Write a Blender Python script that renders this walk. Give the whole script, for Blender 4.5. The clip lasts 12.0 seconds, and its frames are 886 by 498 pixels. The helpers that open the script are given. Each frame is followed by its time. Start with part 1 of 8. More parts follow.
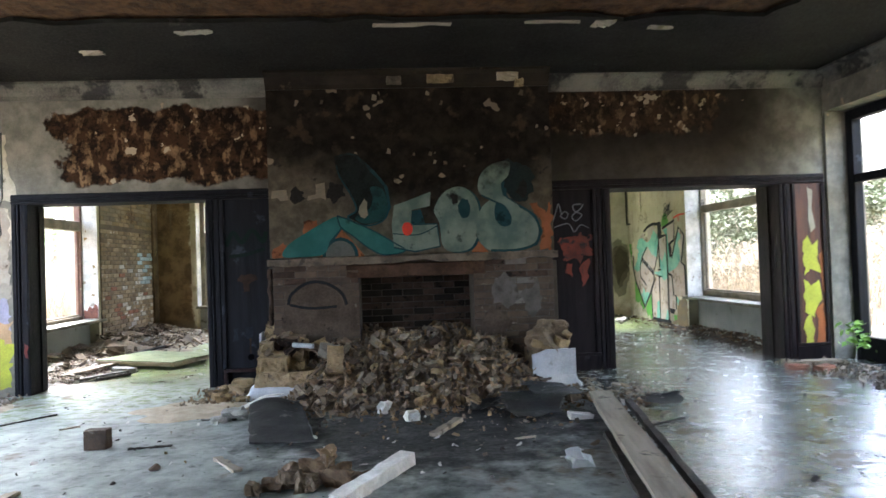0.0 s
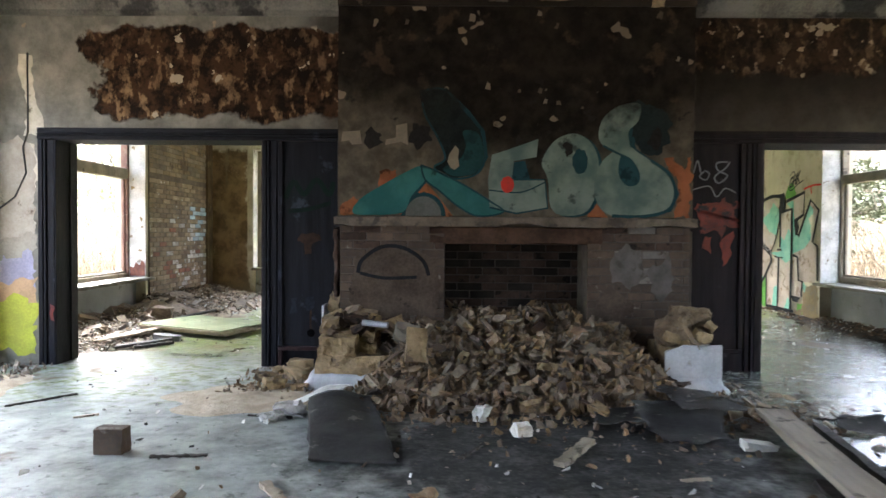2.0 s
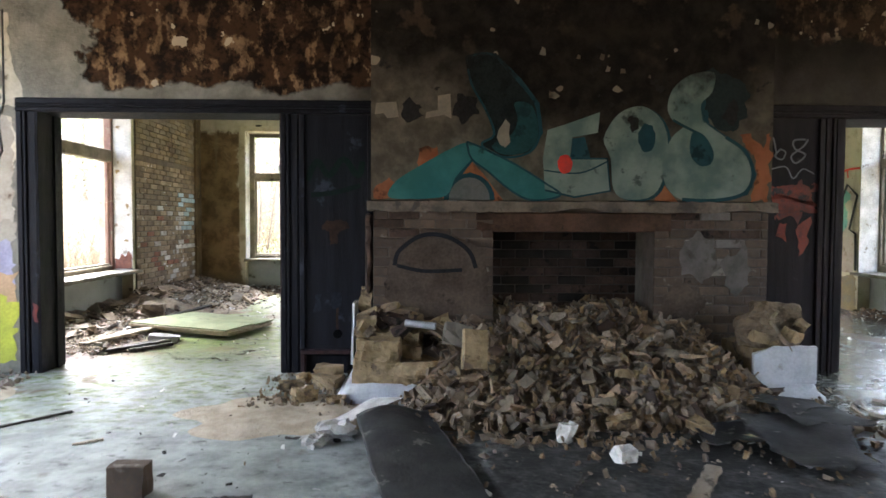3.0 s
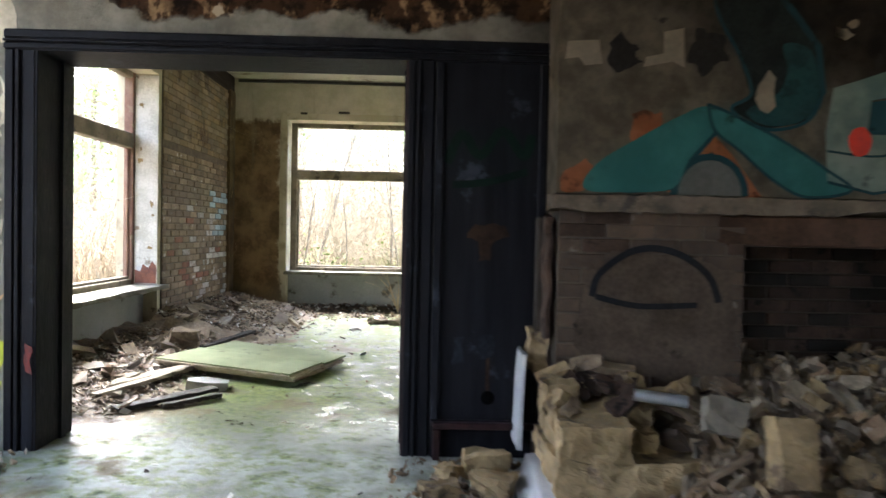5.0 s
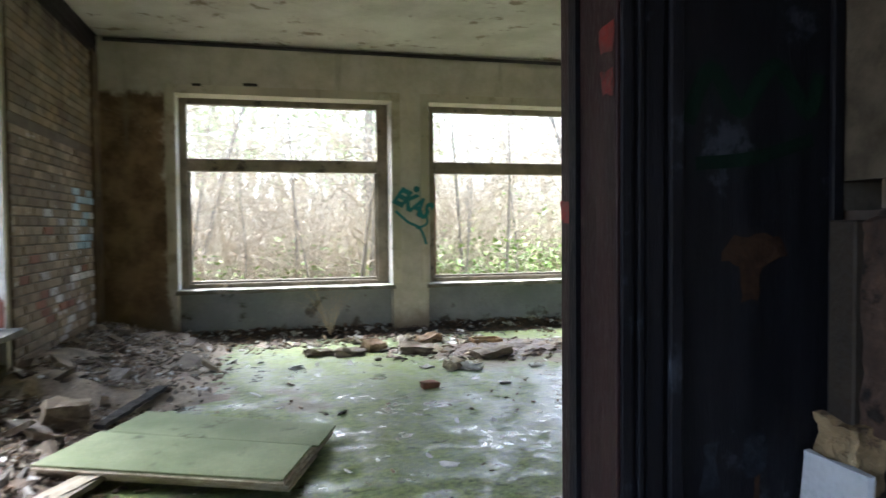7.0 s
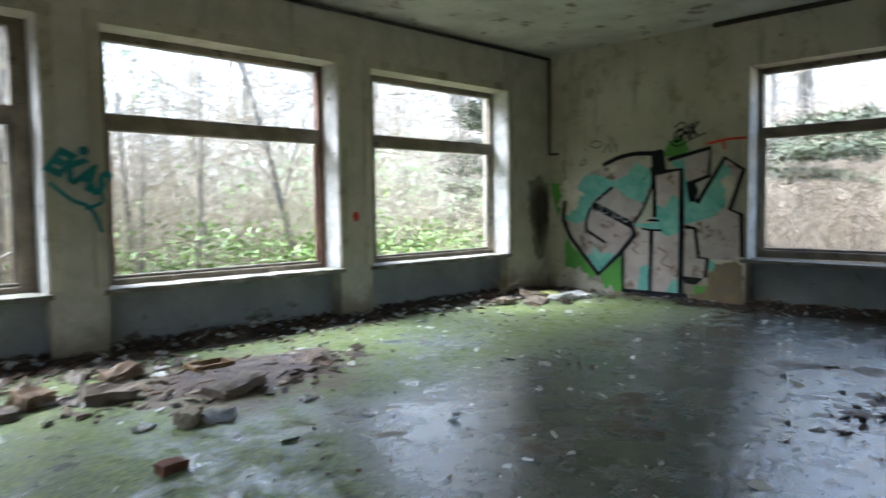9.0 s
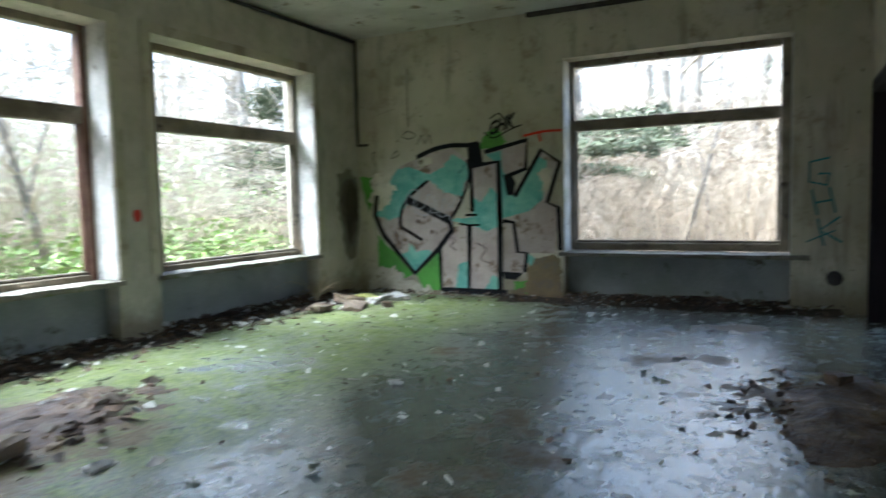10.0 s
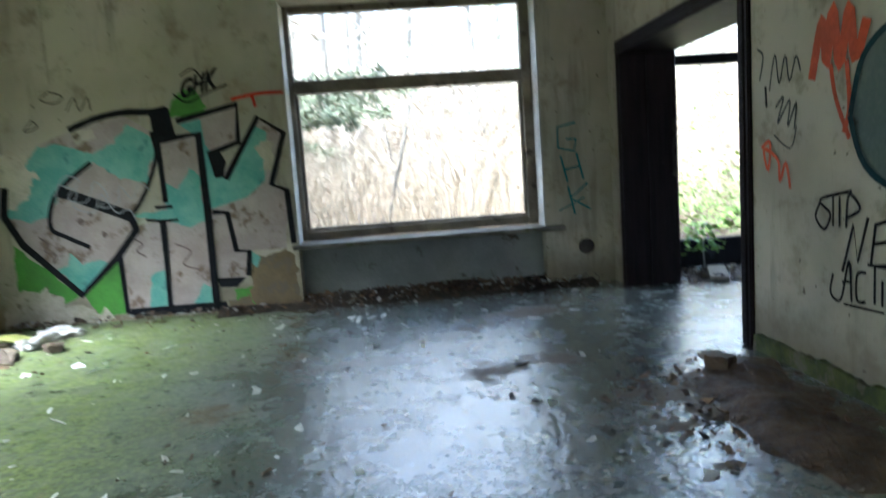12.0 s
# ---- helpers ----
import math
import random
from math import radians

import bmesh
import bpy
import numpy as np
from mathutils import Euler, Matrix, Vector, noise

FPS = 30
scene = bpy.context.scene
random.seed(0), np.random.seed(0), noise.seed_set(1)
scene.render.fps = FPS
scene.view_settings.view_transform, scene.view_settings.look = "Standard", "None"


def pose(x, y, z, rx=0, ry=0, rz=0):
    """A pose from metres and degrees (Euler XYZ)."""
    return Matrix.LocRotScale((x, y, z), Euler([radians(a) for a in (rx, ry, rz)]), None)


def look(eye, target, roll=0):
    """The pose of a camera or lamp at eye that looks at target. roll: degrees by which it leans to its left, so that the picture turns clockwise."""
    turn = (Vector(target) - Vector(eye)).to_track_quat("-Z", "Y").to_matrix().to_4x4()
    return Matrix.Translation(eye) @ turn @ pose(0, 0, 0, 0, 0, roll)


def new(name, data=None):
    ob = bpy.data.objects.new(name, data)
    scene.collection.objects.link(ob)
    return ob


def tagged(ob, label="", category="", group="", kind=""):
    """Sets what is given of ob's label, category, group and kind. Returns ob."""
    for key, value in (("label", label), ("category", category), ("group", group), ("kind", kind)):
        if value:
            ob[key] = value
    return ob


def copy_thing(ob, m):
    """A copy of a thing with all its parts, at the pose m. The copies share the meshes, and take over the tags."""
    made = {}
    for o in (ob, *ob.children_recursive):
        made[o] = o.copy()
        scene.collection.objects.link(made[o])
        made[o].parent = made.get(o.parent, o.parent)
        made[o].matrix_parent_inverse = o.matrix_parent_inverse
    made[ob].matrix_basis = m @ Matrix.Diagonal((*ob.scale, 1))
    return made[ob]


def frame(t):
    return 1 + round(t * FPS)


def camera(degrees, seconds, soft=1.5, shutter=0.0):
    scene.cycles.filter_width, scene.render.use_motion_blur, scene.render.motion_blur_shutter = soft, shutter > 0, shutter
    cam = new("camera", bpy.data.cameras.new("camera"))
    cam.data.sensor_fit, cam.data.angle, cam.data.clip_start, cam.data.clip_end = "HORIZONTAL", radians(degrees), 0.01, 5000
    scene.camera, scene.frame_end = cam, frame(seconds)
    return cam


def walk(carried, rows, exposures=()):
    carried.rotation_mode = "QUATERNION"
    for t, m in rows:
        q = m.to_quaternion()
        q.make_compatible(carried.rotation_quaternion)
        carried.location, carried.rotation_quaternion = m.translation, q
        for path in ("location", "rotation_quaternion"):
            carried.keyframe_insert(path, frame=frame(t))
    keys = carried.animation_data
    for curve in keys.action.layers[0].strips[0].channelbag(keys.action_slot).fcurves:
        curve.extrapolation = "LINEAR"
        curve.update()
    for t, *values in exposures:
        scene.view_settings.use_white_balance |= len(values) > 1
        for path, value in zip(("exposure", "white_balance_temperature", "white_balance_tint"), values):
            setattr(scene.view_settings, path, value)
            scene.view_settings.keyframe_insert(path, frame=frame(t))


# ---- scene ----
cam = camera(66.5, 12.0, shutter=0.5)
EXPOSURES = [(0, 5.0, 5700, 10), (2.5, 4.98, 5950, 12), (5, 4.55, 5900, 10), (6.5, 4.1, 5600, 9), (8.5, 3.25, 5150, 10), (10.5, 3.5, 5050, 5), (12, 3.78, 5000, 5)]
PATH = [
    (0, (0.382, 0.584, 1.351), (0.521, 2.579, 1.39), -2.0),
    (0.5, (0.355, 0.908, 1.349), (0.441, 2.906, 1.351), -2.5),
    (1, (0.285, 1.258, 1.316), (0.307, 3.258, 1.281), -0.3),
    (1.5, (0.14, 1.677, 1.312), (0.139, 3.676, 1.274), 1.7),
    (2, (0.005, 2.109, 1.302), (-0.017, 4.108, 1.254), 0.4),
    (2.5, (-0.304, 2.488, 1.273), (-0.338, 4.486, 1.198), 3.2),
    (2.7, (-0.441, 2.634, 1.282), (-0.433, 4.633, 1.202), 1.3),
    (4.3, (-1.167, 4.2, 1.239), (-1.001, 6.192, 1.169), 0.6),
    (4.5, (-1.302, 4.397, 1.243), (-1.199, 6.393, 1.18), 0.3),
    (5, (-1.68, 4.869, 1.24), (-1.633, 6.868, 1.19), 1.2),
    (5.5, (-2.067, 5.317, 1.264), (-1.979, 7.314, 1.223), 0.1),
    (6, (-2.355, 5.82, 1.29), (-2.263, 7.818, 1.247), -0.9),
    (6.5, (-2.577, 6.304, 1.336), (-2.372, 8.293, 1.283), -0.9),
    (6.7, (-2.661, 6.51, 1.332), (-2.339, 8.483, 1.271), -0.6),
    (8.3, (-2.937, 8.2, 1.283), (-1.934, 9.928, 1.191), -1.3),
    (8.5, (-2.93, 8.412, 1.282), (-1.859, 10.097, 1.171), -0.7),
    (9, (-2.827, 8.913, 1.294), (-1.435, 10.343, 1.165), -0.7),
    (9.5, (-2.658, 9.365, 1.272), (-1.062, 10.563, 1.134), -3.2),
    (10, (-2.431, 9.807, 1.252), (-0.653, 10.712, 1.109), -1.3),
    (10.5, (-2.163, 10.177, 1.247), (-0.236, 10.706, 1.174), -1.7),
    (11, (-1.817, 10.537, 1.261), (0.158, 10.852, 1.233), -4.1),
    (11.5, (-1.458, 10.893, 1.248), (0.539, 11.006, 1.231), -3.7),
    (12, (-1.113, 11.255, 1.245), (0.868, 11.119, 1.007), -4.0),
]
walk(cam, [(t, look(eye, target, roll)) for t, eye, target, roll in PATH], EXPOSURES)

# ---- world, sun, exposure ----
world = bpy.data.worlds.new("overcast")
scene.world = world
world.use_nodes = True
wn, wl = world.node_tree.nodes, world.node_tree.links
sky = wn.new("ShaderNodeTexSky")
sky.sky_type, sky.sun_disc = "NISHITA", False
sky.sun_elevation, sky.sun_rotation = radians(52), radians(-28)
sky.air_density, sky.dust_density, sky.ozone_density = 1.0, 6.0, 0.6
pale = wn.new("ShaderNodeHueSaturation")
pale.inputs["Saturation"].default_value = 0.65
wl.new(sky.outputs[0], pale.inputs["Color"])
wl.new(pale.outputs[0], wn["Background"].inputs["Color"])
wn["Background"].inputs["Strength"].default_value = 0.15
sun = new("sun", bpy.data.lights.new("sun", "SUN"))
sun.data.energy, sun.data.angle, sun.data.color = 1.0, radians(50), (1.0, 0.97, 0.92)
sun.matrix_world = look((0, 0, 0), (0.29, -0.54, -0.79))


# ---- materials ----
class Graph:
    """A small helper to write node materials."""

    def __init__(self, name):
        self.mat = bpy.data.materials.new(name)
        self.mat.use_nodes = True
        self.t = self.mat.node_tree
        self.bsdf = self.t.nodes["Principled BSDF"]
        self.co = self.t.nodes.new("ShaderNodeTexCoord").outputs["Object"]
        self.info = self.t.nodes.new("ShaderNodeObjectInfo")
        self.sep = self.t.nodes.new("ShaderNodeSeparateXYZ")
        self.t.links.new(self.co, self.sep.inputs[0])

    def link(self, a, b):
        self.t.links.new(a, b)

    def set(self, socket, v):
        if isinstance(v, (int, float, tuple)):
            socket.default_value = (*v, 1) if isinstance(v, tuple) and len(v) == 3 else v
        else:
            self.link(v, socket)

    def noise(self, scale, detail=4.0, rough=0.55, stretch=(1, 1, 1), shift=0.0, by_object=True):
        m = self.t.nodes.new("ShaderNodeMapping")
        m.inputs["Scale"].default_value = stretch
        m.inputs["Location"].default_value = (shift, shift * 1.7, shift * 0.6)
        self.link(self.co, m.inputs["Vector"])
        n = self.t.nodes.new("ShaderNodeTexNoise")
        n.noise_dimensions = "4D"
        n.inputs["Scale"].default_value, n.inputs["Detail"].default_value, n.inputs["Roughness"].default_value = scale, detail, rough
        self.link(m.outputs[0], n.inputs["Vector"])
        if by_object:
            self.link(self.math("MULTIPLY", self.info.outputs["Random"], 20.0), n.inputs["W"])
        return n.outputs["Fac"]

    def cells(self, scale, stretch=(1, 1, 1), what="Distance", feature="F1"):
        m = self.t.nodes.new("ShaderNodeMapping")
        m.inputs["Scale"].default_value = stretch
        self.link(self.co, m.inputs["Vector"])
        n = self.t.nodes.new("ShaderNodeTexVoronoi")
        n.feature = feature
        n.inputs["Scale"].default_value = scale
        self.link(m.outputs[0], n.inputs["Vector"])
        return n.outputs[what]

    def math(self, op, a, b=0.0):
        n = self.t.nodes.new("ShaderNodeMath")
        n.operation = op
        self.set(n.inputs[0], a)
        self.set(n.inputs[1], b)
        return n.outputs[0]

    def ramp(self, v, a, b, lo=0.0, hi=1.0, smooth=True):
        n = self.t.nodes.new("ShaderNodeMapRange")
        n.interpolation_type = "SMOOTHSTEP" if smooth else "LINEAR"
        self.set(n.inputs["Value"], v)
        for key, value in (("From Min", a), ("From Max", b), ("To Min", lo), ("To Max", hi)):
            n.inputs[key].default_value = value
        return n.outputs["Result"]

    def mix(self, f, a, b):
        n = self.t.nodes.new("ShaderNodeMix")
        n.data_type = "RGBA"
        self.set(n.inputs[0], f)
        self.set(n.inputs[6], a)
        self.set(n.inputs[7], b)
        return n.outputs[2]

    def band(self, v, a, b, soft, wobble=None, amount=0.0):
        """1 between a and b, with soft and uneven edges."""
        if wobble is not None:
            v = self.math("ADD", v, self.math("MULTIPLY", self.math("SUBTRACT", wobble, 0.5), amount))
        return self.math("MULTIPLY", self.ramp(v, a - soft, a + soft), self.ramp(v, b - soft, b + soft, 1.0, 0.0))

    def done(self, color, rough=0.8, bump=None, height=0.01, strength=0.5, metal=0.0, spec=0.4):
        self.set(self.bsdf.inputs["Base Color"], color)
        self.set(self.bsdf.inputs["Roughness"], rough)
        self.set(self.bsdf.inputs["Metallic"], metal)
        self.set(self.bsdf.inputs["Specular IOR Level"], spec)
        if bump is not None:
            n = self.t.nodes.new("ShaderNodeBump")
            n.inputs["Strength"].default_value, n.inputs["Distance"].default_value = strength, height
            self.link(bump, n.inputs["Height"])
            self.link(n.outputs[0], self.bsdf.inputs["Normal"])
        return self.mat


def plain(name, a, b, scale=3.0, rough=(0.6, 0.9), c=None, c_from=0.6, c_scale=2.0, fine=45.0, strength=0.5, height=0.01, metal=0.0, stretch=(1, 1, 1), vary=0.25, spec=0.4, island=0.0):
    """Two tones in large and fine grain, a third in stains, and a change of tone from object to object."""
    g = Graph(name)
    big, small = g.noise(scale, stretch=stretch), g.noise(fine, 3.0, 0.6, stretch=stretch, shift=3.0)
    col = g.mix(g.ramp(g.math("ADD", g.math("MULTIPLY", big, 0.65), g.math("MULTIPLY", small, 0.35)), 0.35, 0.65), a, b)
    if c is not None:
        col = g.mix(g.ramp(g.noise(c_scale, 6.0, 0.65, shift=9.0), c_from, c_from + 0.08), col, c)
    if vary:
        n = g.t.nodes.new("ShaderNodeHueSaturation")
        g.link(g.ramp(g.info.outputs["Random"], 0, 1, 1 - vary, 1 + vary, False), n.inputs["Value"])
        g.link(col, n.inputs["Color"])
        col = n.outputs[0]
    if island:
        one = g.t.nodes.new("ShaderNodeNewGeometry").outputs["Random Per Island"]
        n = g.t.nodes.new("ShaderNodeHueSaturation")
        g.link(g.ramp(one, 0, 1, 1 - island, 1 + island, False), n.inputs["Value"])
        g.link(g.ramp(g.math("FRACT", g.math("MULTIPLY", one, 7.3)), 0, 1, 0.7, 1.25, False), n.inputs["Saturation"])
        g.link(col, n.inputs["Color"])
        col = n.outputs[0]
    return g.done(col, g.ramp(small, 0.3, 0.7, *rough), g.math("ADD", big, g.math("MULTIPLY", small, 0.5)), height, strength, metal, spec)


def make_floor():
    g = Graph("wet_mossy_floor")
    x, y = g.sep.outputs[0], g.sep.outputs[1]
    big, mid, fine = g.noise(0.9, 5), g.noise(5, 6, 0.65, shift=4), g.noise(38, 4, 0.6, stretch=(0.8, 1.0, 1), shift=7)
    streak = g.noise(11, 6, 0.72, stretch=(0.75, 1.0, 1), shift=2)
    # hall pale with dust and painted-in window light; the far room darker and wet
    # light from the hall is painted on the floor past the east doorway
    light_reach = g.math("SUBTRACT", y, g.ramp(x, 2.7, 3.6, 0.0, 0.9))
    hall = g.ramp(g.math("ADD", light_reach, g.math("MULTIPLY", mid, 0.8)), 8.9, 9.6, 1.0, 0.0)
    col = g.mix(g.ramp(mid, 0.35, 0.65), (0.065, 0.077, 0.080), (0.155, 0.172, 0.175))
    col = g.mix(g.math("MULTIPLY", hall, 0.75), col, g.mix(g.ramp(mid, 0.3, 0.7), (0.11, 0.13, 0.115), (0.46, 0.49, 0.45)))
    col = g.mix(g.ramp(fine, 0.55, 0.72, 0, 0.5), col, (0.27, 0.28, 0.27))
    # moss, thick in the middle and along the windows, thin to the east
    inner = g.ramp(g.math("ADD", y, g.math("MULTIPLY", big, 1.6)), 9.2, 10.6, 0.34, 1.0)
    along = g.math("SUBTRACT", g.ramp(x, -1.7, -0.3, 9.0, 12.35), y)
    along = g.math("ADD", along, g.math("MULTIPLY", g.math("SUBTRACT", g.math("ADD", big, mid), 1.0), 1.6))
    west = g.ramp(along, -0.6, 0.6, 1.0, 0.16)
    zone = g.math("MULTIPLY", inner, west)
    # algae trodden out through the west doorway
    trail = g.math("MULTIPLY", g.ramp(g.math("ADD", x, g.math("MULTIPLY", big, 1.4)), -1.7, -0.4, 0.9, 0.0), g.math("MULTIPLY", g.ramp(g.math("ADD", y, mid), 6.9, 8.4), g.ramp(streak, 0.42, 0.60)))
    zone = g.math("MAXIMUM", zone, trail)
    moss = g.math("MULTIPLY", g.ramp(g.math("ADD", g.math("MULTIPLY", big, 0.6), g.math("MULTIPLY", mid, 0.4)), 0.30, 0.47), zone)
    col = g.mix(g.math("MULTIPLY", moss, g.ramp(mid, 0.38, 0.60, 0.70, 0.95)), col, g.mix(g.ramp(fine, 0.3, 0.7), (0.085, 0.110, 0.035), (0.265, 0.315, 0.108)))
    col = g.mix(g.ramp(streak, 0.56, 0.68, 0, 0.8), col, (0.022, 0.026, 0.020))
    # soot round the hearth, brown dirt patches
    d = g.t.nodes.new("ShaderNodeVectorMath")
    d.operation = "DISTANCE"
    g.link(g.co, d.inputs[0])
    d.inputs[1].default_value = (0.7, 6.2, 0)
    burnt = g.ramp(g.math("ADD", d.outputs["Value"], g.math("MULTIPLY", mid, 1.6)), 1.7, 2.7, 0.92, 0.0)
    col = g.mix(burnt, col, g.mix(g.ramp(g.math("ADD", g.math("MULTIPLY", mid, 0.6), g.math("MULTIPLY", fine, 0.4)), 0.42, 0.68), (0.014, 0.013, 0.013), (0.10, 0.096, 0.09)))
    dirt = g.math("MULTIPLY", g.ramp(g.noise(1.3, 6, 0.65, shift=12), 0.57, 0.66), 0.8)
    for cx, cy, rr in ((-0.4, 13.6, 0.9), (2.0, 9.55, 0.6), (-3.9, 9.7, 0.8)):
        n = g.t.nodes.new("ShaderNodeVectorMath")
        n.operation = "DISTANCE"
        g.link(g.co, n.inputs[0])
        n.inputs[1].default_value = (cx, cy, 0)
        dirt = g.math("MAXIMUM", dirt, g.ramp(g.math("ADD", n.outputs["Value"], g.math("MULTIPLY", g.math("SUBTRACT", mid, 0.5), 2.4)), rr * 0.6, rr, 0.85, 0.0))
    col = g.mix(dirt, col, g.mix(fine, (0.095, 0.070, 0.045), (0.22, 0.165, 0.108)))
    wet = g.math("MAXIMUM", g.math("SUBTRACT", 1.0, hall), g.ramp(g.math("ADD", x, mid), 1.9, 2.9))
    ripple = g.noise(15, 3, 0.5, stretch=(0.8, 1.2, 1), shift=31)
    matt = g.math("MAXIMUM", g.math("MULTIPLY", moss, g.ramp(g.math("ADD", mid, g.math("MULTIPLY", fine, 0.5)), 0.55, 0.95, 0.40, 0.9)), g.math("MAXIMUM", dirt, g.math("MULTIPLY", burnt, 0.7)))
    rough = g.math("ADD", g.ramp(mid, 0.35, 0.65, 0.12, 0.24), g.math("MULTIPLY", g.math("SUBTRACT", 1.0, wet), 0.30))
    rough = g.math("ADD", rough, g.math("ADD", g.math("MULTIPLY", matt, 0.36), g.math("MULTIPLY", g.ramp(streak, 0.5, 0.66), 0.15)))
    film = g.math("MULTIPLY", wet, g.math("MULTIPLY", g.ramp(matt, 0.1, 0.75, 1.0, 0.0), g.ramp(g.math("ADD", mid, g.math("MULTIPLY", fine, 0.4)), 0.42, 0.92, 1.0, 0.55)))
    g.set(g.bsdf.inputs["Coat Weight"], film)
    g.bsdf.inputs["Coat Roughness"].default_value = 0.075
    g.bsdf.inputs["Coat IOR"].default_value = 2.6
    spec = g.ramp(matt, 0.0, 0.8, 0.9, 0.12)
    relief = g.math("ADD", g.math("ADD", streak, g.math("MULTIPLY", fine, 0.7)), g.math("MULTIPLY", ripple, 1.3))
    bump = g.t.nodes.new("ShaderNodeBump")
    bump.inputs["Strength"].default_value, bump.inputs["Distance"].default_value = 0.7, 0.008
    g.link(relief, bump.inputs["Height"])
    g.link(bump.outputs[0], g.bsdf.inputs["Coat Normal"])
    return g.done(col, rough, relief, 0.008, 0.5, 0, spec)


def make_hall_plaster():
    """The first room: grey plaster, sooted towards the chimney, with a scorched bare patch and pale chips."""
    g = Graph("sooty_plaster")
    x, y, z = g.sep.outputs
    big, mid, fine = g.noise(1.3, 5), g.noise(6, 6, 0.65, shift=5), g.noise(50, 3, shift=2)
    col = g.mix(g.ramp(mid, 0.3, 0.7), (0.145, 0.136, 0.110), (0.28, 0.264, 0.215))
    col = g.mix(g.ramp(fine, 0.6, 0.75, 0, 0.4), col, (0.16, 0.14, 0.11))
    soot = g.math("MULTIPLY", g.band(x, -1.4, 5.3, 0.7, big, 1.0), g.ramp(g.math("ADD", z, g.math("MULTIPLY", big, 0.8)), 2.2, 3.2, 0.62, 1.0))
    col = g.mix(g.math("MULTIPLY", soot, 0.97), col, g.mix(g.ramp(z, 2.3, 3.0), g.mix(mid, (0.016, 0.0115, 0.008), (0.046, 0.034, 0.024)), g.mix(mid, (0.005, 0.0038, 0.0028), (0.018, 0.0128, 0.0088))))
    edge = g.noise(2.6, 5, 0.6, shift=40)
    patch = g.math("MULTIPLY", g.band(x, -3.45, -0.95, 0.03, edge, 1.1), g.band(z, 2.38, 3.25, 0.02, edge, 0.42))
    east = g.math("MULTIPLY", g.band(x, 2.35, 4.4, 0.05, edge, 1.3), g.band(z, 2.86, 3.4, 0.03, edge, 0.5))
    patch = g.math("MAXIMUM", patch, g.math("MULTIPLY", east, 0.6))
    blot, flake = g.noise(6, 8, 0.72, shift=8), g.noise(7.5, 4, 0.62, stretch=(1.3, 1, 0.8), shift=14)
    bare = g.mix(g.ramp(blot, 0.42, 0.58), (0.010, 0.0055, 0.0035), (0.052, 0.026, 0.013))
    bare = g.mix(g.math("MULTIPLY", g.ramp(flake, 0.51, 0.60, 0, 0.85), g.ramp(z, 2.35, 3.1, 1.0, 0.55)), bare, g.mix(g.ramp(blot, 0.35, 0.65), (0.06, 0.030, 0.014), (0.34, 0.225, 0.12)))
    bare = g.mix(g.ramp(g.noise(5.2, 3, 0.55, shift=27), 0.655, 0.675, 0, 0.9), bare, (0.48, 0.40, 0.28))
    col = g.mix(patch, col, bare)
    chips = g.math("MULTIPLY", g.ramp(g.noise(6.5, 3, 0.5, shift=21), 0.66, 0.69), g.band(z, 2.9, 3.4, 0.1, mid, 0.3))
    col = g.mix(g.math("MULTIPLY", chips, 0.7), col, (0.40, 0.30, 0.20))
    return g.done(col, 0.85, g.math("ADD", g.math("MULTIPLY", patch, -1.2), g.math("ADD", blot, g.math("MULTIPLY", fine, 0.3))), 0.02, 0.6, spec=0.12)


def make_breast_plaster():
    g = Graph("burnt_chimney_plaster")
    x, y, z = g.sep.outputs
    big, mid, fine = g.noise(1.6, 5), g.noise(7, 6, 0.65, shift=5), g.noise(50, 3, shift=2)
    col = g.mix(g.ramp(mid, 0.3, 0.7), (0.050, 0.040, 0.027), (0.112, 0.094, 0.067))
    flame = g.math("SUBTRACT", g.math("ADD", z, g.math("MULTIPLY", g.math("SUBTRACT", big, 0.5), 1.5)), g.math("MULTIPLY", g.math("ABSOLUTE", g.math("SUBTRACT", x, 0.75)), 0.42))
    col = g.mix(g.ramp(flame, 1.4, 2.15, 0.0, 0.97), col, g.mix(g.ramp(mid, 0.35, 0.7), (0.0045, 0.0035, 0.0026), (0.019, 0.0140, 0.0095)))
    scab = g.math("MULTIPLY", g.ramp(g.noise(3.6, 6.0, 0.62, shift=51), 0.56, 0.64), g.ramp(g.math("ADD", z, g.math("MULTIPLY", g.math("ABSOLUTE", g.math("SUBTRACT", x, 0.6)), 0.35)), 2.5, 3.3))
    col = g.mix(g.math("MULTIPLY", scab, 0.75), col, g.mix(mid, (0.028, 0.017, 0.010), (0.085, 0.055, 0.033)))
    speck = g.math("MULTIPLY", g.ramp(g.noise(5.5, 2.0, 0.4, shift=31), 0.70, 0.715), g.ramp(z, 1.9, 2.2))
    col = g.mix(g.math("MULTIPLY", speck, 0.6), col, (0.30, 0.235, 0.16))
    black = g.math("MULTIPLY", g.ramp(g.noise(4.5, 5.0, 0.6, shift=17), 0.60, 0.64), g.band(z, 1.95, 2.7, 0.15, mid, 0.3))
    col = g.mix(g.math("MULTIPLY", black, 0.9), col, (0.02, 0.017, 0.014))
    return g.done(col, 0.85, g.math("ADD", mid, g.math("SUBTRACT", g.math("MULTIPLY", fine, 0.3), speck)), 0.012, 0.5, spec=0.12)


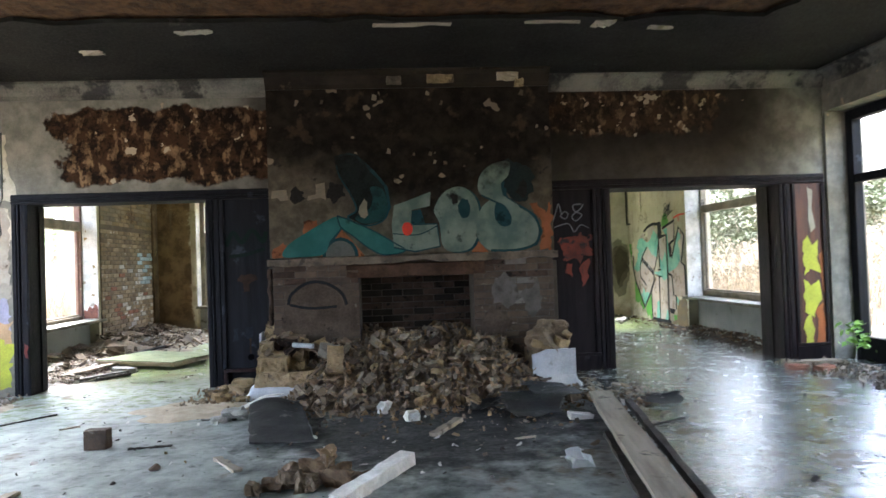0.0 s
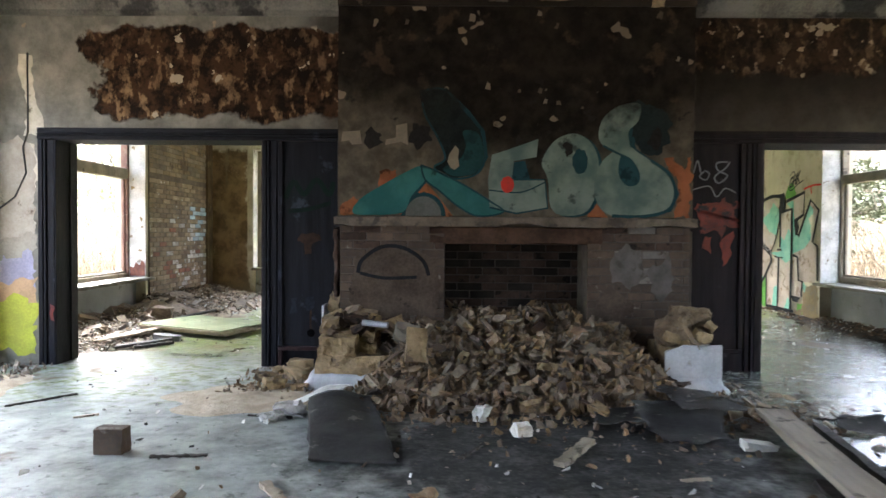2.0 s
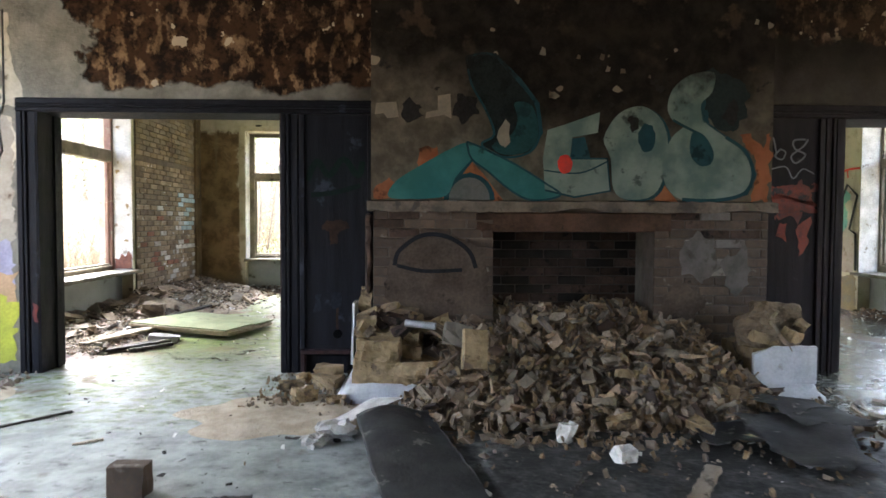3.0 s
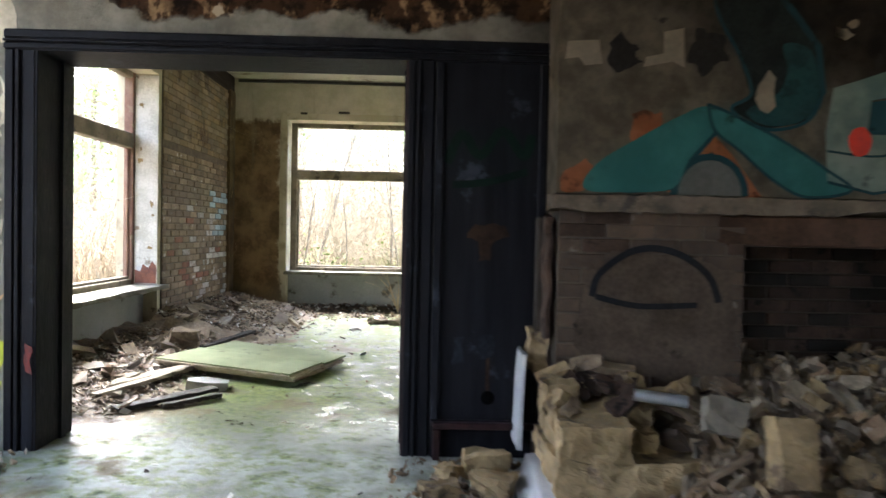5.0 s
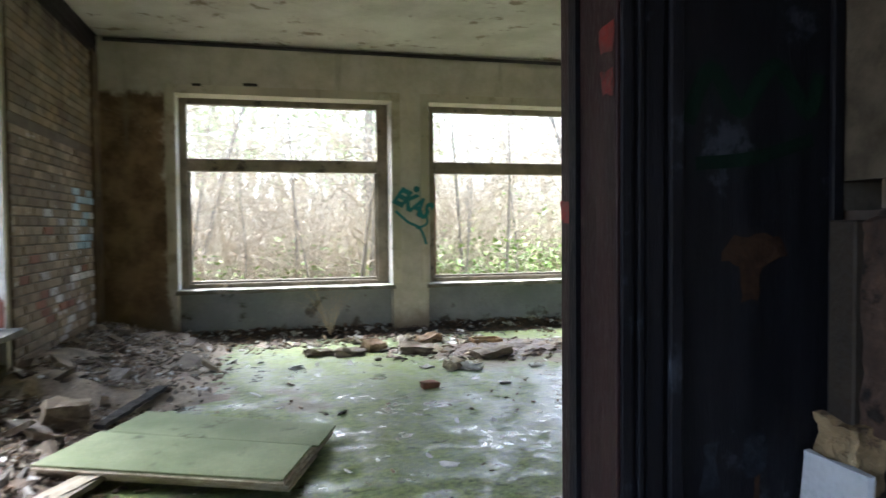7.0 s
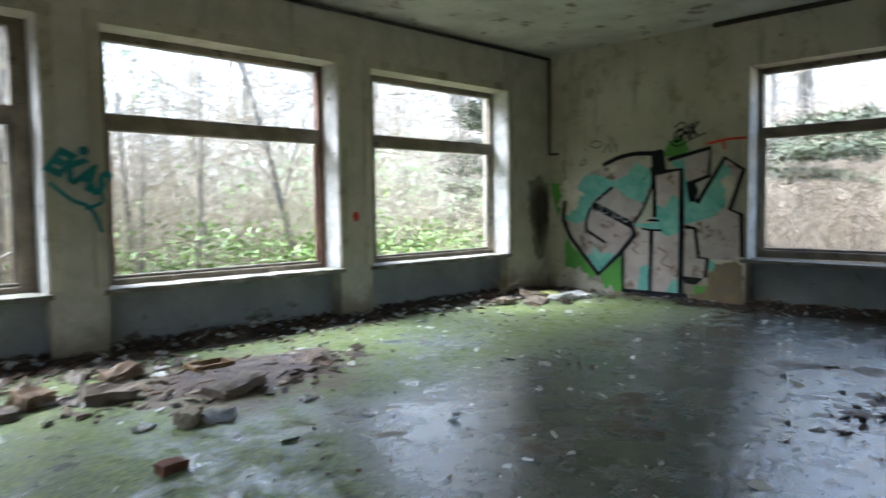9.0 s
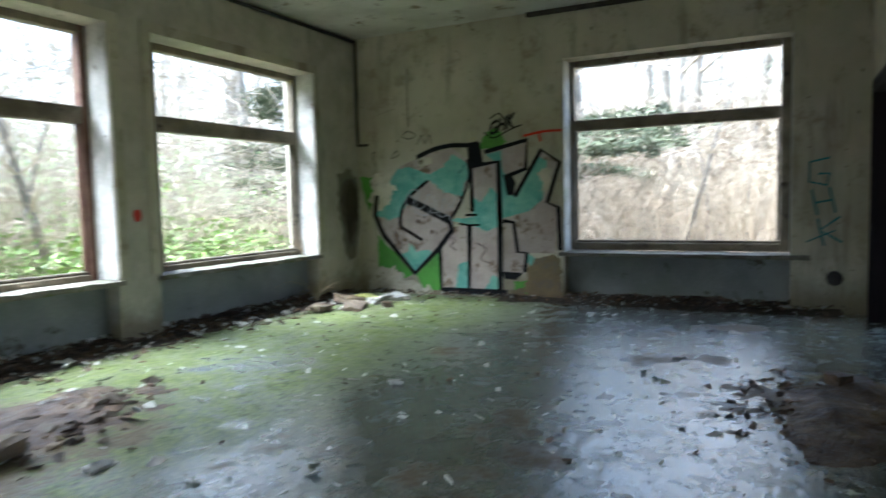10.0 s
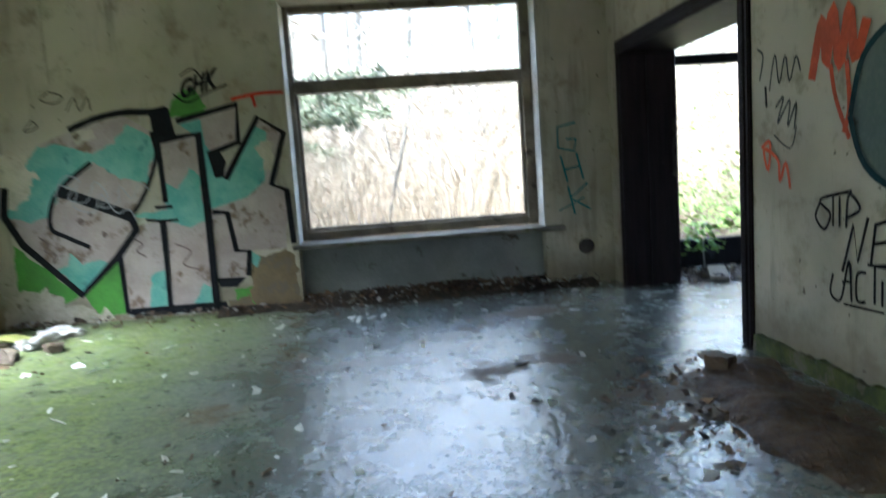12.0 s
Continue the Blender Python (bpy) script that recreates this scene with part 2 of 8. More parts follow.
def make_back_plaster():
    """The far room: stained cream distemper that flakes off a darker ground, damp near the floor."""
    g = Graph("stained_cream_plaster")
    x, y, z = g.sep.outputs
    big, mid, fine = g.noise(0.8, 5), g.noise(4.5, 7, 0.68, shift=5), g.noise(60, 3, shift=2)
    col = g.mix(g.ramp(big, 0.35, 0.65), (0.40, 0.365, 0.265), (0.555, 0.515, 0.395))
    col = g.mix(g.ramp(mid, 0.52, 0.70, 0, 0.72), col, (0.225, 0.185, 0.115))
    col = g.mix(g.ramp(g.noise(1.7, 7, 0.7, shift=44), 0.55, 0.68, 0, 0.6), col, (0.27, 0.225, 0.14))
    drip = g.noise(5, 5, 0.6, stretch=(1, 1, 0.12), shift=9)
    col = g.mix(g.ramp(drip, 0.54, 0.70, 0, 0.6), col, (0.20, 0.175, 0.12))
    damp = g.ramp(g.math("ADD", z, g.math("MULTIPLY", mid, 0.6)), 0.38, 0.75, 0.75, 0.0)
    col = g.mix(damp, col, g.mix(mid, (0.10, 0.085, 0.05), (0.27, 0.235, 0.16)))
    spot = g.ramp(g.noise(16, 3, 0.5, shift=19), 0.69, 0.72, 0, 0.8)
    col = g.mix(spot, col, (0.09, 0.075, 0.055))
    return g.done(col, 0.88, g.math("ADD", mid, g.math("MULTIPLY", fine, 0.4)), 0.008, 0.5)


def make_corner_plaster():
    """Brown damp plaster of the north-west corner, mouldy low down."""
    g = Graph("damp_brown_plaster")
    x, y, z = g.sep.outputs
    mid, fine = g.noise(3.5, 7, 0.68, shift=5), g.noise(60, 3, shift=2)
    edge = g.math("ADD", g.math("MULTIPLY", g.math("SUBTRACT", mid, 0.5), 0.5), x)
    bare = g.math("MULTIPLY", g.ramp(edge, -3.95, -3.86, 1.0, 0.0), g.ramp(g.math("ADD", z, g.math("MULTIPLY", mid, 0.5)), 3.05, 3.15, 1.0, 0.0))
    col = g.mix(g.ramp(mid, 0.3, 0.7), (0.405, 0.375, 0.285), (0.55, 0.515, 0.42))
    col = g.mix(bare, col, g.mix(g.ramp(mid, 0.35, 0.65), (0.09, 0.06, 0.03), (0.24, 0.165, 0.09)))
    drip = g.noise(5, 5, 0.6, stretch=(1, 1, 0.12), shift=9)
    col = g.mix(g.ramp(drip, 0.58, 0.70, 0, 0.45), col, (0.20, 0.18, 0.13))
    damp = g.ramp(g.math("ADD", z, g.math("MULTIPLY", mid, 0.6)), 0.38, 0.75, 0.75, 0.0)
    col = g.mix(damp, col, (0.17, 0.14, 0.09))
    return g.done(col, 0.88, g.math("ADD", mid, g.math("MULTIPLY", fine, 0.4)), 0.01, 0.5)


FLOOR, HALL, BREAST, CREAM, CORNER = make_floor(), make_hall_plaster(), make_breast_plaster(), make_back_plaster(), make_corner_plaster()
SOOTY_CEILING = plain("sooty_ceiling", (0.009, 0.0085, 0.0075), (0.023, 0.022, 0.019), 1.4, c=(0.09, 0.082, 0.068), c_from=0.66, c_scale=2.2, vary=0, spec=0.13)
RAW_CEILING = plain("scorched_reed_ceiling", (0.03, 0.016, 0.009), (0.12, 0.07, 0.036), 9.0, c=(0.5, 0.45, 0.37), c_from=0.66, c_scale=6, strength=1.0, height=0.03, vary=0, spec=0.13)
PALE_CEILING = plain("flaking_ceiling", (0.42, 0.40, 0.33), (0.60, 0.58, 0.51), 1.8, c=(0.215, 0.175, 0.115), c_from=0.565, c_scale=3.4, strength=0.9, height=0.02, vary=0)
CORNICE = plain("sooted_cornice", (0.06, 0.056, 0.047), (0.20, 0.188, 0.155), 2.0, c=(0.022, 0.02, 0.018), c_from=0.49, c_scale=1.6, vary=0)
BURNT_CORNICE = plain("burnt_cornice", (0.010, 0.0075, 0.0055), (0.032, 0.024, 0.017), 2.0, c=(0.095, 0.070, 0.046), c_from=0.62, c_scale=3.5, vary=0, spec=0.13)
GREY_PAINT = plain("grey_dado_paint", (0.20, 0.212, 0.203), (0.30, 0.312, 0.298), 2.0, c=(0.085, 0.078, 0.060), c_from=0.575, c_scale=3.5, vary=0)
REVEAL = plain("flaking_white_reveal", (0.36, 0.35, 0.30), (0.60, 0.59, 0.54), 5.0, c=(0.17, 0.135, 0.09), c_from=0.59, c_scale=8, vary=0)
DARK_WOOD = plain("charred_dark_paint", (0.0028, 0.0030, 0.0045), (0.0085, 0.0088, 0.012), 3.0, (0.45, 0.75), c=(0.030, 0.035, 0.046), c_from=0.60, c_scale=4, stretch=(6, 6, 0.5), strength=0.4, vary=0.1, spec=0.14)
BROWN_DARK = plain("charred_purple_brown_wood", (0.005, 0.0035, 0.004), (0.016, 0.010, 0.011), 3.0, (0.45, 0.7), c=(0.04, 0.032, 0.036), c_from=0.64, c_scale=4, stretch=(6, 6, 0.5), vary=0.1, spec=0.14)
MAROON = plain("dark_maroon_paint", (0.010, 0.0042, 0.0045), (0.030, 0.0125, 0.012), 3.0, (0.4, 0.7), c=(0.05, 0.03, 0.026), c_from=0.63, c_scale=5, stretch=(6, 6, 0.5), vary=0, spec=0.2)
RUSSET = plain("bare_burnt_board", (0.03, 0.012, 0.009), (0.10, 0.034, 0.018), 3.0, (0.5, 0.7), c=(0.30, 0.20, 0.11), c_from=0.62, c_scale=3, stretch=(7, 7, 0.4))
WINDOW_WOOD = plain("weathered_window_wood", (0.115, 0.095, 0.062), (0.26, 0.225, 0.16), 4.0, (0.5, 0.8), c=(0.05, 0.04, 0.028), c_from=0.58, c_scale=6, fine=80, vary=0.08)
RED_WOOD = plain("red_primed_wood", (0.13, 0.06, 0.04), (0.22, 0.135, 0.09), 5.0, (0.5, 0.8), c=(0.2, 0.16, 0.1), c_from=0.58, c_scale=7)
SILL = plain("mossy_cement_sill", (0.095, 0.086, 0.062), (0.27, 0.25, 0.20), 4.0, c=(0.10, 0.12, 0.04), c_from=0.56, c_scale=5)
BRICK_OLD = plain("whitewashed_brick", (0.13, 0.098, 0.062), (0.27, 0.215, 0.145), 5.0, c=(0.50, 0.50, 0.52), c_from=0.575, c_scale=9, strength=0.8)
BRICK_BROWN = plain("dirty_brown_brick", (0.10, 0.070, 0.042), (0.20, 0.15, 0.098), 5.0, c=(0.34, 0.31, 0.26), c_from=0.62, c_scale=9, strength=0.8)
BRICK_WHITE = plain("limewash_brick", (0.26, 0.25, 0.235), (0.52, 0.52, 0.53), 6.0, c=(0.15, 0.11, 0.075), c_from=0.55, c_scale=9, strength=0.8)
BRICK_RED = plain("red_brick", (0.12, 0.050, 0.030), (0.23, 0.098, 0.056), 8.0, strength=0.8)
BRICK_SOOT = plain("sooted_brick", (0.032, 0.022, 0.017), (0.075, 0.048, 0.035), 5.0, c=(0.012, 0.010, 0.009), c_from=0.55, c_scale=7, strength=0.8, vary=0.3, spec=0.13)
BRICK_PALE = plain("limewashed_sooty_brick", (0.040, 0.026, 0.017), (0.088, 0.060, 0.040), 4.0, c=(0.16, 0.145, 0.12), c_from=0.60, c_scale=5, strength=0.8, vary=0.22)
BRICK_ASH = plain("ash_grey_brick", (0.085, 0.072, 0.06), (0.17, 0.155, 0.135), 5.0, c=(0.06, 0.045, 0.033), c_from=0.55, c_scale=7, strength=0.8, vary=0.25)
BRICK_BLACK = plain("soot_black_brick", (0.010, 0.009, 0.008), (0.025, 0.020, 0.017), 5.0, strength=0.8, vary=0.3, spec=0.13)
BRICK_BLUE = plain("blue_sprayed_brick", (0.20, 0.30, 0.40), (0.35, 0.46, 0.55), 6.0)
MORTAR = plain("crumbling_mortar", (0.055, 0.043, 0.030), (0.12, 0.096, 0.068), 8.0, vary=0)
DARK_MORTAR = plain("sooted_mortar", (0.04, 0.031, 0.024), (0.085, 0.066, 0.05), 8.0, vary=0)
SANDSTONE = plain("yellow_crumbling_masonry", (0.16, 0.112, 0.055), (0.31, 0.225, 0.12), 8.0, c=(0.085, 0.058, 0.034), c_from=0.55, c_scale=6, fine=30, strength=1.0, height=0.04, vary=0.25)
RUBBLE = plain("dusty_broken_brick", (0.125, 0.081, 0.047), (0.28, 0.195, 0.118), 9.0, c=(0.32, 0.28, 0.22), c_from=0.62, c_scale=10, strength=0.9, vary=0.48)
RUBBLE_BITS = plain("small_broken_brick", (0.095, 0.066, 0.038), (0.22, 0.160, 0.098), 9.0, strength=0.9, vary=0, island=0.5)
DUST = plain("rubble_dust", (0.10, 0.070, 0.042), (0.21, 0.155, 0.098), 9.0, strength=1.0, height=0.04, vary=0)
SAND = plain("spilled_sand_lime", (0.30, 0.24, 0.16), (0.46, 0.39, 0.28), 9.0, strength=1.0, height=0.02, vary=0)
MARBLE = plain("grey_white_marble", (0.36, 0.37, 0.385), (0.52, 0.53, 0.54), 4.0, (0.3, 0.5), c=(0.30, 0.29, 0.27), c_from=0.62, c_scale=5, vary=0.05)
FELT = plain("old_roofing_felt", (0.050, 0.050, 0.048), (0.125, 0.124, 0.116), 5.0, (0.5, 0.75), c=(0.36, 0.34, 0.30), c_from=0.61, c_scale=8, strength=0.8)
PLANK = plain("dirty_pale_plank", (0.26, 0.215, 0.155), (0.40, 0.345, 0.26), 3.0, c=(0.10, 0.08, 0.055), c_from=0.58, c_scale=5, stretch=(6, 0.6, 6))
CHAR = plain("charred_timber", (0.014, 0.012, 0.010), (0.05, 0.042, 0.034), 9.0, strength=1.0)
BOARD_GREEN = plain("algae_covered_board", (0.17, 0.20, 0.10), (0.30, 0.33, 0.19), 2.0, c=(0.12, 0.13, 0.07), c_from=0.60, c_scale=3, vary=0.08)
BOARD_EDGE = plain("delaminated_board_edge", (0.26, 0.21, 0.14), (0.45, 0.39, 0.29), 12.0, vary=0.1)
FLAKES = plain("strewn_plaster_flake", (0.32, 0.31, 0.28), (0.60, 0.59, 0.56), 8.0, vary=0, island=0.45)
WHITE_CHIP = plain("white_plaster_flake", (0.50, 0.49, 0.45), (0.74, 0.73, 0.69), 8.0, vary=0.3)
LITTER = plain("leaf_litter", (0.048, 0.033, 0.022), (0.18, 0.125, 0.082), 10.0, vary=0, island=0.5)
SHARDS = plain("plaster_rubble", (0.075, 0.057, 0.039), (0.26, 0.215, 0.157), 4.0, c=(0.56, 0.54, 0.49), c_from=0.62, c_scale=5, vary=0, island=0.45)
WET_DIRT = plain("wet_brown_dirt", (0.042, 0.027, 0.016), (0.155, 0.104, 0.063), 7.0, (0.4, 0.8), strength=1.0, height=0.03, vary=0)
SOIL = plain("black_damp_soil", (0.016, 0.012, 0.009), (0.06, 0.043, 0.03), 9.0, strength=1.0, height=0.04, vary=0)
PIPE = plain("black_pipe", (0.014, 0.013, 0.012), (0.04, 0.036, 0.03), 6.0, (0.4, 0.6), vary=0)
STEEL = plain("dull_tin", (0.35, 0.37, 0.39), (0.5, 0.52, 0.55), 6.0, (0.3, 0.5), metal=0.8, vary=0)


def paint(name, color, weak=0.25, vary=0.0):
    """Sprayed paint, worn and dirty in places."""
    deep = min(1.0, 4.0 * max(color))
    d = tuple(0.62 * v + 0.02 * deep for v in color)
    return plain(name, color, d, 3.5, (0.55, 0.8), c=tuple(0.5 * v + 0.06 * deep * deep for v in color), c_from=0.70 - weak * 0.2, c_scale=7, strength=0.2, vary=vary, spec=0.15)


TEAL, DARK_TEAL, MINT = paint("teal_spray", (0.028, 0.105, 0.098)), paint("dark_teal_spray", (0.012, 0.055, 0.065)), plain("mint_spray", (0.13, 0.37, 0.31), (0.25, 0.50, 0.40), 5.0, (0.6, 0.85), c=(0.10, 0.26, 0.24), c_from=0.58, c_scale=6, strength=0.2, vary=0)
PALE_TEAL, PINK_GREY, BLACK = plain("pale_teal_spray", (0.085, 0.125, 0.108), (0.17, 0.205, 0.175), 3.0, (0.6, 0.85), c=(0.045, 0.05, 0.042), c_from=0.585, c_scale=5, strength=0.2, vary=0), plain("pink_grey_spray", (0.36, 0.295, 0.26), (0.47, 0.40, 0.36), 4.0, (0.6, 0.85), c=(0.21, 0.155, 0.11), c_from=0.545, c_scale=5, strength=0.2, vary=0), paint("black_spray", (0.012, 0.013, 0.016))
GREEN, RED = paint("green_spray", (0.13, 0.36, 0.06)), paint("red_spray", (0.62, 0.04, 0.02))
ORANGE_RED, YELLOW, LILAC = paint("orange_red_spray", (0.72, 0.13, 0.05)), paint("yellow_green_spray", (0.50, 0.52, 0.06)), paint("lilac_spray", (0.42, 0.40, 0.52))
PALE_ORANGE, WHITE_SPRAY, TAG_TEAL = paint("pale_orange_spray", (0.55, 0.36, 0.20)), paint("white_spray", (0.45, 0.45, 0.46)), paint("tag_teal_spray", (0.03, 0.20, 0.20))
MOULD, GREY_SPRAY, OCHRE = paint("black_mould", (0.075, 0.062, 0.042), 0.5), paint("grey_spray", (0.11, 0.11, 0.095)), paint("ochre_render", (0.24, 0.17, 0.07))
BARE = paint("pale_bare_plaster", (0.40, 0.36, 0.28))

BARK = plain("grey_bark", (0.11, 0.10, 0.08), (0.25, 0.23, 0.19), 5.0, stretch=(4, 4, 0.6), vary=0.3)
TWIG = plain("bare_twigs", (0.26, 0.215, 0.15), (0.48, 0.42, 0.315), 5.0, vary=0.3)
SLOPE_TWIG = plain("tan_slope_stems", (0.13, 0.098, 0.062), (0.27, 0.215, 0.145), 1.5, vary=0)
DRY = plain("dry_stalks", (0.27, 0.21, 0.135), (0.50, 0.42, 0.29), 1.2, vary=0)
PALE_LEAF = plain("pale_spring_leaves", (0.24, 0.36, 0.12), (0.46, 0.57, 0.28), 3.0, (0.5, 0.7), vary=0)
LEAF = plain("bramble_leaves", (0.10, 0.185, 0.028), (0.29, 0.43, 0.08), 3.0, (0.4, 0.6), vary=0.2)
NEEDLE = plain("conifer_needles", (0.045, 0.058, 0.028), (0.12, 0.135, 0.068), 3.0, vary=0.15)
GROUND = plain("woodland_floor", (0.075, 0.055, 0.035), (0.19, 0.145, 0.095), 1.5, strength=1.0, height=0.05, vary=0)
# distance haze is put into this pale colour of the far trunks and twigs
FAR_WOOD = plain("haze_paled_far_wood", (0.27, 0.245, 0.185), (0.46, 0.43, 0.34), 0.5, stretch=(6, 6, 0.4), vary=0)
BRIGHT_LEAF = plain("fresh_green_leaves", (0.16, 0.34, 0.04), (0.30, 0.52, 0.09), 3.0, (0.4, 0.6), vary=0.1)


# ---- mesh helpers ----
rnd = random.Random(7)


def mesh_of(bm, name):
    me = bpy.data.meshes.new(name)
    bm.to_mesh(me)
    bm.free()
    return me


def part(name, bm, material, parent=None, label="", smooth=False):
    """Links a bmesh as one mesh object, under a thing or a part where one is given."""
    me = mesh_of(bm, name)
    me.materials.append(material)
    if smooth:
        for p in me.polygons:
            p.use_smooth = True
    ob = new(name, me)
    ob.parent = parent
    return tagged(ob, label)


def thing(name, label, category, group="", kind="", at=(0, 0, 0)):
    ob = new(name)
    ob.location = at
    ob.empty_display_size = 0.05
    return tagged(ob, label, category, group, kind)


def box(bm, x0, x1, y0, y1, z0, z1, bevel=0.0):
    m = Matrix.LocRotScale(((x0 + x1) / 2, (y0 + y1) / 2, (z0 + z1) / 2), None, (abs(x1 - x0), abs(y1 - y0), abs(z1 - z0)))
    made = bmesh.ops.create_cube(bm, size=1.0, matrix=m)["verts"]
    if bevel:
        edges = list({e for v in made for e in v.link_edges})
        bmesh.ops.bevel(bm, geom=edges, offset=bevel, segments=1, affect="EDGES")
    return bm


def boxed(*args, **kw):
    return box(bmesh.new(), *args, **kw)


def rough_box(bm, m, size, jag=0.012, cuts=1, r=rnd):
    """A box with uneven sides and broken corners, at the pose m."""
    old = set(bm.verts)
    made = bmesh.ops.create_cube(bm, size=1.0)["verts"]
    if cuts:
        edges = list({e for v in made for e in v.link_edges})
        bmesh.ops.subdivide_edges(bm, edges=edges, cuts=cuts, use_grid_fill=True)
    made = [v for v in bm.verts if v not in old]
    for v in made:
        p = Vector((v.co.x * size[0], v.co.y * size[1], v.co.z * size[2]))
        p += Vector((r.uniform(-jag, jag), r.uniform(-jag, jag), r.uniform(-jag, jag)))
        v.co = m @ p
    return bm


def tube(bm, points, radii, sides=6, cap=True):
    points = [Vector(p) for p in points]
    rings = []
    for n, p in enumerate(points):
        d = (points[min(n + 1, len(points) - 1)] - points[max(n - 1, 0)]).normalized()
        a = d.orthogonal().normalized()
        b = d.cross(a)
        r = radii if isinstance(radii, (int, float)) else radii[n]
        rings.append([bm.verts.new(p + r * (math.cos(2 * math.pi * k / sides) * a + math.sin(2 * math.pi * k / sides) * b)) for k in range(sides)])
    for one, two in zip(rings, rings[1:]):
        off = min(range(sides), key=lambda s: (one[0].co - two[s].co).length)
        for k in range(sides):
            bm.faces.new((one[k], one[(k + 1) % sides], two[(k + 1 + off) % sides], two[(k + off) % sides]))
    if cap:
        bm.faces.new(rings[0][::-1])
        bm.faces.new(rings[-1])
    return bm


def curved(pts, steps=5, closed=False):
    """A smooth line through points of the plane."""
    n, out = len(pts), []
    for k in range(n if closed else n - 1):
        p = [Vector(pts[(k + d) % n] if closed else pts[min(max(k + d, 0), n - 1)]) for d in (-1, 0, 1, 2)]
        for s in range(steps):
            t = s / steps
            out.append(0.5 * (2 * p[1] + t * (p[2] - p[0]) + t * t * (2 * p[0] - 5 * p[1] + 4 * p[2] - p[3]) + t ** 3 * (3 * p[1] - p[0] - 3 * p[2] + p[3])))
    if not closed:
        out.append(Vector(pts[-1]))
    return out


class Board:
    """A wall's face to paint on: across and up in metres, raised by a few millimetres."""

    def __init__(self, origin, across, out):
        self.o, self.a, self.n = Vector(origin), Vector(across), Vector(out)

    def at(self, u, v, lift):
        return self.o + u * self.a + Vector((0, 0, v)) + lift * self.n

    def patch(self, bm, pts, lift=0.003, smooth=False):
        pts = curved(pts, 4, True) if smooth else [Vector(p) for p in pts]
        f = bm.faces.new([bm.verts.new(self.at(p.x, p.y, lift)) for p in pts])
        f.normal_update()
        bmesh.ops.triangulate(bm, faces=[f], ngon_method="EAR_CLIP")
        return bm

    def ragged(self, bm, pts, lift=0.003, amp=0.03, step=0.035):
        """A patch with an uneven, eaten edge."""
        out, n = [], len(pts)
        for k in range(n):
            a, b = Vector(pts[k]), Vector(pts[(k + 1) % n])
            m = max(1, int((b - a).length / step))
            for q in range(m):
                p = a + (b - a) * q / m
                s = Vector((p.x * 11, p.y * 11, lift * 900))
                out.append(p + amp * Vector((noise.noise(s), noise.noise(s + Vector((5, 5, 0))))) + 0.4 * amp * Vector((noise.noise(s * 3), noise.noise(s * 3 + Vector((5, 5, 0))))))
        return self.patch(bm, out, lift)

    def stroke(self, bm, pts, width, lift=0.006, smooth=True, taper=False):
        pts = curved(pts, 5) if smooth else [Vector(p) for p in pts]
        rows = []
        for n, p in enumerate(pts):
            d = pts[min(n + 1, len(pts) - 1)] - pts[max(n - 1, 0)]
            side = Vector((-d.y, d.x)).normalized() * width / 2
            if taper:
                side *= 1 - 0.6 * abs(2 * n / (len(pts) - 1) - 1) ** 3
            up = lift + 0.00009 * n
            rows.append((bm.verts.new(self.at(p.x + side.x, p.y + side.y, up)), bm.verts.new(self.at(p.x - side.x, p.y - side.y, up))))
        for a, b in zip(rows, rows[1:]):
            bm.faces.new((a[0], a[1], b[1], b[0]))
        return bm

    def blob(self, bm, u, v, ru, rv, lift=0.003, n=20, uneven=0.0, r=rnd):
        pts = []
        for k in range(n):
            s = 1 + r.uniform(-uneven, uneven)
            pts.append((u + ru * s * math.cos(2 * math.pi * k / n), v + rv * s * math.sin(2 * math.pi * k / n)))
        return self.patch(bm, pts, lift)

    def words(self, text, u, v, height, material, parent, slant=0.0, turn=0.0, lift=0.006, squeeze=1.0, heavy=0.0):
        """Letters of the built-in font, as flat paint."""
        c = bpy.data.curves.new("letters", "FONT")
        c.body, c.size, c.shear, c.resolution_u, c.offset = text, height, slant, 3, heavy
        tmp = new("letters", c)
        bpy.context.view_layer.update()
        me = bpy.data.meshes.new_from_object(tmp.evaluated_get(bpy.context.evaluated_depsgraph_get()))
        bpy.data.objects.remove(tmp)
        ca, sa = math.cos(radians(turn)), math.sin(radians(turn))
        for w in me.vertices:
            x, y = w.co.x * squeeze, w.co.y
            w.co = self.at(u + ca * x - sa * y, v + sa * x + ca * y, lift)
        me.materials.clear()
        me.materials.append(material)
        ob = new("lettering", me)
        ob.parent = parent
        return ob


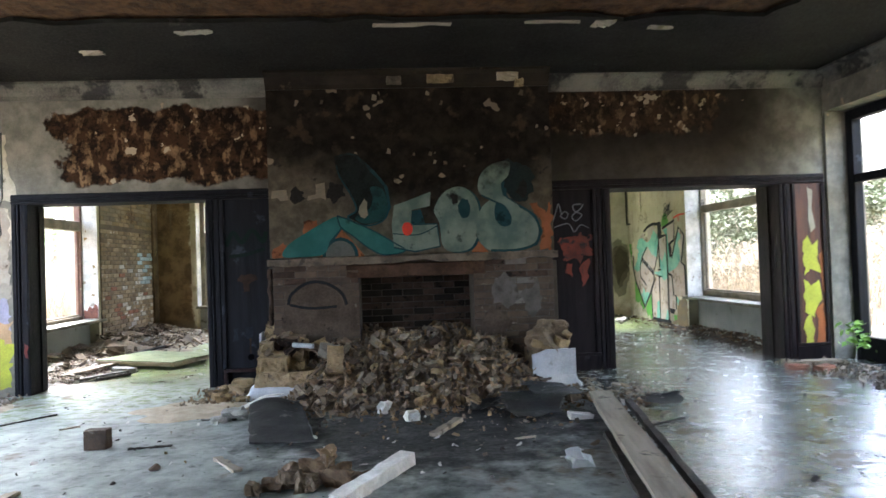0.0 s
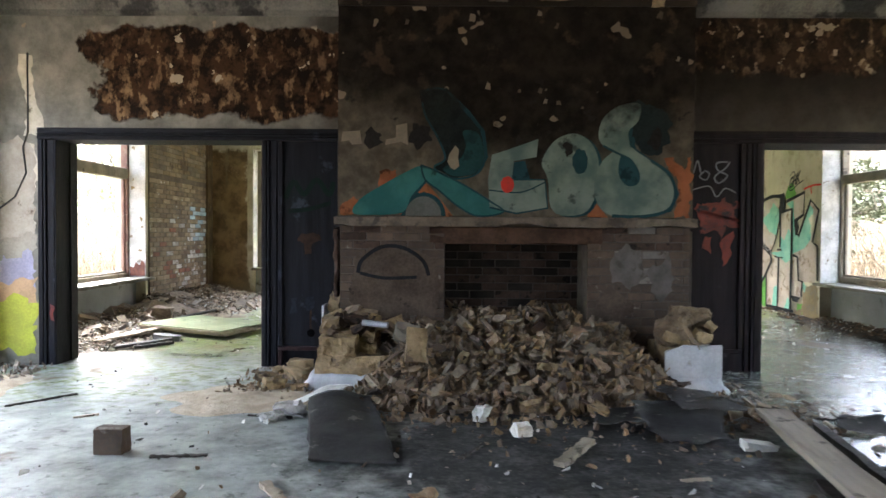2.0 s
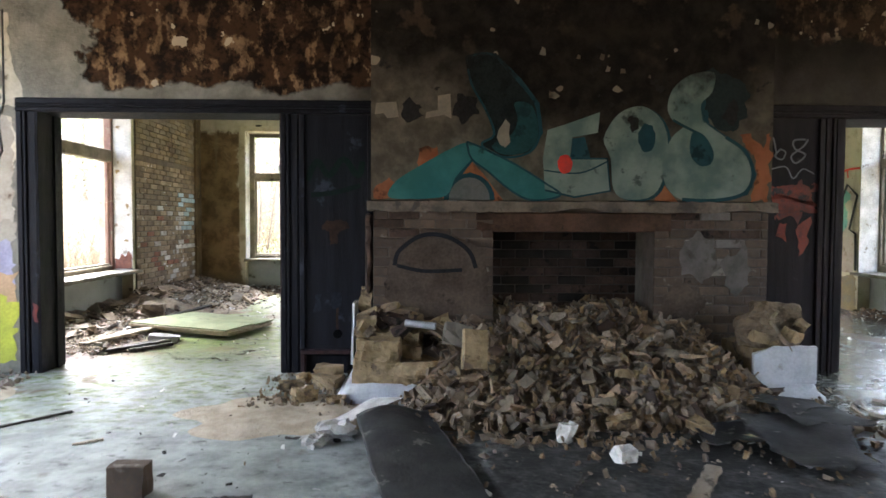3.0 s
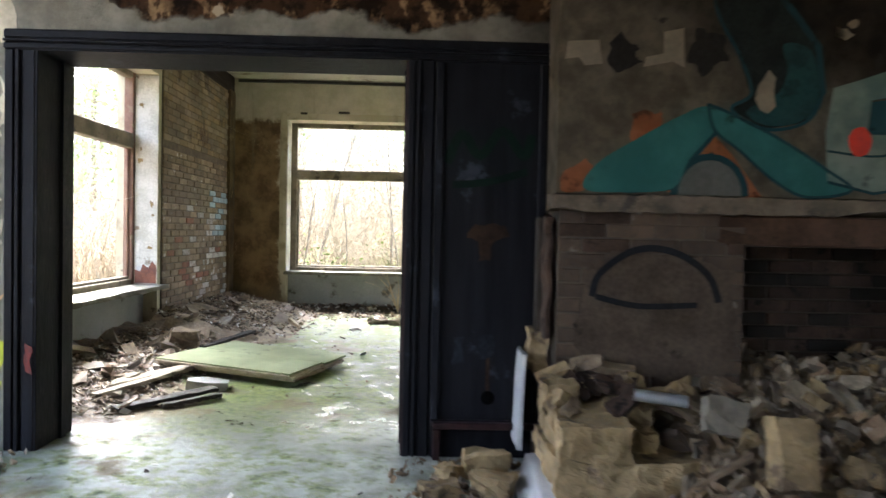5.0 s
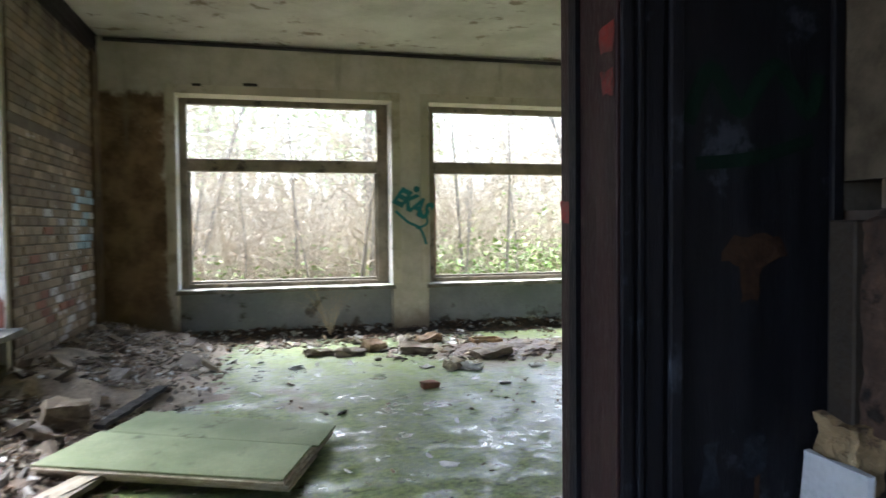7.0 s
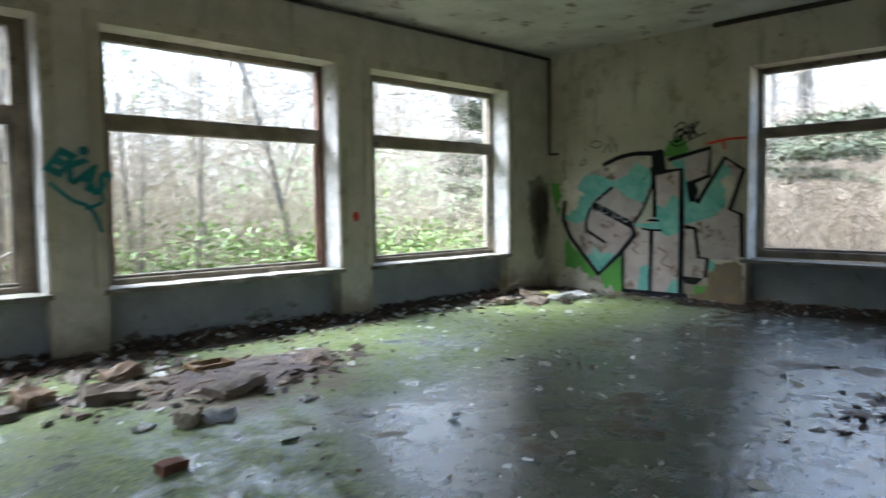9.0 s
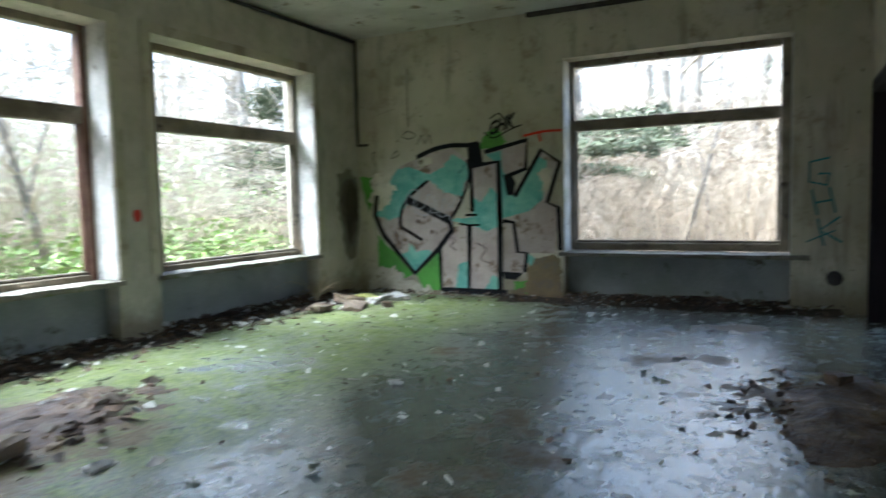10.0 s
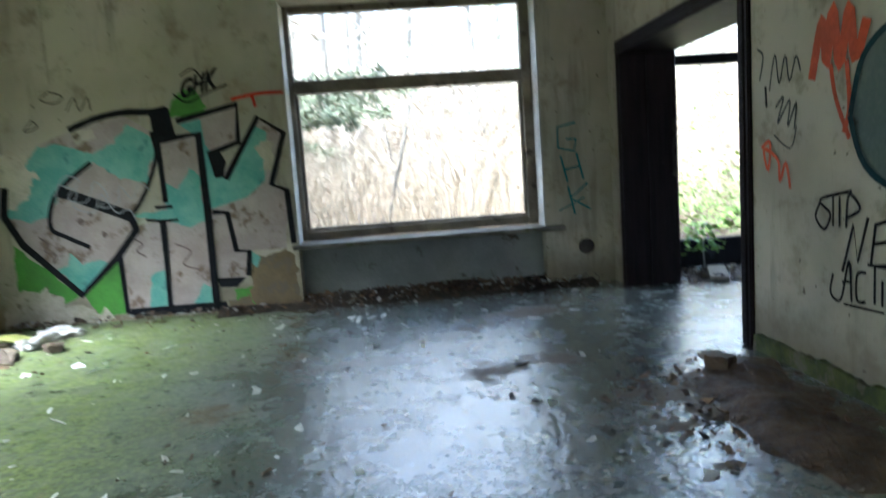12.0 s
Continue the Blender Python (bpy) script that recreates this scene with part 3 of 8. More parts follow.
def pierced(axis, u0, u1, z0, z1, d0, d1, holes):
    """A wall in the plane of u and z, from depth d0 to d1, with openings (ua, ub, za, zb) through it. axis: 'x' runs along x, 'y' along y."""
    bm = bmesh.new()
    us = sorted({u0, u1, *(h for o in holes for h in o[:2])})
    zs = sorted({z0, z1, *(h for o in holes for h in o[2:])})
    us, zs = [u for u in us if u0 <= u <= u1], [z for z in zs if z0 <= z <= z1]

    def solid(i, j):
        if not (0 <= i < len(us) - 1 and 0 <= j < len(zs) - 1):
            return False
        u, z = (us[i] + us[i + 1]) / 2, (zs[j] + zs[j + 1]) / 2
        return not any(a < u < b and c < z < d for a, b, c, d in holes)

    def put(u, d, z):
        return bm.verts.new((u, d, z) if axis == "x" else (d, u, z))

    def quad(*pts):
        bm.faces.new([put(*p) for p in pts])

    for i in range(len(us) - 1):
        for j in range(len(zs) - 1):
            if not solid(i, j):
                continue
            a, b, c, d = us[i], us[i + 1], zs[j], zs[j + 1]
            quad((a, d0, c), (b, d0, c), (b, d0, d), (a, d0, d))
            quad((a, d1, c), (a, d1, d), (b, d1, d), (b, d1, c))
            for di, dj, p, q in ((-1, 0, (a, c), (a, d)), (1, 0, (b, d), (b, c)), (0, -1, (b, c), (a, c)), (0, 1, (a, d), (b, d))):
                if not solid(i + di, j + dj):
                    quad((p[0], d0, p[1]), (p[0], d1, p[1]), (q[0], d1, q[1]), (q[0], d0, q[1]))
    bmesh.ops.remove_doubles(bm, verts=bm.verts, dist=1e-5)
    bmesh.ops.recalc_face_normals(bm, faces=bm.faces)
    return bm


def setting(name, bm, material, label, category):
    return tagged(part(name, bm, material), label, category, kind="structure")


# ---- plan ----
WEST, EAST, NORTH, MID0, MID1 = -4.65, 5.50, 15.15, 8.60, 9.07
HALL_W, HALL_E, HALL_S = -4.42, 5.72, -2.2
CEIL = 3.50
DOORS = [(-3.79, -1.81, 2.17), (2.98, 5.09, 2.17)]
BAYS = [(-3.82, -1.29), (-0.83, 1.64), (2.09, 4.55)]

ground = bmesh.new()
gx = [-400, -60, -20, -12, -9, -7, -5.6, 6.3, 8, 11, 15, 22, 60, 400]
gy = [-400, -60, -10, -3, 6, 16.0, 18, 21, 26, 34, 60, 400]
grid = {}
for i, x in enumerate(gx):
    for j, y in enumerate(gy):
        far = max(-5.6 - x, x - 6.3, y - 16.0, -3 - y, 0)
        grid[i, j] = ground.verts.new((x, y, -0.16 if far < 0.1 else -0.14 + (0.12 if x - 6.3 >= far - 0.01 else 0.05) * min(far, 22) + rnd.uniform(-0.06, 0.06)))
for i in range(len(gx) - 1):
    for j in range(len(gy) - 1):
        ground.faces.new((grid[i, j], grid[i + 1, j], grid[i + 1, j + 1], grid[i, j + 1]))
setting("ground", ground, GROUND, "brown woodland floor with leaf litter", "ground")

setting("floor", boxed(-5.1, 6.2, HALL_S - 0.4, 15.62, -0.15, 0.0), FLOOR, "wet grey concrete floor with green moss and soot", "floor")
north = setting("wall_north", pierced("x", -5.1, 5.95, 0, 3.6, NORTH, 15.62, [(a, b, -1, 2.88) for a, b in BAYS]), CORNER, "stained cream plaster wall with three window bays", "wall")
setting("wall_west", pierced("y", MID1, 15.15, 0, 3.6, -5.1, WEST, [(9.85, 12.38, -1, 2.90)]), CREAM, "damp plaster wall with a window and bare brick", "wall")
setting("wall_east", pierced("y", MID1, 15.15, 0, 3.6, EAST, 5.95, [(9.76, 12.20, -1, 2.90)]), CREAM, "stained cream wall with a window and graffiti", "wall")
holes = [(a - 0.03, b + 0.03, -1, t + 0.03) for a, b, t in DOORS]
mid = (MID0 + MID1) / 2
setting("wall_middle_front", pierced("x", -5.1, 6.12, 0, 3.6, MID0, mid, holes + [(-0.05, 1.26, -1, 1.20)]), HALL, "sooty grey plaster wall with a scorched bare patch", "wall")
back_wall = pierced("x", -5.1, 6.12, 0, 3.6, mid + 0.001, MID1, holes + [(-1.2, -1.1, 3.59, 3.6)])
for v in back_wall.verts:
    if v.co.x < -1.15 and v.co.y > mid + 0.01:
        v.co.y = 8.93
setting("wall_middle_back", back_wall, CREAM, "cream plaster wall covered with sprayed tags", "wall")
# the southern opening in each side wall is unseen, added for daylight
setting("wall_hall_west", pierced("y", HALL_S, MID0, 0, 3.6, -5.1, HALL_W, [(4.7, 8.35, 0.0, 3.05), (0.4, 3.9, 0.0, 3.05)]), HALL, "sooty plaster wall with tall window openings", "wall")
setting("wall_hall_east", pierced("y", HALL_S, MID0, 0, 3.6, HALL_E, 6.2, [(4.9, 8.56, 0.0, 3.05), (0.6, 4.3, 0.0, 3.05)]), HALL, "sooty plaster wall with tall window openings", "wall")
setting("wall_hall_south", boxed(-5.1, 6.12, HALL_S - 0.4, HALL_S, 0, 3.6), HALL, "plain sooty plaster wall behind the walker", "wall")

# ceilings: the hall's plaster has come down in the middle
hall_ceiling = pierced("x", -5.1, 6.12, HALL_S - 0.4, MID0, CEIL + 0.05, CEIL + 0.09, [(-3.2, 3.95, 2.2, 6.66)])
for v in hall_ceiling.verts:
    v.co = Vector((v.co.x, v.co.z, v.co.y))
cuts = [e for e in hall_ceiling.edges if e.calc_length() > 1.0 and all(-3.3 < v.co.x < 4.05 and 2.1 < v.co.y < 6.76 for v in e.verts)]
bmesh.ops.subdivide_edges(hall_ceiling, edges=cuts, cuts=24)
for v in hall_ceiling.verts:
    if -3.3 < v.co.x < 4.05 and 2.1 < v.co.y < 6.76:
        n = noise.noise_vector(Vector((v.co.x * 2.2, v.co.y * 2.2, 0)))
        v.co += Vector((0.22 * n.x, 0.22 * n.y, 0))
bmesh.ops.recalc_face_normals(hall_ceiling, faces=hall_ceiling.faces)
setting("ceiling_hall", hall_ceiling, SOOTY_CEILING, "blackened plaster ceiling, fallen down in the middle", "ceiling")
raw = bmesh.new()
bmesh.ops.create_grid(raw, x_segments=60, y_segments=44, size=0.5, matrix=Matrix.LocRotScale((0.4, 4.3, CEIL + 0.12), None, (8.0, 5.4, 1)))
for v in raw.verts:
    v.co.z += 0.035 * noise.noise(v.co * 3.1) - 0.01 * abs(math.sin(v.co.x * 14))
setting("ceiling_laths", raw, RAW_CEILING, "scorched brown reed mat above fallen plaster", "ceiling")
setting("ceiling_slab", boxed(-5.1, 6.2, HALL_S - 0.4, 15.62, CEIL + 0.19, CEIL + 0.45), SOOTY_CEILING, "concrete slab above both rooms", "ceiling")
setting("ceiling_back_room", boxed(WEST, EAST, 8.90, NORTH, CEIL - 0.015, CEIL + 0.05), PALE_CEILING, "pale flaking plaster ceiling with brown stains", "ceiling")


def cornice(name, line, mat=None):
    """A coved strip along the top of a wall; line: (start, end, outward)."""
    bm = bmesh.new()
    (x0, y0), (x1, y1), (nx, ny) = line
    profile = [(0, 0), (0.025, 0.0), (0.03, 0.05), (0.075, 0.135), (0.14, 0.165), (0.14, 0.19), (0, 0.19)]
    a = [bm.verts.new((x0 + nx * d, y0 + ny * d, CEIL + 0.048 - 0.19 + h)) for d, h in profile]
    b = [bm.verts.new((x1 + nx * d, y1 + ny * d, CEIL + 0.048 - 0.19 + h)) for d, h in profile]
    for k in range(len(profile)):
        m = (k + 1) % len(profile)
        bm.faces.new((a[k], b[k], b[m], a[m]))
    bm.faces.new(a[::-1])
    bm.faces.new(b)
    bmesh.ops.recalc_face_normals(bm, faces=bm.faces)
    return setting(name, bm, mat or CORNICE, "coved plaster cornice, pale where soot has flaked", "cornice")


BR0, BR1, BRY = -1.03, 2.21, 8.30
cornice("trim_cornice_1", ((HALL_W, MID0 - 0.002), (BR0 - 0.002, MID0 - 0.002), (0, -1)))
cornice("trim_cornice_2", ((BR1 + 0.002, MID0 - 0.002), (HALL_E, MID0 - 0.002), (0, -1)))
cornice("trim_cornice_3", ((BR0 - 0.002, BRY - 0.002), (BR1 + 0.002, BRY - 0.002), (0, -1)), BURNT_CORNICE)
cornice("trim_cornice_4", ((HALL_E - 0.002, HALL_S), (HALL_E - 0.002, MID0 - 0.145), (-1, 0)))
cornice("trim_cornice_5", ((HALL_W + 0.002, HALL_S), (HALL_W + 0.002, MID0 - 0.145), (1, 0)))


# ---- windows ----
def window(name, width, z0, z1, t0, t1, left, right, label, red=False):
    """A wooden window with a transom, no glass left. It stands in the plane x, z with its base corner at the origin; width of the bay."""
    w = tagged(new(name), label, "window", kind="structure")
    D = 0.10

    def bar(kind, x0, x1, a, b, y0=0.0, y1=D, mat=WINDOW_WOOD):
        bm = boxed(x0, x1, y0, y1, a, b, bevel=0.008)
        return part(kind, bm, mat, w)

    bar("frame_post", 0, left, z0 - 0.09, z1 + 0.10)
    bar("frame_post", width - right, width, z0 - 0.09, z1 + 0.10, mat=RED_WOOD if red else WINDOW_WOOD)
    bar("frame_head", left + 0.002, width - right - 0.002, z1, z1 + 0.10)
    bar("frame_foot", left + 0.002, width - right - 0.002, z0 - 0.09, z0)
    bar("transom", left + 0.002, width - right - 0.002, t0, t1, -0.012, D)
    for x0, x1 in ((left + 0.003, left + 0.032), (width - right - 0.032, width - right - 0.003)):
        bar("sash_stop", x0, x1, z0 + 0.032, t0 - 0.003, 0.035, 0.075, RED_WOOD if red else WINDOW_WOOD)
    bar("sash_stop", left + 0.003, width - right - 0.003, z0 + 0.002, z0 + 0.03, 0.03, 0.08)
    return w


Z0, Z1, T0, T1 = 0.655, 2.83, 2.01, 2.165
for n, ((a, b), (gl, gr)) in enumerate(zip(BAYS, ((-3.70, -1.46), (-0.67, 1.545), (2.40, 4.50)))):
    w = window(f"window_{n + 1}", b - a, Z0, Z1 - 0.02, T0, T1, gl - a - 0.02, b - gr - 0.02 if n < 2 else 0.06, "weathered brown wooden window frame without glass", red=n == 1)
    w.matrix_world = pose(a, 15.43, 0)
w = window("window_4", 2.44, 0.70, 2.83, 2.06, 2.19, 0.06, 0.11, "weathered brown wooden window frame without glass")
w.matrix_world = pose(5.77, 12.20, 0, 0, 0, -90)
w = window("window_5", 2.53, 0.66, 2.84, 2.08, 2.24, 0.10, 0.06, "weathered window frame with red-primed post, without glass", red=True)
w.matrix_world = pose(-4.90, 9.85, 0, 0, 0, 90)


def dado(name, x0, x1, y0, y1):
    setting(name, boxed(x0, x1, y0, y1, 0.0, 0.555), GREY_PAINT, "grey painted parapet under a window", "wall")


for n, (a, b) in enumerate(BAYS):
    dado(f"wall_parapet_{n + 1}", a + 0.001, b - 0.001, 15.33, 15.60)
dado("wall_parapet_4", 5.67, 5.93, 9.762, 12.198)
dado("wall_parapet_5", -5.08, -4.80, 9.852, 12.378)


def sill(name, x0, x1, y0, y1):
    bm = bmesh.new()
    nx, ny = (22, 3) if x1 - x0 > y1 - y0 else (3, 22)
    box(bm, x0, x1, y0, y1, 0.555, 0.60)
    long = [e for e in bm.edges if (e.verts[0].co - e.verts[1].co).length > 1]
    bmesh.ops.subdivide_edges(bm, edges=long, cuts=20, use_grid_fill=True)
    for v in bm.verts:
        v.co += Vector((rnd.uniform(-0.012, 0.012), rnd.uniform(-0.012, 0.012), rnd.uniform(-0.006, 0.003)))
    return tagged(part(name, bm, SILL), "worn cement window sill with moss and dirt", "window sill", kind="structure")


for n, (a, b) in enumerate(BAYS):
    sill(f"window_sill_{n + 1}", a - 0.02, b + 0.02, 15.10, 15.50)
sill("window_sill_4", 5.42, 5.86, 9.58, 12.24)
sill("window_sill_5", -4.98, -4.54, 9.80, 12.46)


# white flaking lining of the window reveals
def lining(name, x0, x1, y0, y1, z0=0.60, z1=2.88):
    setting(name, boxed(x0, x1, y0, y1, z0, z1), REVEAL, "flaking white plaster of a window reveal", "wall")


for n, (a, b) in enumerate(BAYS):
    lining(f"trim_reveal_{2 * n + 1}", b - 0.012, b + 0.0, 15.148, 15.428)
    lining(f"trim_reveal_{2 * n + 2}", a, a + 0.012, 15.148, 15.428)
lining("trim_reveal_7", 5.498, 5.768, 12.188, 12.20)
lining("trim_reveal_8", 5.498, 5.768, 9.76, 9.772)
lining("trim_reveal_9", -4.895, -4.648, 12.366, 12.38)


def architrave(n, x0, x1, z1, y, out):
    """Flat raised plaster band round a window bay."""
    bm = bmesh.new()
    d0, d1 = sorted((y, y + 0.02 * out))
    box(bm, x0 - 0.1, x0, d0, d1, 0.62, z1 + 0.1)
    box(bm, x1, x1 + 0.1, d0, d1, 0.62, z1 + 0.1)
    box(bm, x0, x1, d0, d1, z1, z1 + 0.1)
    return bm


for n, (a, b) in enumerate(BAYS):
    setting(f"trim_architrave_{n + 1}", architrave(n, a, b, 2.88, NORTH - 0.001, -1), CREAM, "raised plaster band round a window", "trim")


# tall dark garden windows of the hall
def garden_window(name, y0, y1, x, label):
    w = tagged(new(name), label, "window", kind="structure")
    bars = [("frame_post", y0, y0 + 0.13, 0.0, 3.04), ("frame_post", y1 - 0.12, y1, 0.0, 3.04), ("frame_head", y0 + 0.132, y1 - 0.122, 2.92, 3.04),
            ("transom", y0 + 0.132, y1 - 0.122, 2.15, 2.25), ("bottom_rail", y0 + 0.132, y1 - 0.122, 0.0, 0.28), ("mullion", (y0 + y1) / 2 - 0.25, (y0 + y1) / 2 - 0.16, 0.282, 2.148)]
    for kind, a, b, c, d in bars:
        part(kind, boxed(x - 0.06, x + 0.06, a, b, c, d, bevel=0.008), DARK_WOOD, w)
    return w


garden_window("window_6", 4.9, 8.56, 6.04, "tall dark-painted garden window without glass")
# unseen window, added to let more daylight in from the east
garden_window("window_7", 0.6, 4.3, 6.04, "tall dark-painted garden window without glass")
garden_window("window_8", 4.7, 8.35, -4.85, "tall dark-painted garden window without glass")
# unseen window, added to let more daylight in from the west
garden_window("window_9", 0.4, 3.9, -4.85, "tall dark-painted garden window without glass")


# ---- door openings with panelling ----
def moulded(kind, parent, x0, x1, z0, z1, y, mat, out=-1, deep=0.045):
    """A casing board with stepped mouldings, standing before the wall."""
    bm = bmesh.new()
    up = z1 - z0 > x1 - x0
    steps = ((0.0, 1.0, 0.55), (0.06, 0.30, 0.85), (0.38, 0.50, 1.0), (0.58, 0.94, 0.75))
    for a, b, d in steps:
        if up:
            c = (x0 + a * (x1 - x0), x0 + b * (x1 - x0), z0, z1)
        else:
            c = (x0, x1, z0 + a * (z1 - z0), z0 + b * (z1 - z0))
        ys = sorted((y, y + out * deep * d))
        box(bm, c[0], c[1], *ys, c[2], c[3], bevel=0.004)
    return part(kind, bm, mat, parent)


def doorway(name, n, mat, label, outer0, outer1):
    x0, x1, top = DOORS[n]
    d = tagged(new(name), label, "door frame", kind="structure")
    y0, y1 = MID0 - 0.03, (MID1 if n else 8.93) + 0.02
    for a, b in ((x0 - 0.028, x0), (x1, x1 + 0.028)):
        bm = boxed(a, b, y0, y1, 0, top, bevel=0.004)
        part("jamb_lining", bm, MAROON if a == x1 and not n else mat, d)
    part("head_lining", boxed(x0 - 0.028, x1 + 0.028, y0, y1, top + 0.001, top + 0.028), mat, d, "dirty grey-brown underside")
    for a, b in ((x0 - 0.06, x0 - 0.045), (x1 + 0.045, x1 + 0.06)):
        part("door_stop", boxed(a + 0.05 if a < x0 else a - 0.062, b + 0.062 if a < x0 else b - 0.05, 8.80, 8.85, 0, top - 0.002), mat, d)
    moulded("casing_post", d, x0 - 0.18, x0 - 0.002, 0, top, MID0 - 0.001, mat)
    moulded("casing_post", d, x1 + 0.002, x1 + 0.16, 0, top, MID0 - 0.001, mat)
    moulded("casing_head", d, outer0, outer1, top + 0.002, top + 0.115, MID0 - 0.001, mat)
    rear = (MID1 if n else 8.93) + 0.001
    for a, b in ((x0 - 0.13, x0 - 0.002), (x1 + 0.002, x1 + 0.13)):
        moulded("casing_post_back", d, a, min(b, 5.49), 0, top, rear, mat, 1, 0.03)
    moulded("casing_head_back", d, x0 - 0.13, min(x1 + 0.13, 5.49), top + 0.002, top + 0.13, rear, mat, 1, 0.03)
    return d


doorway("door_frame_1", 0, DARK_WOOD, "blue-black painted door casing with scuffs, no door leaf", -3.97, BR0 - 0.003)
doorway("door_frame_2", 1, BROWN_DARK, "charred dark brown door casing, no door leaf", BR1 + 0.003, 5.68)


def panelling(name, x0, x1, mat, label, infill=None):
    """A dark timber panel with a raised border and a low skirting."""
    p = tagged(new(name), label, "wall panel", kind="structure")
    part("panel_board", boxed(x0 + 0.004, x1 - 0.004, MID0 - 0.022, MID0 - 0.002, 0, 2.168), infill or mat, p)
    for a, b in ((x0 + 0.004, x0 + 0.05), (x1 - 0.05, x1 - 0.004)):
        part("stile", boxed(a, b, MID0 - 0.046, MID0 - 0.024, 0.21, 2.166, bevel=0.006), mat, p)
    part("bottom_rail", boxed(x0 + 0.004, x1 - 0.004, MID0 - 0.05, MID0 - 0.024, 0.17, 0.208, bevel=0.006), mat, p)
    part("skirting", boxed(x0 + 0.004, x1 - 0.004, MID0 - 0.036, MID0 - 0.024, 0.0, 0.168), mat, p)
    return p


pl = panelling("panel_1", -1.65, BR0, DARK_WOOD, "blue-black painted timber wall panel with scuffs and a round hole")
hole = bmesh.new()
tube(hole, [(-1.33, 8.577, 0.33), (-1.33, 8.569, 0.33)], 0.038, 18)
part("pipe_hole", hole, plain("black_void", (0.0012, 0.0012, 0.0012), (0.0025, 0.0025, 0.0025), spec=0.02), pl, "black round hole")
for a, b, c, d in ((-1.63, BR0 - 0.02, 0.17, 0.205), (-1.63, -1.59, 0.0, 0.168), (BR0 - 0.06, BR0 - 0.02, 0.0, 0.168)):
    part("foot_frame", boxed(a, b, MID0 - 0.10, MID0 - 0.052, c, d, bevel=0.005), MAROON, pl, "dark red-brown foot frame")
panelling("panel_2", BR1, 2.80, BROWN_DARK, "charred purple-brown timber wall panel with sprayed paint")
panelling("panel_3", 5.25, 5.68, BROWN_DARK, "half-burnt timber wall panel, bare red wood showing", RUSSET)


# ---- chimney breast ----
FX0, FX1, FTOP = -0.05, 1.26, 1.20
breast = tagged(new("chimney_breast"), "sooty plastered chimney breast above a broken brick fireplace", "fireplace", kind="structure")
part("plaster_front", boxed(BR0, BR1, BRY, MID0 - 0.003, 1.452, CEIL + 0.045), BREAST, breast, "burnt grey plaster")
for cx, cw, cz, m in ((1.72, 0.24, 3.455, SAND), (0.95, 0.30, 3.44, SANDSTONE), (0.42, 0.16, 3.43, MORTAR), (1.86, 0.10, 3.39, SANDSTONE)):
    part("plaster_chip", rough_box(bmesh.new(), pose(cx, BRY - 0.052 - (cz - 3.39) * 0.55, cz, 28, 0, 0), (cw, 0.012, 0.09), 0.010, 3), m, breast, "pale plaster where soot has flaked off")
core = pierced("x", BR0 + 0.02, BR1 - 0.02, 0, 1.36, BRY + 0.008, MID0 - 0.003, [(FX0, FX1, -1, FTOP)])
brick_core = part("brick_core", core, DARK_MORTAR, breast)
hearth_back = part("hearth_back", boxed(FX0 - 0.1, FX1 + 0.1, 8.80, 8.832, 0, 1.30), DARK_MORTAR, breast)
part("lintel", boxed(FX0 - 0.14, FX1 + 0.14, BRY - 0.002, BRY + 0.06, FTOP + 0.002, 1.358, bevel=0.01), plain("scorched_lintel", (0.030, 0.017, 0.011), (0.085, 0.048, 0.031), 4.0, c=(0.02, 0.016, 0.013), c_from=0.56, c_scale=5, vary=0, spec=0.13), breast, "soot-red brick lintel")
shelf = bmesh.new()
box(shelf, BR0 - 0.03, BR1 + 0.03, BRY - 0.06, BRY + 0.10, 1.362, 1.448)
bmesh.ops.subdivide_edges(shelf, edges=[e for e in shelf.edges if e.calc_length() > 1], cuts=46, use_grid_fill=True)
for v in shelf.verts:
    if v.co.y < BRY:
        k = noise.noise(Vector((v.co.x * 2.3, 0, 4)))
        v.co.y += 0.035 * max(0, k + 0.1) + rnd.uniform(-0.006, 0.006)
        v.co.z += rnd.uniform(-0.008, 0.004) + (0.05 * max(0, k) if v.co.z < 1.4 else 0)
part("mantel_shelf", shelf, plain("chipped_mantel", (0.060, 0.045, 0.031), (0.155, 0.122, 0.086), 5.0, c=(0.045, 0.034, 0.026), c_from=0.55, c_scale=5, vary=0), breast, "chipped plaster mantel shelf")
for sx in (BR0 - 0.06, BR1 + 0.004):
    part("side_batten", boxed(sx, sx + 0.055, 8.46, 8.56, 0.55, 1.33, bevel=0.006), plain("old_batten", (0.02, 0.015, 0.01), (0.05, 0.037, 0.024), 5), breast)


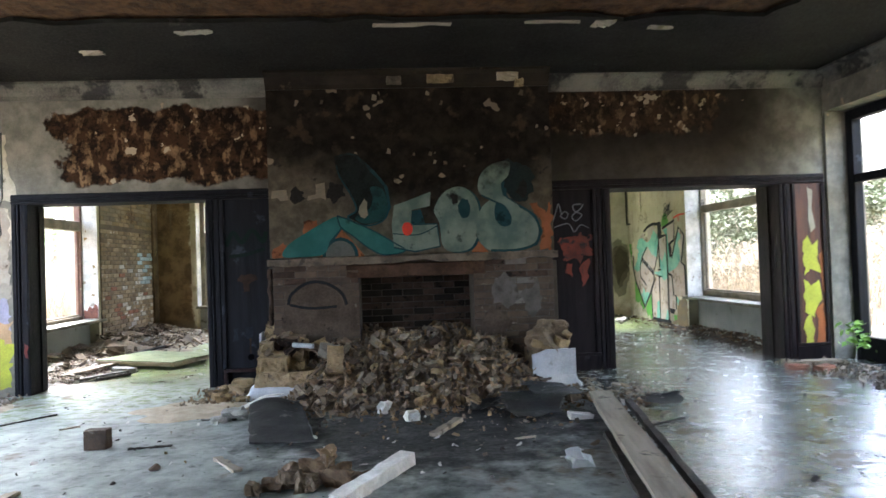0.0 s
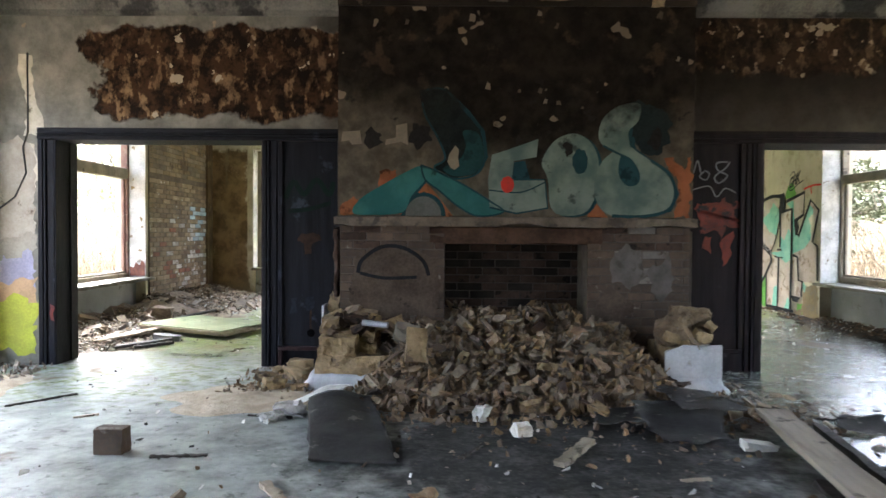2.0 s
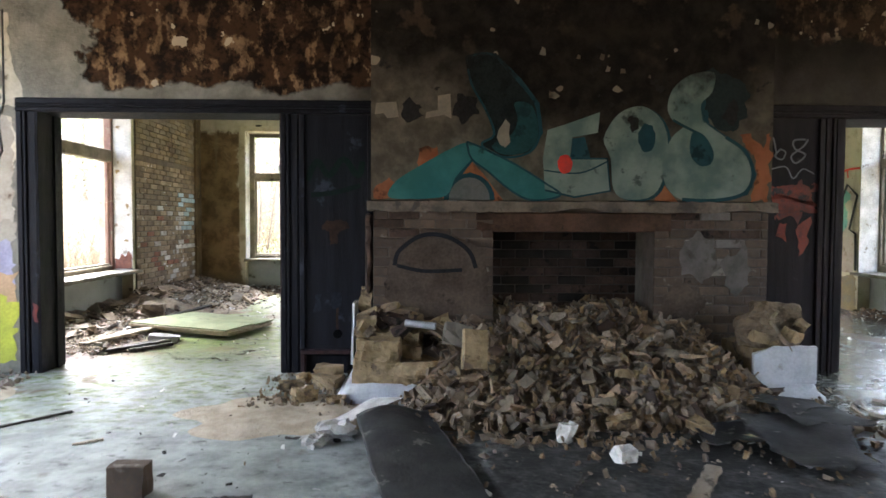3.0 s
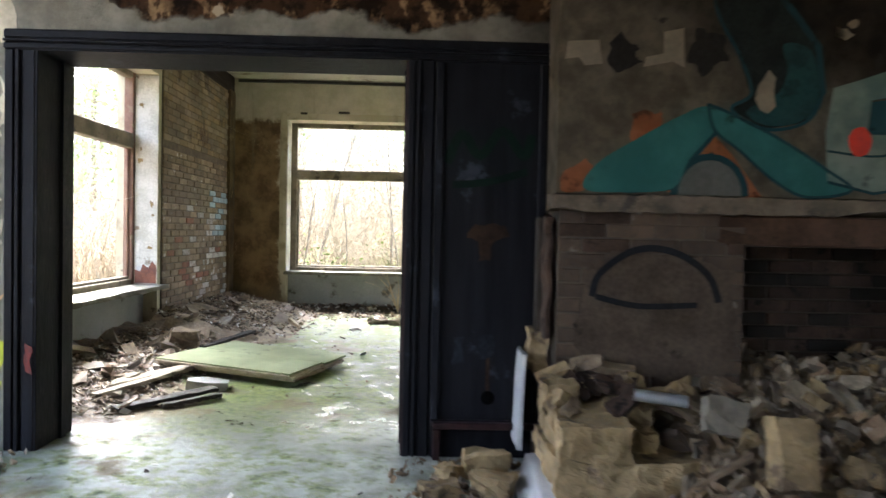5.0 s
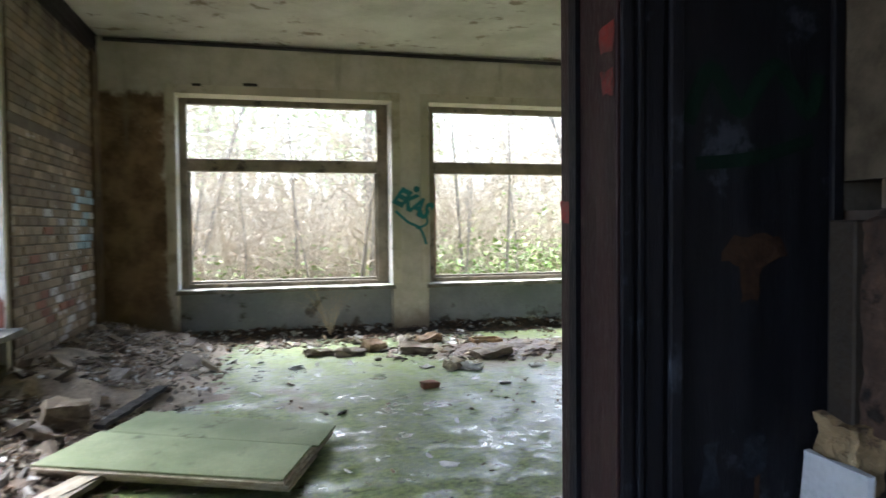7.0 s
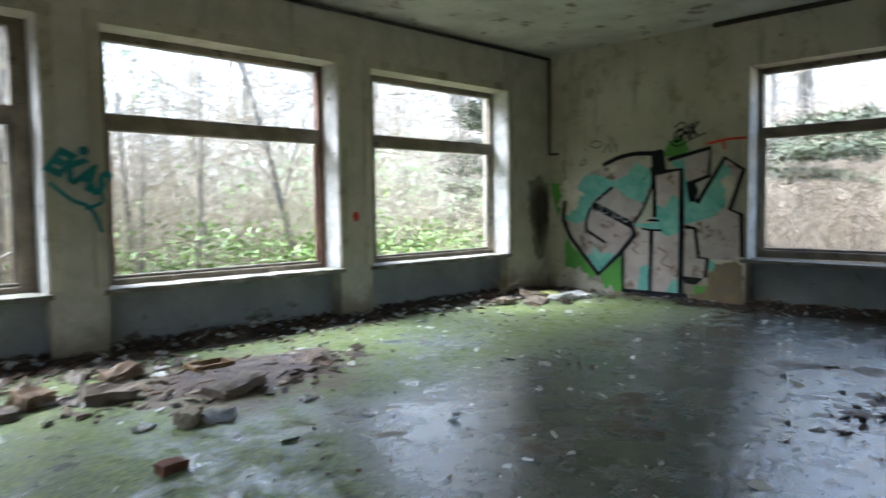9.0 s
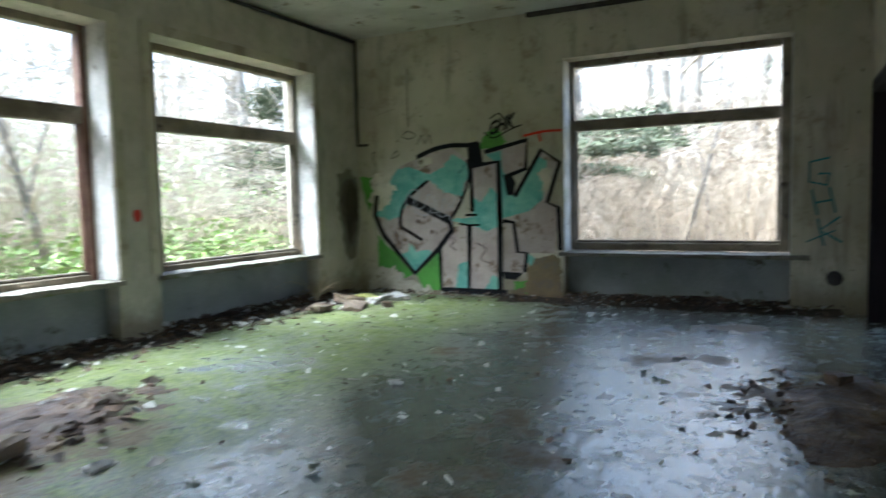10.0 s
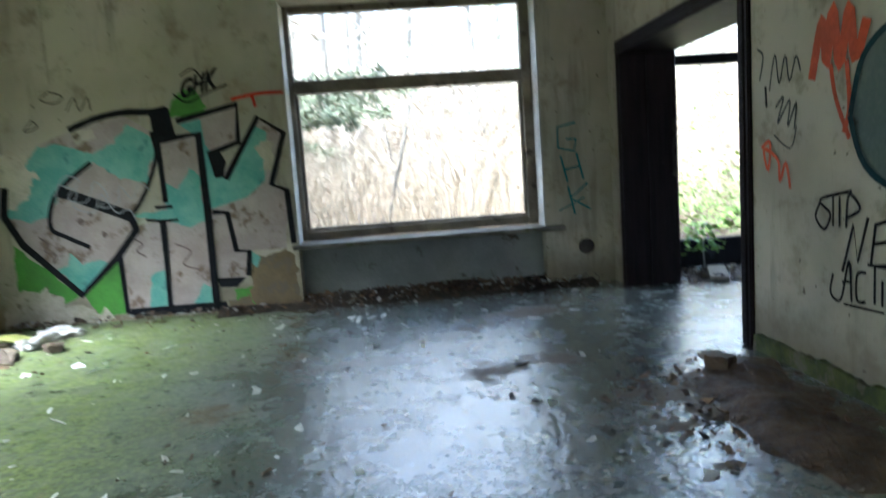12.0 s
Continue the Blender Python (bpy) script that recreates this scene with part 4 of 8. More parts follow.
def crumbly(x0, x1, y0, y1, z0, z1, cuts=7, amp=0.022, seed=1, slope=0.0):
    """A weathered lump of masonry with an eaten-away surface; slope leans the front back."""
    bm = bmesh.new()
    box(bm, x0, x1, y0, y1, z0, z1)
    bmesh.ops.subdivide_edges(bm, edges=list(bm.edges), cuts=cuts, use_grid_fill=True)
    c = Vector(((x0 + x1) / 2, (y0 + y1) / 2, (z0 + z1) / 2))
    half = Vector(((x1 - x0) / 2, (y1 - y0) / 2, (z1 - z0) / 2))
    for v in bm.verts:
        d = v.co - c
        k = Vector((d.x / half.x, d.y / half.y, d.z / half.z))
        v.co = c + d * (1 - 0.05 * (k.length - 1))
        q = v.co * 9 + Vector((seed * 3.1, 0, 0))
        v.co += amp * Vector((noise.noise(q), noise.noise(q + Vector((7, 0, 0))), noise.noise(q + Vector((0, 7, 0)))))
        v.co += 0.4 * amp * Vector((noise.noise(q * 3.3), noise.noise(q * 3.3 + Vector((7, 0, 0))), noise.noise(q * 3.1)))
        v.co.y += slope * max(0, (v.co.z - z0)) * (1 if v.co.y < c.y else 0)
    return bm


def marble_base(x0, x1, y0, h, foot):
    """A low step of marble with a hollow, rounded profile."""
    bm = bmesh.new()
    profile = [(foot, 0), (foot, 0.022), (foot * 0.8, 0.035), (foot * 0.35, h * 0.45), (foot * 0.1, h * 0.8), (0, h), (-0.04, h + 0.004)]
    rings = []
    for g, z in profile:
        a, b, c = x0 - g, x1 + g * 0.6, y0 - g
        ring = [(a, 8.26)] + [(a + 0.05 * (1 - math.cos(t * math.pi / 8)), c + 0.05 * (1 - math.sin(t * math.pi / 8))) for t in range(5)] + [(b - 0.05 * (1 - math.cos(t * math.pi / 8)), c + 0.05 * (1 - math.sin(t * math.pi / 8))) for t in range(4, -1, -1)] + [(b, 8.26)]
        rings.append([bm.verts.new((x, y, z)) for x, y in ring])
    for low, high in zip(rings, rings[1:]):
        for k in range(len(low)):
            n = (k + 1) % len(low)
            bm.faces.new((low[k], low[n], high[n], high[k]))
    bm.faces.new(rings[-1])
    return bm


left_pillar = tagged(new("hearth_pillar"), "crumbling yellow masonry stump with a white marble base", "fireplace")
part("base", marble_base(-1.16, -0.50, 7.66, 0.125, 0.07), MARBLE, left_pillar, "rounded grey-white marble base", smooth=True)
part("mortar_core", crumbly(-1.12, -0.42, 7.66, 8.27, 0.11, 0.27, 13, 0.026, 1, 0.25), SANDSTONE, left_pillar, "crumbling sandy mortar")
part("mortar_core", crumbly(-1.10, -0.62, 7.86, 8.27, 0.25, 0.46, 9, 0.03, 5, 0.3), SANDSTONE, left_pillar, "crumbling sandy mortar")
for k, (x0, x1, y0, z0, z1, deep) in enumerate(((-1.09, -0.78, 7.71, 0.25, 0.42, 0.30), (-1.12, -0.96, 7.96, 0.38, 0.55, 0.24), (-0.80, -0.62, 7.86, 0.24, 0.36, 0.22))):
    part("block", crumbly(x0, x1, y0, y0 + deep, z0, z1, 12, 0.022, k + 9), SANDSTONE, left_pillar)
r = random.Random(91)
for k in range(22):
    x, y = r.uniform(-1.08, -0.46), r.uniform(7.90, 8.22)
    part("brick_fragment", rough_box(bmesh.new(), pose(x, y, 0.40 + 0.45 * (y - 7.9) + r.uniform(0, 0.06), *[r.uniform(-40, 40) for _ in "xyz"]), (r.uniform(0.07, 0.17), r.uniform(0.05, 0.10), r.uniform(0.03, 0.07)), 0.012, 1, r), (SANDSTONE, DUST, BRICK_SOOT)[k % 3], left_pillar)
part("jamb_stump", crumbly(-1.12, -1.034, 8.40, 8.57, 0.50, 0.72, 12, 0.03, 31), SANDSTONE, left_pillar, "crumbling yellow brick edge")
part("jamb_stump", crumbly(-1.07, -1.034, 8.33, 8.46, 0.70, 1.34, 14, 0.02, 33), BRICK_SOOT, left_pillar, "broken sooted brick edge")
part("side_slab", rough_box(bmesh.new(), pose(-1.175, 8.44, 0.37, 0, 2, 0), (0.022, 0.24, 0.50), 0.004, 2), MARBLE, left_pillar, "grey-white marble slab")

right_pillar = tagged(new("hearth_pillar"), "broken masonry stump faced with a grey-white marble slab", "fireplace")
part("base", marble_base(1.80, 2.26, 7.69, 0.125, 0.08), MARBLE, right_pillar, "rounded grey-white marble base", smooth=True)
part("mortar_core", crumbly(1.80, 2.24, 7.72, 8.27, 0.11, 0.36, 9, 0.02, 3), SANDSTONE, right_pillar, "crumbling sandy mortar")
part("mortar_core", crumbly(1.12, 1.80, 7.72, 8.27, 0.0, 0.19, 11, 0.02, 4), SANDSTONE, right_pillar, "sandy remains of the hearth kerb")
slab = bmesh.new()
box(slab, 1.785, 2.25, 7.675, 7.705, 0.115, 0.39)
bmesh.ops.subdivide_edges(slab, edges=[e for e in slab.edges if abs(e.verts[0].co.x - e.verts[1].co.x) > 0.3], cuts=8)
for v in slab.verts:
    if v.co.z > 0.3:
        v.co.z += -0.06 * max(0, 1 - abs(v.co.x - 1.785) / 0.16) + rnd.uniform(-0.010, 0.006)
part("marble_slab", slab, MARBLE, right_pillar, "grey-white marble slab, broken along its top")
lump = bmesh.new()
bmesh.ops.create_icosphere(lump, subdivisions=4, radius=1.0, matrix=Matrix.LocRotScale((2.03, 7.93, 0.49), None, (0.23, 0.23, 0.20)))
for v in lump.verts:
    v.co += (v.co - Vector((2.03, 7.93, 0.49))) * (0.40 * noise.noise(v.co * 5.5) + 0.22 * noise.noise(v.co * 14))
    d = Vector((v.co.x - 2.10, v.co.z - 0.52))
    if v.co.y < 7.88 and d.length < 0.15:
        v.co.y += 0.20 * (1 - d.length / 0.15)
part("masonry_lump", lump, DUST, right_pillar, "rounded hollow lump of brown mortar and brick")
for k, (x, y, z, s) in enumerate(((1.87, 7.78, 0.44, 0.10), (2.12, 7.80, 0.45, 0.11), (2.20, 7.82, 0.52, 0.09), (1.98, 7.76, 0.40, 0.08))):
    part("brick_fragment", rough_box(bmesh.new(), pose(x, y, z, 20 * k, 15, 40 * k), (s * 1.3, s, s * 0.8), 0.010, 1), SANDSTONE, right_pillar)


# ---- rubble before the hearth ----
def pile(x, y):
    """Height of the heap."""
    front = 6.86 + 0.18 * max(0, x - 0.6) ** 1.5 + 0.10 * noise.noise(Vector((x * 2.1, 0, 8)))
    k = min(max((y - front) / (8.34 - front), 0), 1)
    side = min(max((x + 0.80) / 0.45, 0), 1) * min(max((2.02 - x) / 0.55, 0), 1)
    side = side * side * (3 - 2 * side)
    bulge = 1 + 0.30 * noise.noise(Vector((x * 1.9, y * 1.9, 3))) + 0.12 * noise.noise(Vector((x * 5, y * 5, 9)))
    return 0.535 * (0.25 * k ** 0.5 + 0.75 * k ** 1.15) * side * bulge


heap = tagged(new("rubble_heap"), "heap of broken dusty bricks spilled from the fireplace", "rubble")
mound = bmesh.new()
bmesh.ops.create_grid(mound, x_segments=64, y_segments=44, size=0.5, matrix=Matrix.LocRotScale((0.62, 7.70, 0), None, (3.3, 2.1, 1)))
for v in mound.verts:
    v.co.z = pile(v.co.x, v.co.y) - 0.045 + 0.03 * noise.noise(v.co * 9)
part("dust_mound", mound, DUST, heap, "grey-brown mortar dust", smooth=True)


def chunk_mesh(name, size, jag, mat, cuts=1, chop=True, r=rnd):
    bm = rough_box(bmesh.new(), Matrix(), size, jag, cuts, r)
    if chop:
        n = Vector((r.uniform(-1, 1), r.uniform(-1, 1), r.uniform(-0.6, 0.6))).normalized()
        geom = bmesh.ops.bisect_plane(bm, geom=list(bm.verts) + list(bm.edges) + list(bm.faces), plane_co=n * min(size) * 0.75, plane_no=n, clear_outer=True)["geom_cut"]
        bmesh.ops.holes_fill(bm, edges=[e for e in bm.edges if e.is_boundary])
        bmesh.ops.triangulate(bm, faces=bm.faces)
    me = mesh_of(bm, name)
    me.materials.append(mat)
    return me


def tilt(r, much=180):
    return r.uniform(-much, much), r.uniform(-much, much), r.uniform(0, 360)


def fragment_size(n):
    """Half bricks, long shards and thin tiles by turns."""
    if n % 3 == 0:
        return rnd.uniform(0.12, 0.22), rnd.uniform(0.10, 0.125), rnd.uniform(0.055, 0.07)
    if n % 3 == 1:
        return rnd.uniform(0.20, 0.34), rnd.uniform(0.07, 0.12), rnd.uniform(0.022, 0.045)
    return rnd.uniform(0.14, 0.26), rnd.uniform(0.12, 0.20), rnd.uniform(0.016, 0.035)


ASHY = plain("ash_dusted_brick", (0.12, 0.093, 0.062), (0.26, 0.208, 0.145), 7.0, c=(0.07, 0.055, 0.042), c_from=0.56, c_scale=9, strength=0.9, vary=0.4)
chunks = [chunk_mesh("brick_fragment", fragment_size(n), 0.009, (RUBBLE, ASHY, RUBBLE, SANDSTONE, ASHY, BRICK_PALE, RUBBLE, BRICK_SOOT)[n % 8], chop=n % 4 != 1) for n in range(30)]
r = random.Random(11)
count = 0
while count < 300:
    x, y = r.uniform(-0.80, 2.05), r.uniform(6.72, 8.62)
    if not (FX0 + 0.08 < x < FX1 - 0.08) and y > 8.2:
        continue
    z = pile(x, y)
    if z < 0.03 and r.random() < 0.75:
        continue
    ob = new("brick_fragment", chunks[r.randrange(30)])
    ob.parent = heap
    s = 0.32 + 0.60 * r.random() ** 1.6
    ob.matrix_basis = pose(x, y, max(z, 0.012) + r.uniform(-0.01, 0.045), r.uniform(-30, 62), r.uniform(-48, 48), r.uniform(0, 360)) @ Matrix.Diagonal((s, s, s, 1))
    count += 1


def bits(n, place, size, r, flat=1.0, jag=0.25):
    """Many small broken bits as one mesh."""
    verts, faces = [], []
    for _ in range(n):
        p = place(r)
        if p is None:
            continue
        s = size[0] + (size[1] - size[0]) * r.random() ** 1.8
        wide = r.uniform(0.3, 0.8)
        m = pose(*p, *(tilt(r, 35 if flat < 0.5 else 180)))
        k = len(verts)
        for c in ((-1, -1, -1), (1, -1, -1), (1, 1, -1), (-1, 1, -1), (-1, -1, 1), (1, -1, 1), (1, 1, 1), (-1, 1, 1)):
            q = Vector([c[i] * s * 0.5 * (1 + r.uniform(-jag, jag) * 2) for i in range(3)])
            q.y *= wide
            q.z *= flat * 0.6
            verts.append(m @ q)
        faces += [tuple(k + i for i in f) for f in ((0, 3, 2, 1), (4, 5, 6, 7), (0, 1, 5, 4), (1, 2, 6, 5), (2, 3, 7, 6), (3, 0, 4, 7))]
    me = bpy.data.meshes.new("bits")
    me.from_pydata(verts, [], faces)
    return me


def stuff(name, me, mat, label, category, parent=None):
    me.materials.append(mat)
    ob = new(name, me)
    ob.parent = parent
    return tagged(ob, label, "" if parent else category, kind="stuff")


def on_heap(r):
    x, y = r.uniform(-0.85, 2.25), r.uniform(6.6, 8.72)
    if not (FX0 + 0.05 < x < FX1 - 0.05) and y > 8.25:
        return None
    z = pile(x, y)
    if z < 0.02 and r.random() < 0.6:
        return None
    return x, y, z + 0.01


stuff("small_rubble", bits(4200, on_heap, (0.012, 0.09), random.Random(5), 0.5), RUBBLE_BITS, "small broken brick", "", heap)


# ---- loose things in the hall ----
def sheet(name, corners, mat, label, category, lift=0.03, seed=1, thick=0.006, ragged=0.05, nx=26, ny=20, arch=0.0):
    """A stiff old sheet lying uneven on the floor, with ragged edges."""
    bm = bmesh.new()
    c = [Vector(p) for p in corners]
    rows = []
    for j in range(ny + 1):
        row = []
        for i in range(nx + 1):
            u, v = i / nx, j / ny
            p = (c[0] * (1 - u) + c[1] * u) * (1 - v) + (c[3] * (1 - u) + c[2] * u) * v
            q = Vector((p.x * 3, p.y * 3, seed * 5.1))
            p.z += lift * (noise.noise(q) + 0.6) + 0.006 + arch * math.sin(math.pi * min(1, 0.15 + u)) * v ** 1.6
            if i in (0, nx) or j in (0, ny):
                p += Vector((ragged * noise.noise(q * 2.7), ragged * noise.noise(q * 2.7 + Vector((9, 0, 0))), 0))
            row.append(bm.verts.new(p))
        rows.append(row)
    for j in range(ny):
        for i in range(nx):
            bm.faces.new((rows[j][i], rows[j][i + 1], rows[j + 1][i + 1], rows[j + 1][i]))
    bmesh.ops.solidify(bm, geom=bm.faces, thickness=thick)
    return tagged(part(name, bm, mat, smooth=True), label, category)


sheet("roofing_felt", [(-0.79, 5.85, 0.005), (-0.27, 5.82, 0.01), (-0.58, 7.15, 0.07), (-1.02, 6.98, 0.05)], FELT, "curled sheet of grey roofing felt on the floor", "felt sheet", 0.012, 1, ragged=0.02, arch=0.07)
sheet("roofing_felt", [(1.31, 6.22, 0.01), (1.72, 6.26, 0.02), (2.04, 7.08, 0.06), (1.30, 6.99, 0.07)], FELT, "torn sheet of grey roofing felt beside rubble", "felt sheet", 0.04, 2, ragged=0.10)
sheet("roofing_felt", [(1.60, 6.74, 0.06), (2.10, 6.72, 0.05), (2.12, 7.20, 0.08), (1.58, 7.38, 0.12)], FELT, "torn sheet of grey felt lying over another sheet", "felt sheet", 0.05, 3, ragged=0.12)
sheet("roofing_felt", [(1.02, 6.62, 0.01), (1.42, 6.70, 0.02), (1.40, 6.98, 0.06), (1.00, 6.90, 0.04)], FELT, "small torn sheet of grey felt beside rubble", "felt sheet", 0.03, 8, ragged=0.10)
sheet("roofing_felt", [(2.60, 6.50, 0), (2.92, 6.52, 0), (2.94, 6.74, 0.05), (2.64, 6.78, 0.02)], FELT, "ragged piece of grey felt beside a plank", "felt sheet", 0.05, 4, ragged=0.16)
sheet("plaster_board", [(-1.26, 6.98, 0.01), (-1.04, 6.95, 0.06), (-0.74, 7.24, 0.13), (-0.92, 7.32, 0.10)], WHITE_CHIP, "pale torn lining of the felt sheet", "board", 0.015, 6, ragged=0.03)


GREY_PLANK = plain("trodden_grey_plank", (0.17, 0.145, 0.11), (0.31, 0.27, 0.21), 3.0, c=(0.07, 0.058, 0.045), c_from=0.57, c_scale=5, stretch=(6, 0.6, 6))


def plank_at(name, ends, width, thick, mat, label, notch=False, seed=0):
    (x0, y0, z0), (x1, y1, z1) = ends
    a, b = Vector((x0, y0, z0)), Vector((x1, y1, z1))
    r = random.Random(seed)
    bm = bmesh.new()
    box(bm, -width / 2, width / 2, 0, (b - a).length, 0, thick)
    bmesh.ops.subdivide_edges(bm, edges=[e for e in bm.edges if e.calc_length() > (b - a).length * 0.9], cuts=14)
    for v in bm.verts:
        v.co += Vector((r.uniform(-0.008, 0.008), 0, r.uniform(-0.003, 0.003)))
        if notch and v.co.x > 0 and (int(v.co.y * 7) % 5 == 2):
            v.co.x -= 0.06
    d = (b - a).normalized()
    rot = d.to_track_quat("Y", "Z").to_matrix().to_4x4()
    ob = part(name, bm, mat)
    ob.matrix_basis = Matrix.Translation(a) @ rot
    return tagged(ob, label, "plank")


plank_at("plank", ((1.68, 3.35, 0.055), (2.22, 6.75, 0.075)), 0.21, 0.035, GREY_PLANK, "long pale dirty plank lying on the floor", False, 2)
plank_at("plank", ((1.86, 3.4, 0.03), (2.40, 6.5, 0.03)), 0.055, 0.05, CHAR, "long charred batten lying beside a plank", False, 3)
# added dark strip that paints the shadow along the plank's left side
plank_at("plank", ((1.62, 3.5, 0.0), (1.98, 5.6, 0.0)), 0.16, 0.035, CHAR, "dark strip standing in for the shadow under a plank", False, 4)
plank_at("plank", ((0.02, 4.25, 0.05), (0.42, 4.75, 0.13)), 0.10, 0.075, WHITE_CHIP, "short white-painted board propped on debris", False, 5)
plank_at("plank", ((0.62, 5.85, 0.0), (0.86, 6.2, 0.03)), 0.07, 0.03, PLANK, "short broken wooden slat on the sooty floor", False, 6)
plank_at("plank", ((-0.95, 5.55, 0.0), (-0.72, 5.2, 0.0)), 0.06, 0.02, PLANK, "short broken wooden slat on the floor", False, 7)
plank_at("plank", ((-2.15, 4.6, 0.0), (-2.02, 5.0, 0.0)), 0.06, 0.02, PLANK, "short broken wooden slat on the floor", False, 8)


def lone(name, at, size, mat, label, category, turn=(0, 0, 0), jag=0.008, cuts=1, group=""):
    ob = part(name, rough_box(bmesh.new(), Matrix(), size, jag, cuts), mat)
    ob.matrix_basis = pose(at[0], at[1], at[2] + size[2] / 2, *turn)
    return tagged(ob, label, category, group)


block = thing("brick_block", "small brown half brick standing on the floor", "brick", at=(-1.97, 6.02, 0))
part("body", crumbly(-0.085, 0.085, -0.06, 0.06, 0, 0.15, 4, 0.006, 70), BRICK_PALE, block)
lone("white_stone", (0.47, 6.44, 0), (0.11, 0.09, 0.08), FLAKES, "white lump of plaster on the sooty floor", "stone", (10, 5, 20), 0.02)
lone("white_stone", (0.22, 6.75, 0), (0.09, 0.07, 0.11), FLAKES, "white lump of plaster before the rubble", "stone", (10, 15, 50), 0.02)
lone("white_stone", (1.52, 4.95, 0), (0.10, 0.14, 0.06), MARBLE, "shiny crumpled white scrap on the floor", "scrap", (10, 5, 20), 0.03)
lone("white_stone", (1.88, 6.18, 0), (0.20, 0.08, 0.05), WHITE_CHIP, "white plaster piece beside torn felt", "stone", (0, 5, 12), 0.012)
lone("stone_block", (-0.26, 7.42, 0.28), (0.16, 0.09, 0.27), SANDSTONE, "pale upright stone leaning in the rubble", "stone", (-18, 4, 6), 0.006, 2)
lone("stone_slab", (-0.36, 7.78, 0.38), (0.20, 0.05, 0.15), plain("grey_stone_slab", (0.10, 0.085, 0.066), (0.19, 0.165, 0.13), 5), "grey broken stone slab leaning in the rubble", "stone", (-24, 14, 4), 0.010, 2)
for x, y, sx, sy, sz, a in ((-1.60, 7.98, 0.18, 0.13, 0.09, 12), (-1.34, 8.05, 0.20, 0.14, 0.12, -20), (-1.45, 7.66, 0.15, 0.12, 0.11, 30), (-1.22, 7.58, 0.12, 0.10, 0.07, 5), (-1.36, 8.28, 0.22, 0.13, 0.16, 4), (-1.55, 8.25, 0.12, 0.10, 0.08, 50)):
    lone("stone_block", (x, y, 0), (sx, sy, sz * 0.8), SANDSTONE, "dusty broken block beside the panelling", "stone", (rnd.uniform(-5, 5), rnd.uniform(-5, 5), a), 0.014, 2, "blocks beside the panelling")
can = bmesh.new()
tube(can, [(-0.74, 7.86, 0.53), (-0.52, 7.80, 0.515)], 0.027, 14)
tagged(part("tin_can", can, STEEL), "dented tin can lying on the masonry", "can")
lone("brick_block", (5.05, 7.75, 0), (0.24, 0.12, 0.07), BRICK_RED, "red brick lying beside the doorway", "brick", (0, 0, 25))
lone("brick_block", (4.85, 7.95, 0), (0.22, 0.11, 0.06), BRICK_RED, "red brick lying beside the doorway", "brick", (0, 4, -15))
plank_at("plank", ((4.95, 8.25, 0.02), (5.45, 8.05, 0.05)), 0.16, 0.03, PLANK, "pale broken board on the floor", False, 9)

# broken lumps of masonry in front
clump = tagged(new("masonry_clump"), "dirty brown clump of broken masonry and mortar", "rubble")
for k, (x, y, z, sx, sy, sz) in enumerate(((-0.16, 4.90, 0.0, 0.16, 0.13, 0.15), (-0.31, 4.86, 0.0, 0.15, 0.14, 0.11), (-0.02, 4.82, 0.0, 0.17, 0.12, 0.10), (-0.20, 4.74, 0.0, 0.14, 0.12, 0.09), (-0.42, 4.80, 0.0, 0.13, 0.10, 0.06), (0.10, 4.78, 0.0, 0.09, 0.07, 0.06), (-0.10, 4.95, 0.10, 0.09, 0.08, 0.09), (-0.50, 4.72, 0.0, 0.10, 0.08, 0.05))):
    part("lump", crumbly(x - sx / 2, x + sx / 2, y - sy / 2, y + sy / 2, z, z + sz, 9, 0.055, k + 50), DUST if k % 2 else RUBBLE, clump)
lone("plaster_lump", (-1.12, 6.84, 0), (0.20, 0.13, 0.08), FLAKES, "pale broken plaster lump beside the felt", "rubble", (0, 0, 15), 0.022, 3)
lone("plaster_lump", (-1.22, 6.72, 0), (0.14, 0.10, 0.05), FLAKES, "pale broken plaster lump beside the felt", "rubble", (0, 0, 50), 0.016, 3)


def strewn(x0, x1, y0, y1, z=0.012, keep=None):
    def place(r):
        x, y = r.uniform(x0, x1), r.uniform(y0, y1)
        if keep and r.random() > keep(x, y):
            return None
        return x, y, z
    return place


def near_hearth(x, y):
    return max(0.03, 1 - math.hypot((x - 0.9) / 1.9, (y - 6.7) / 1.0))


stuff("floor_crumbs", bits(1100, strewn(-1.6, 3.2, 5.2, 8.2, 0.01, near_hearth), (0.012, 0.06), random.Random(21), 0.6), RUBBLE_BITS, "brick and mortar crumbs on the hall floor", "rubble")
stuff("plaster_flakes", bits(420, strewn(-4.2, 5.4, 2.2, 8.4, 0.004), (0.008, 0.055), random.Random(22), 0.2), FLAKES, "white plaster flakes strewn over the floor", "debris")
stuff("dark_crumbs", bits(420, strewn(-4.2, 5.4, 2.2, 8.4, 0.005), (0.006, 0.035), random.Random(25), 0.35), CHAR, "charred crumbs strewn over the hall floor", "debris")
stuff("hearth_crumbs", bits(130, strewn(-0.2, 1.6, 5.5, 6.8, 0.004), (0.006, 0.03), random.Random(26), 0.3), SHARDS, "pale ash flakes on the burnt floor", "debris")
stuff("plank_debris", bits(380, strewn(2.2, 3.0, 6.0, 8.2, 0.01, lambda x, y: max(0.1, 1 - math.hypot((x - 2.5) / 0.5, (y - 7.2) / 1.0))), (0.015, 0.09), random.Random(27), 0.4), SHARDS, "splinters and brick crumbs beside the plank", "debris")
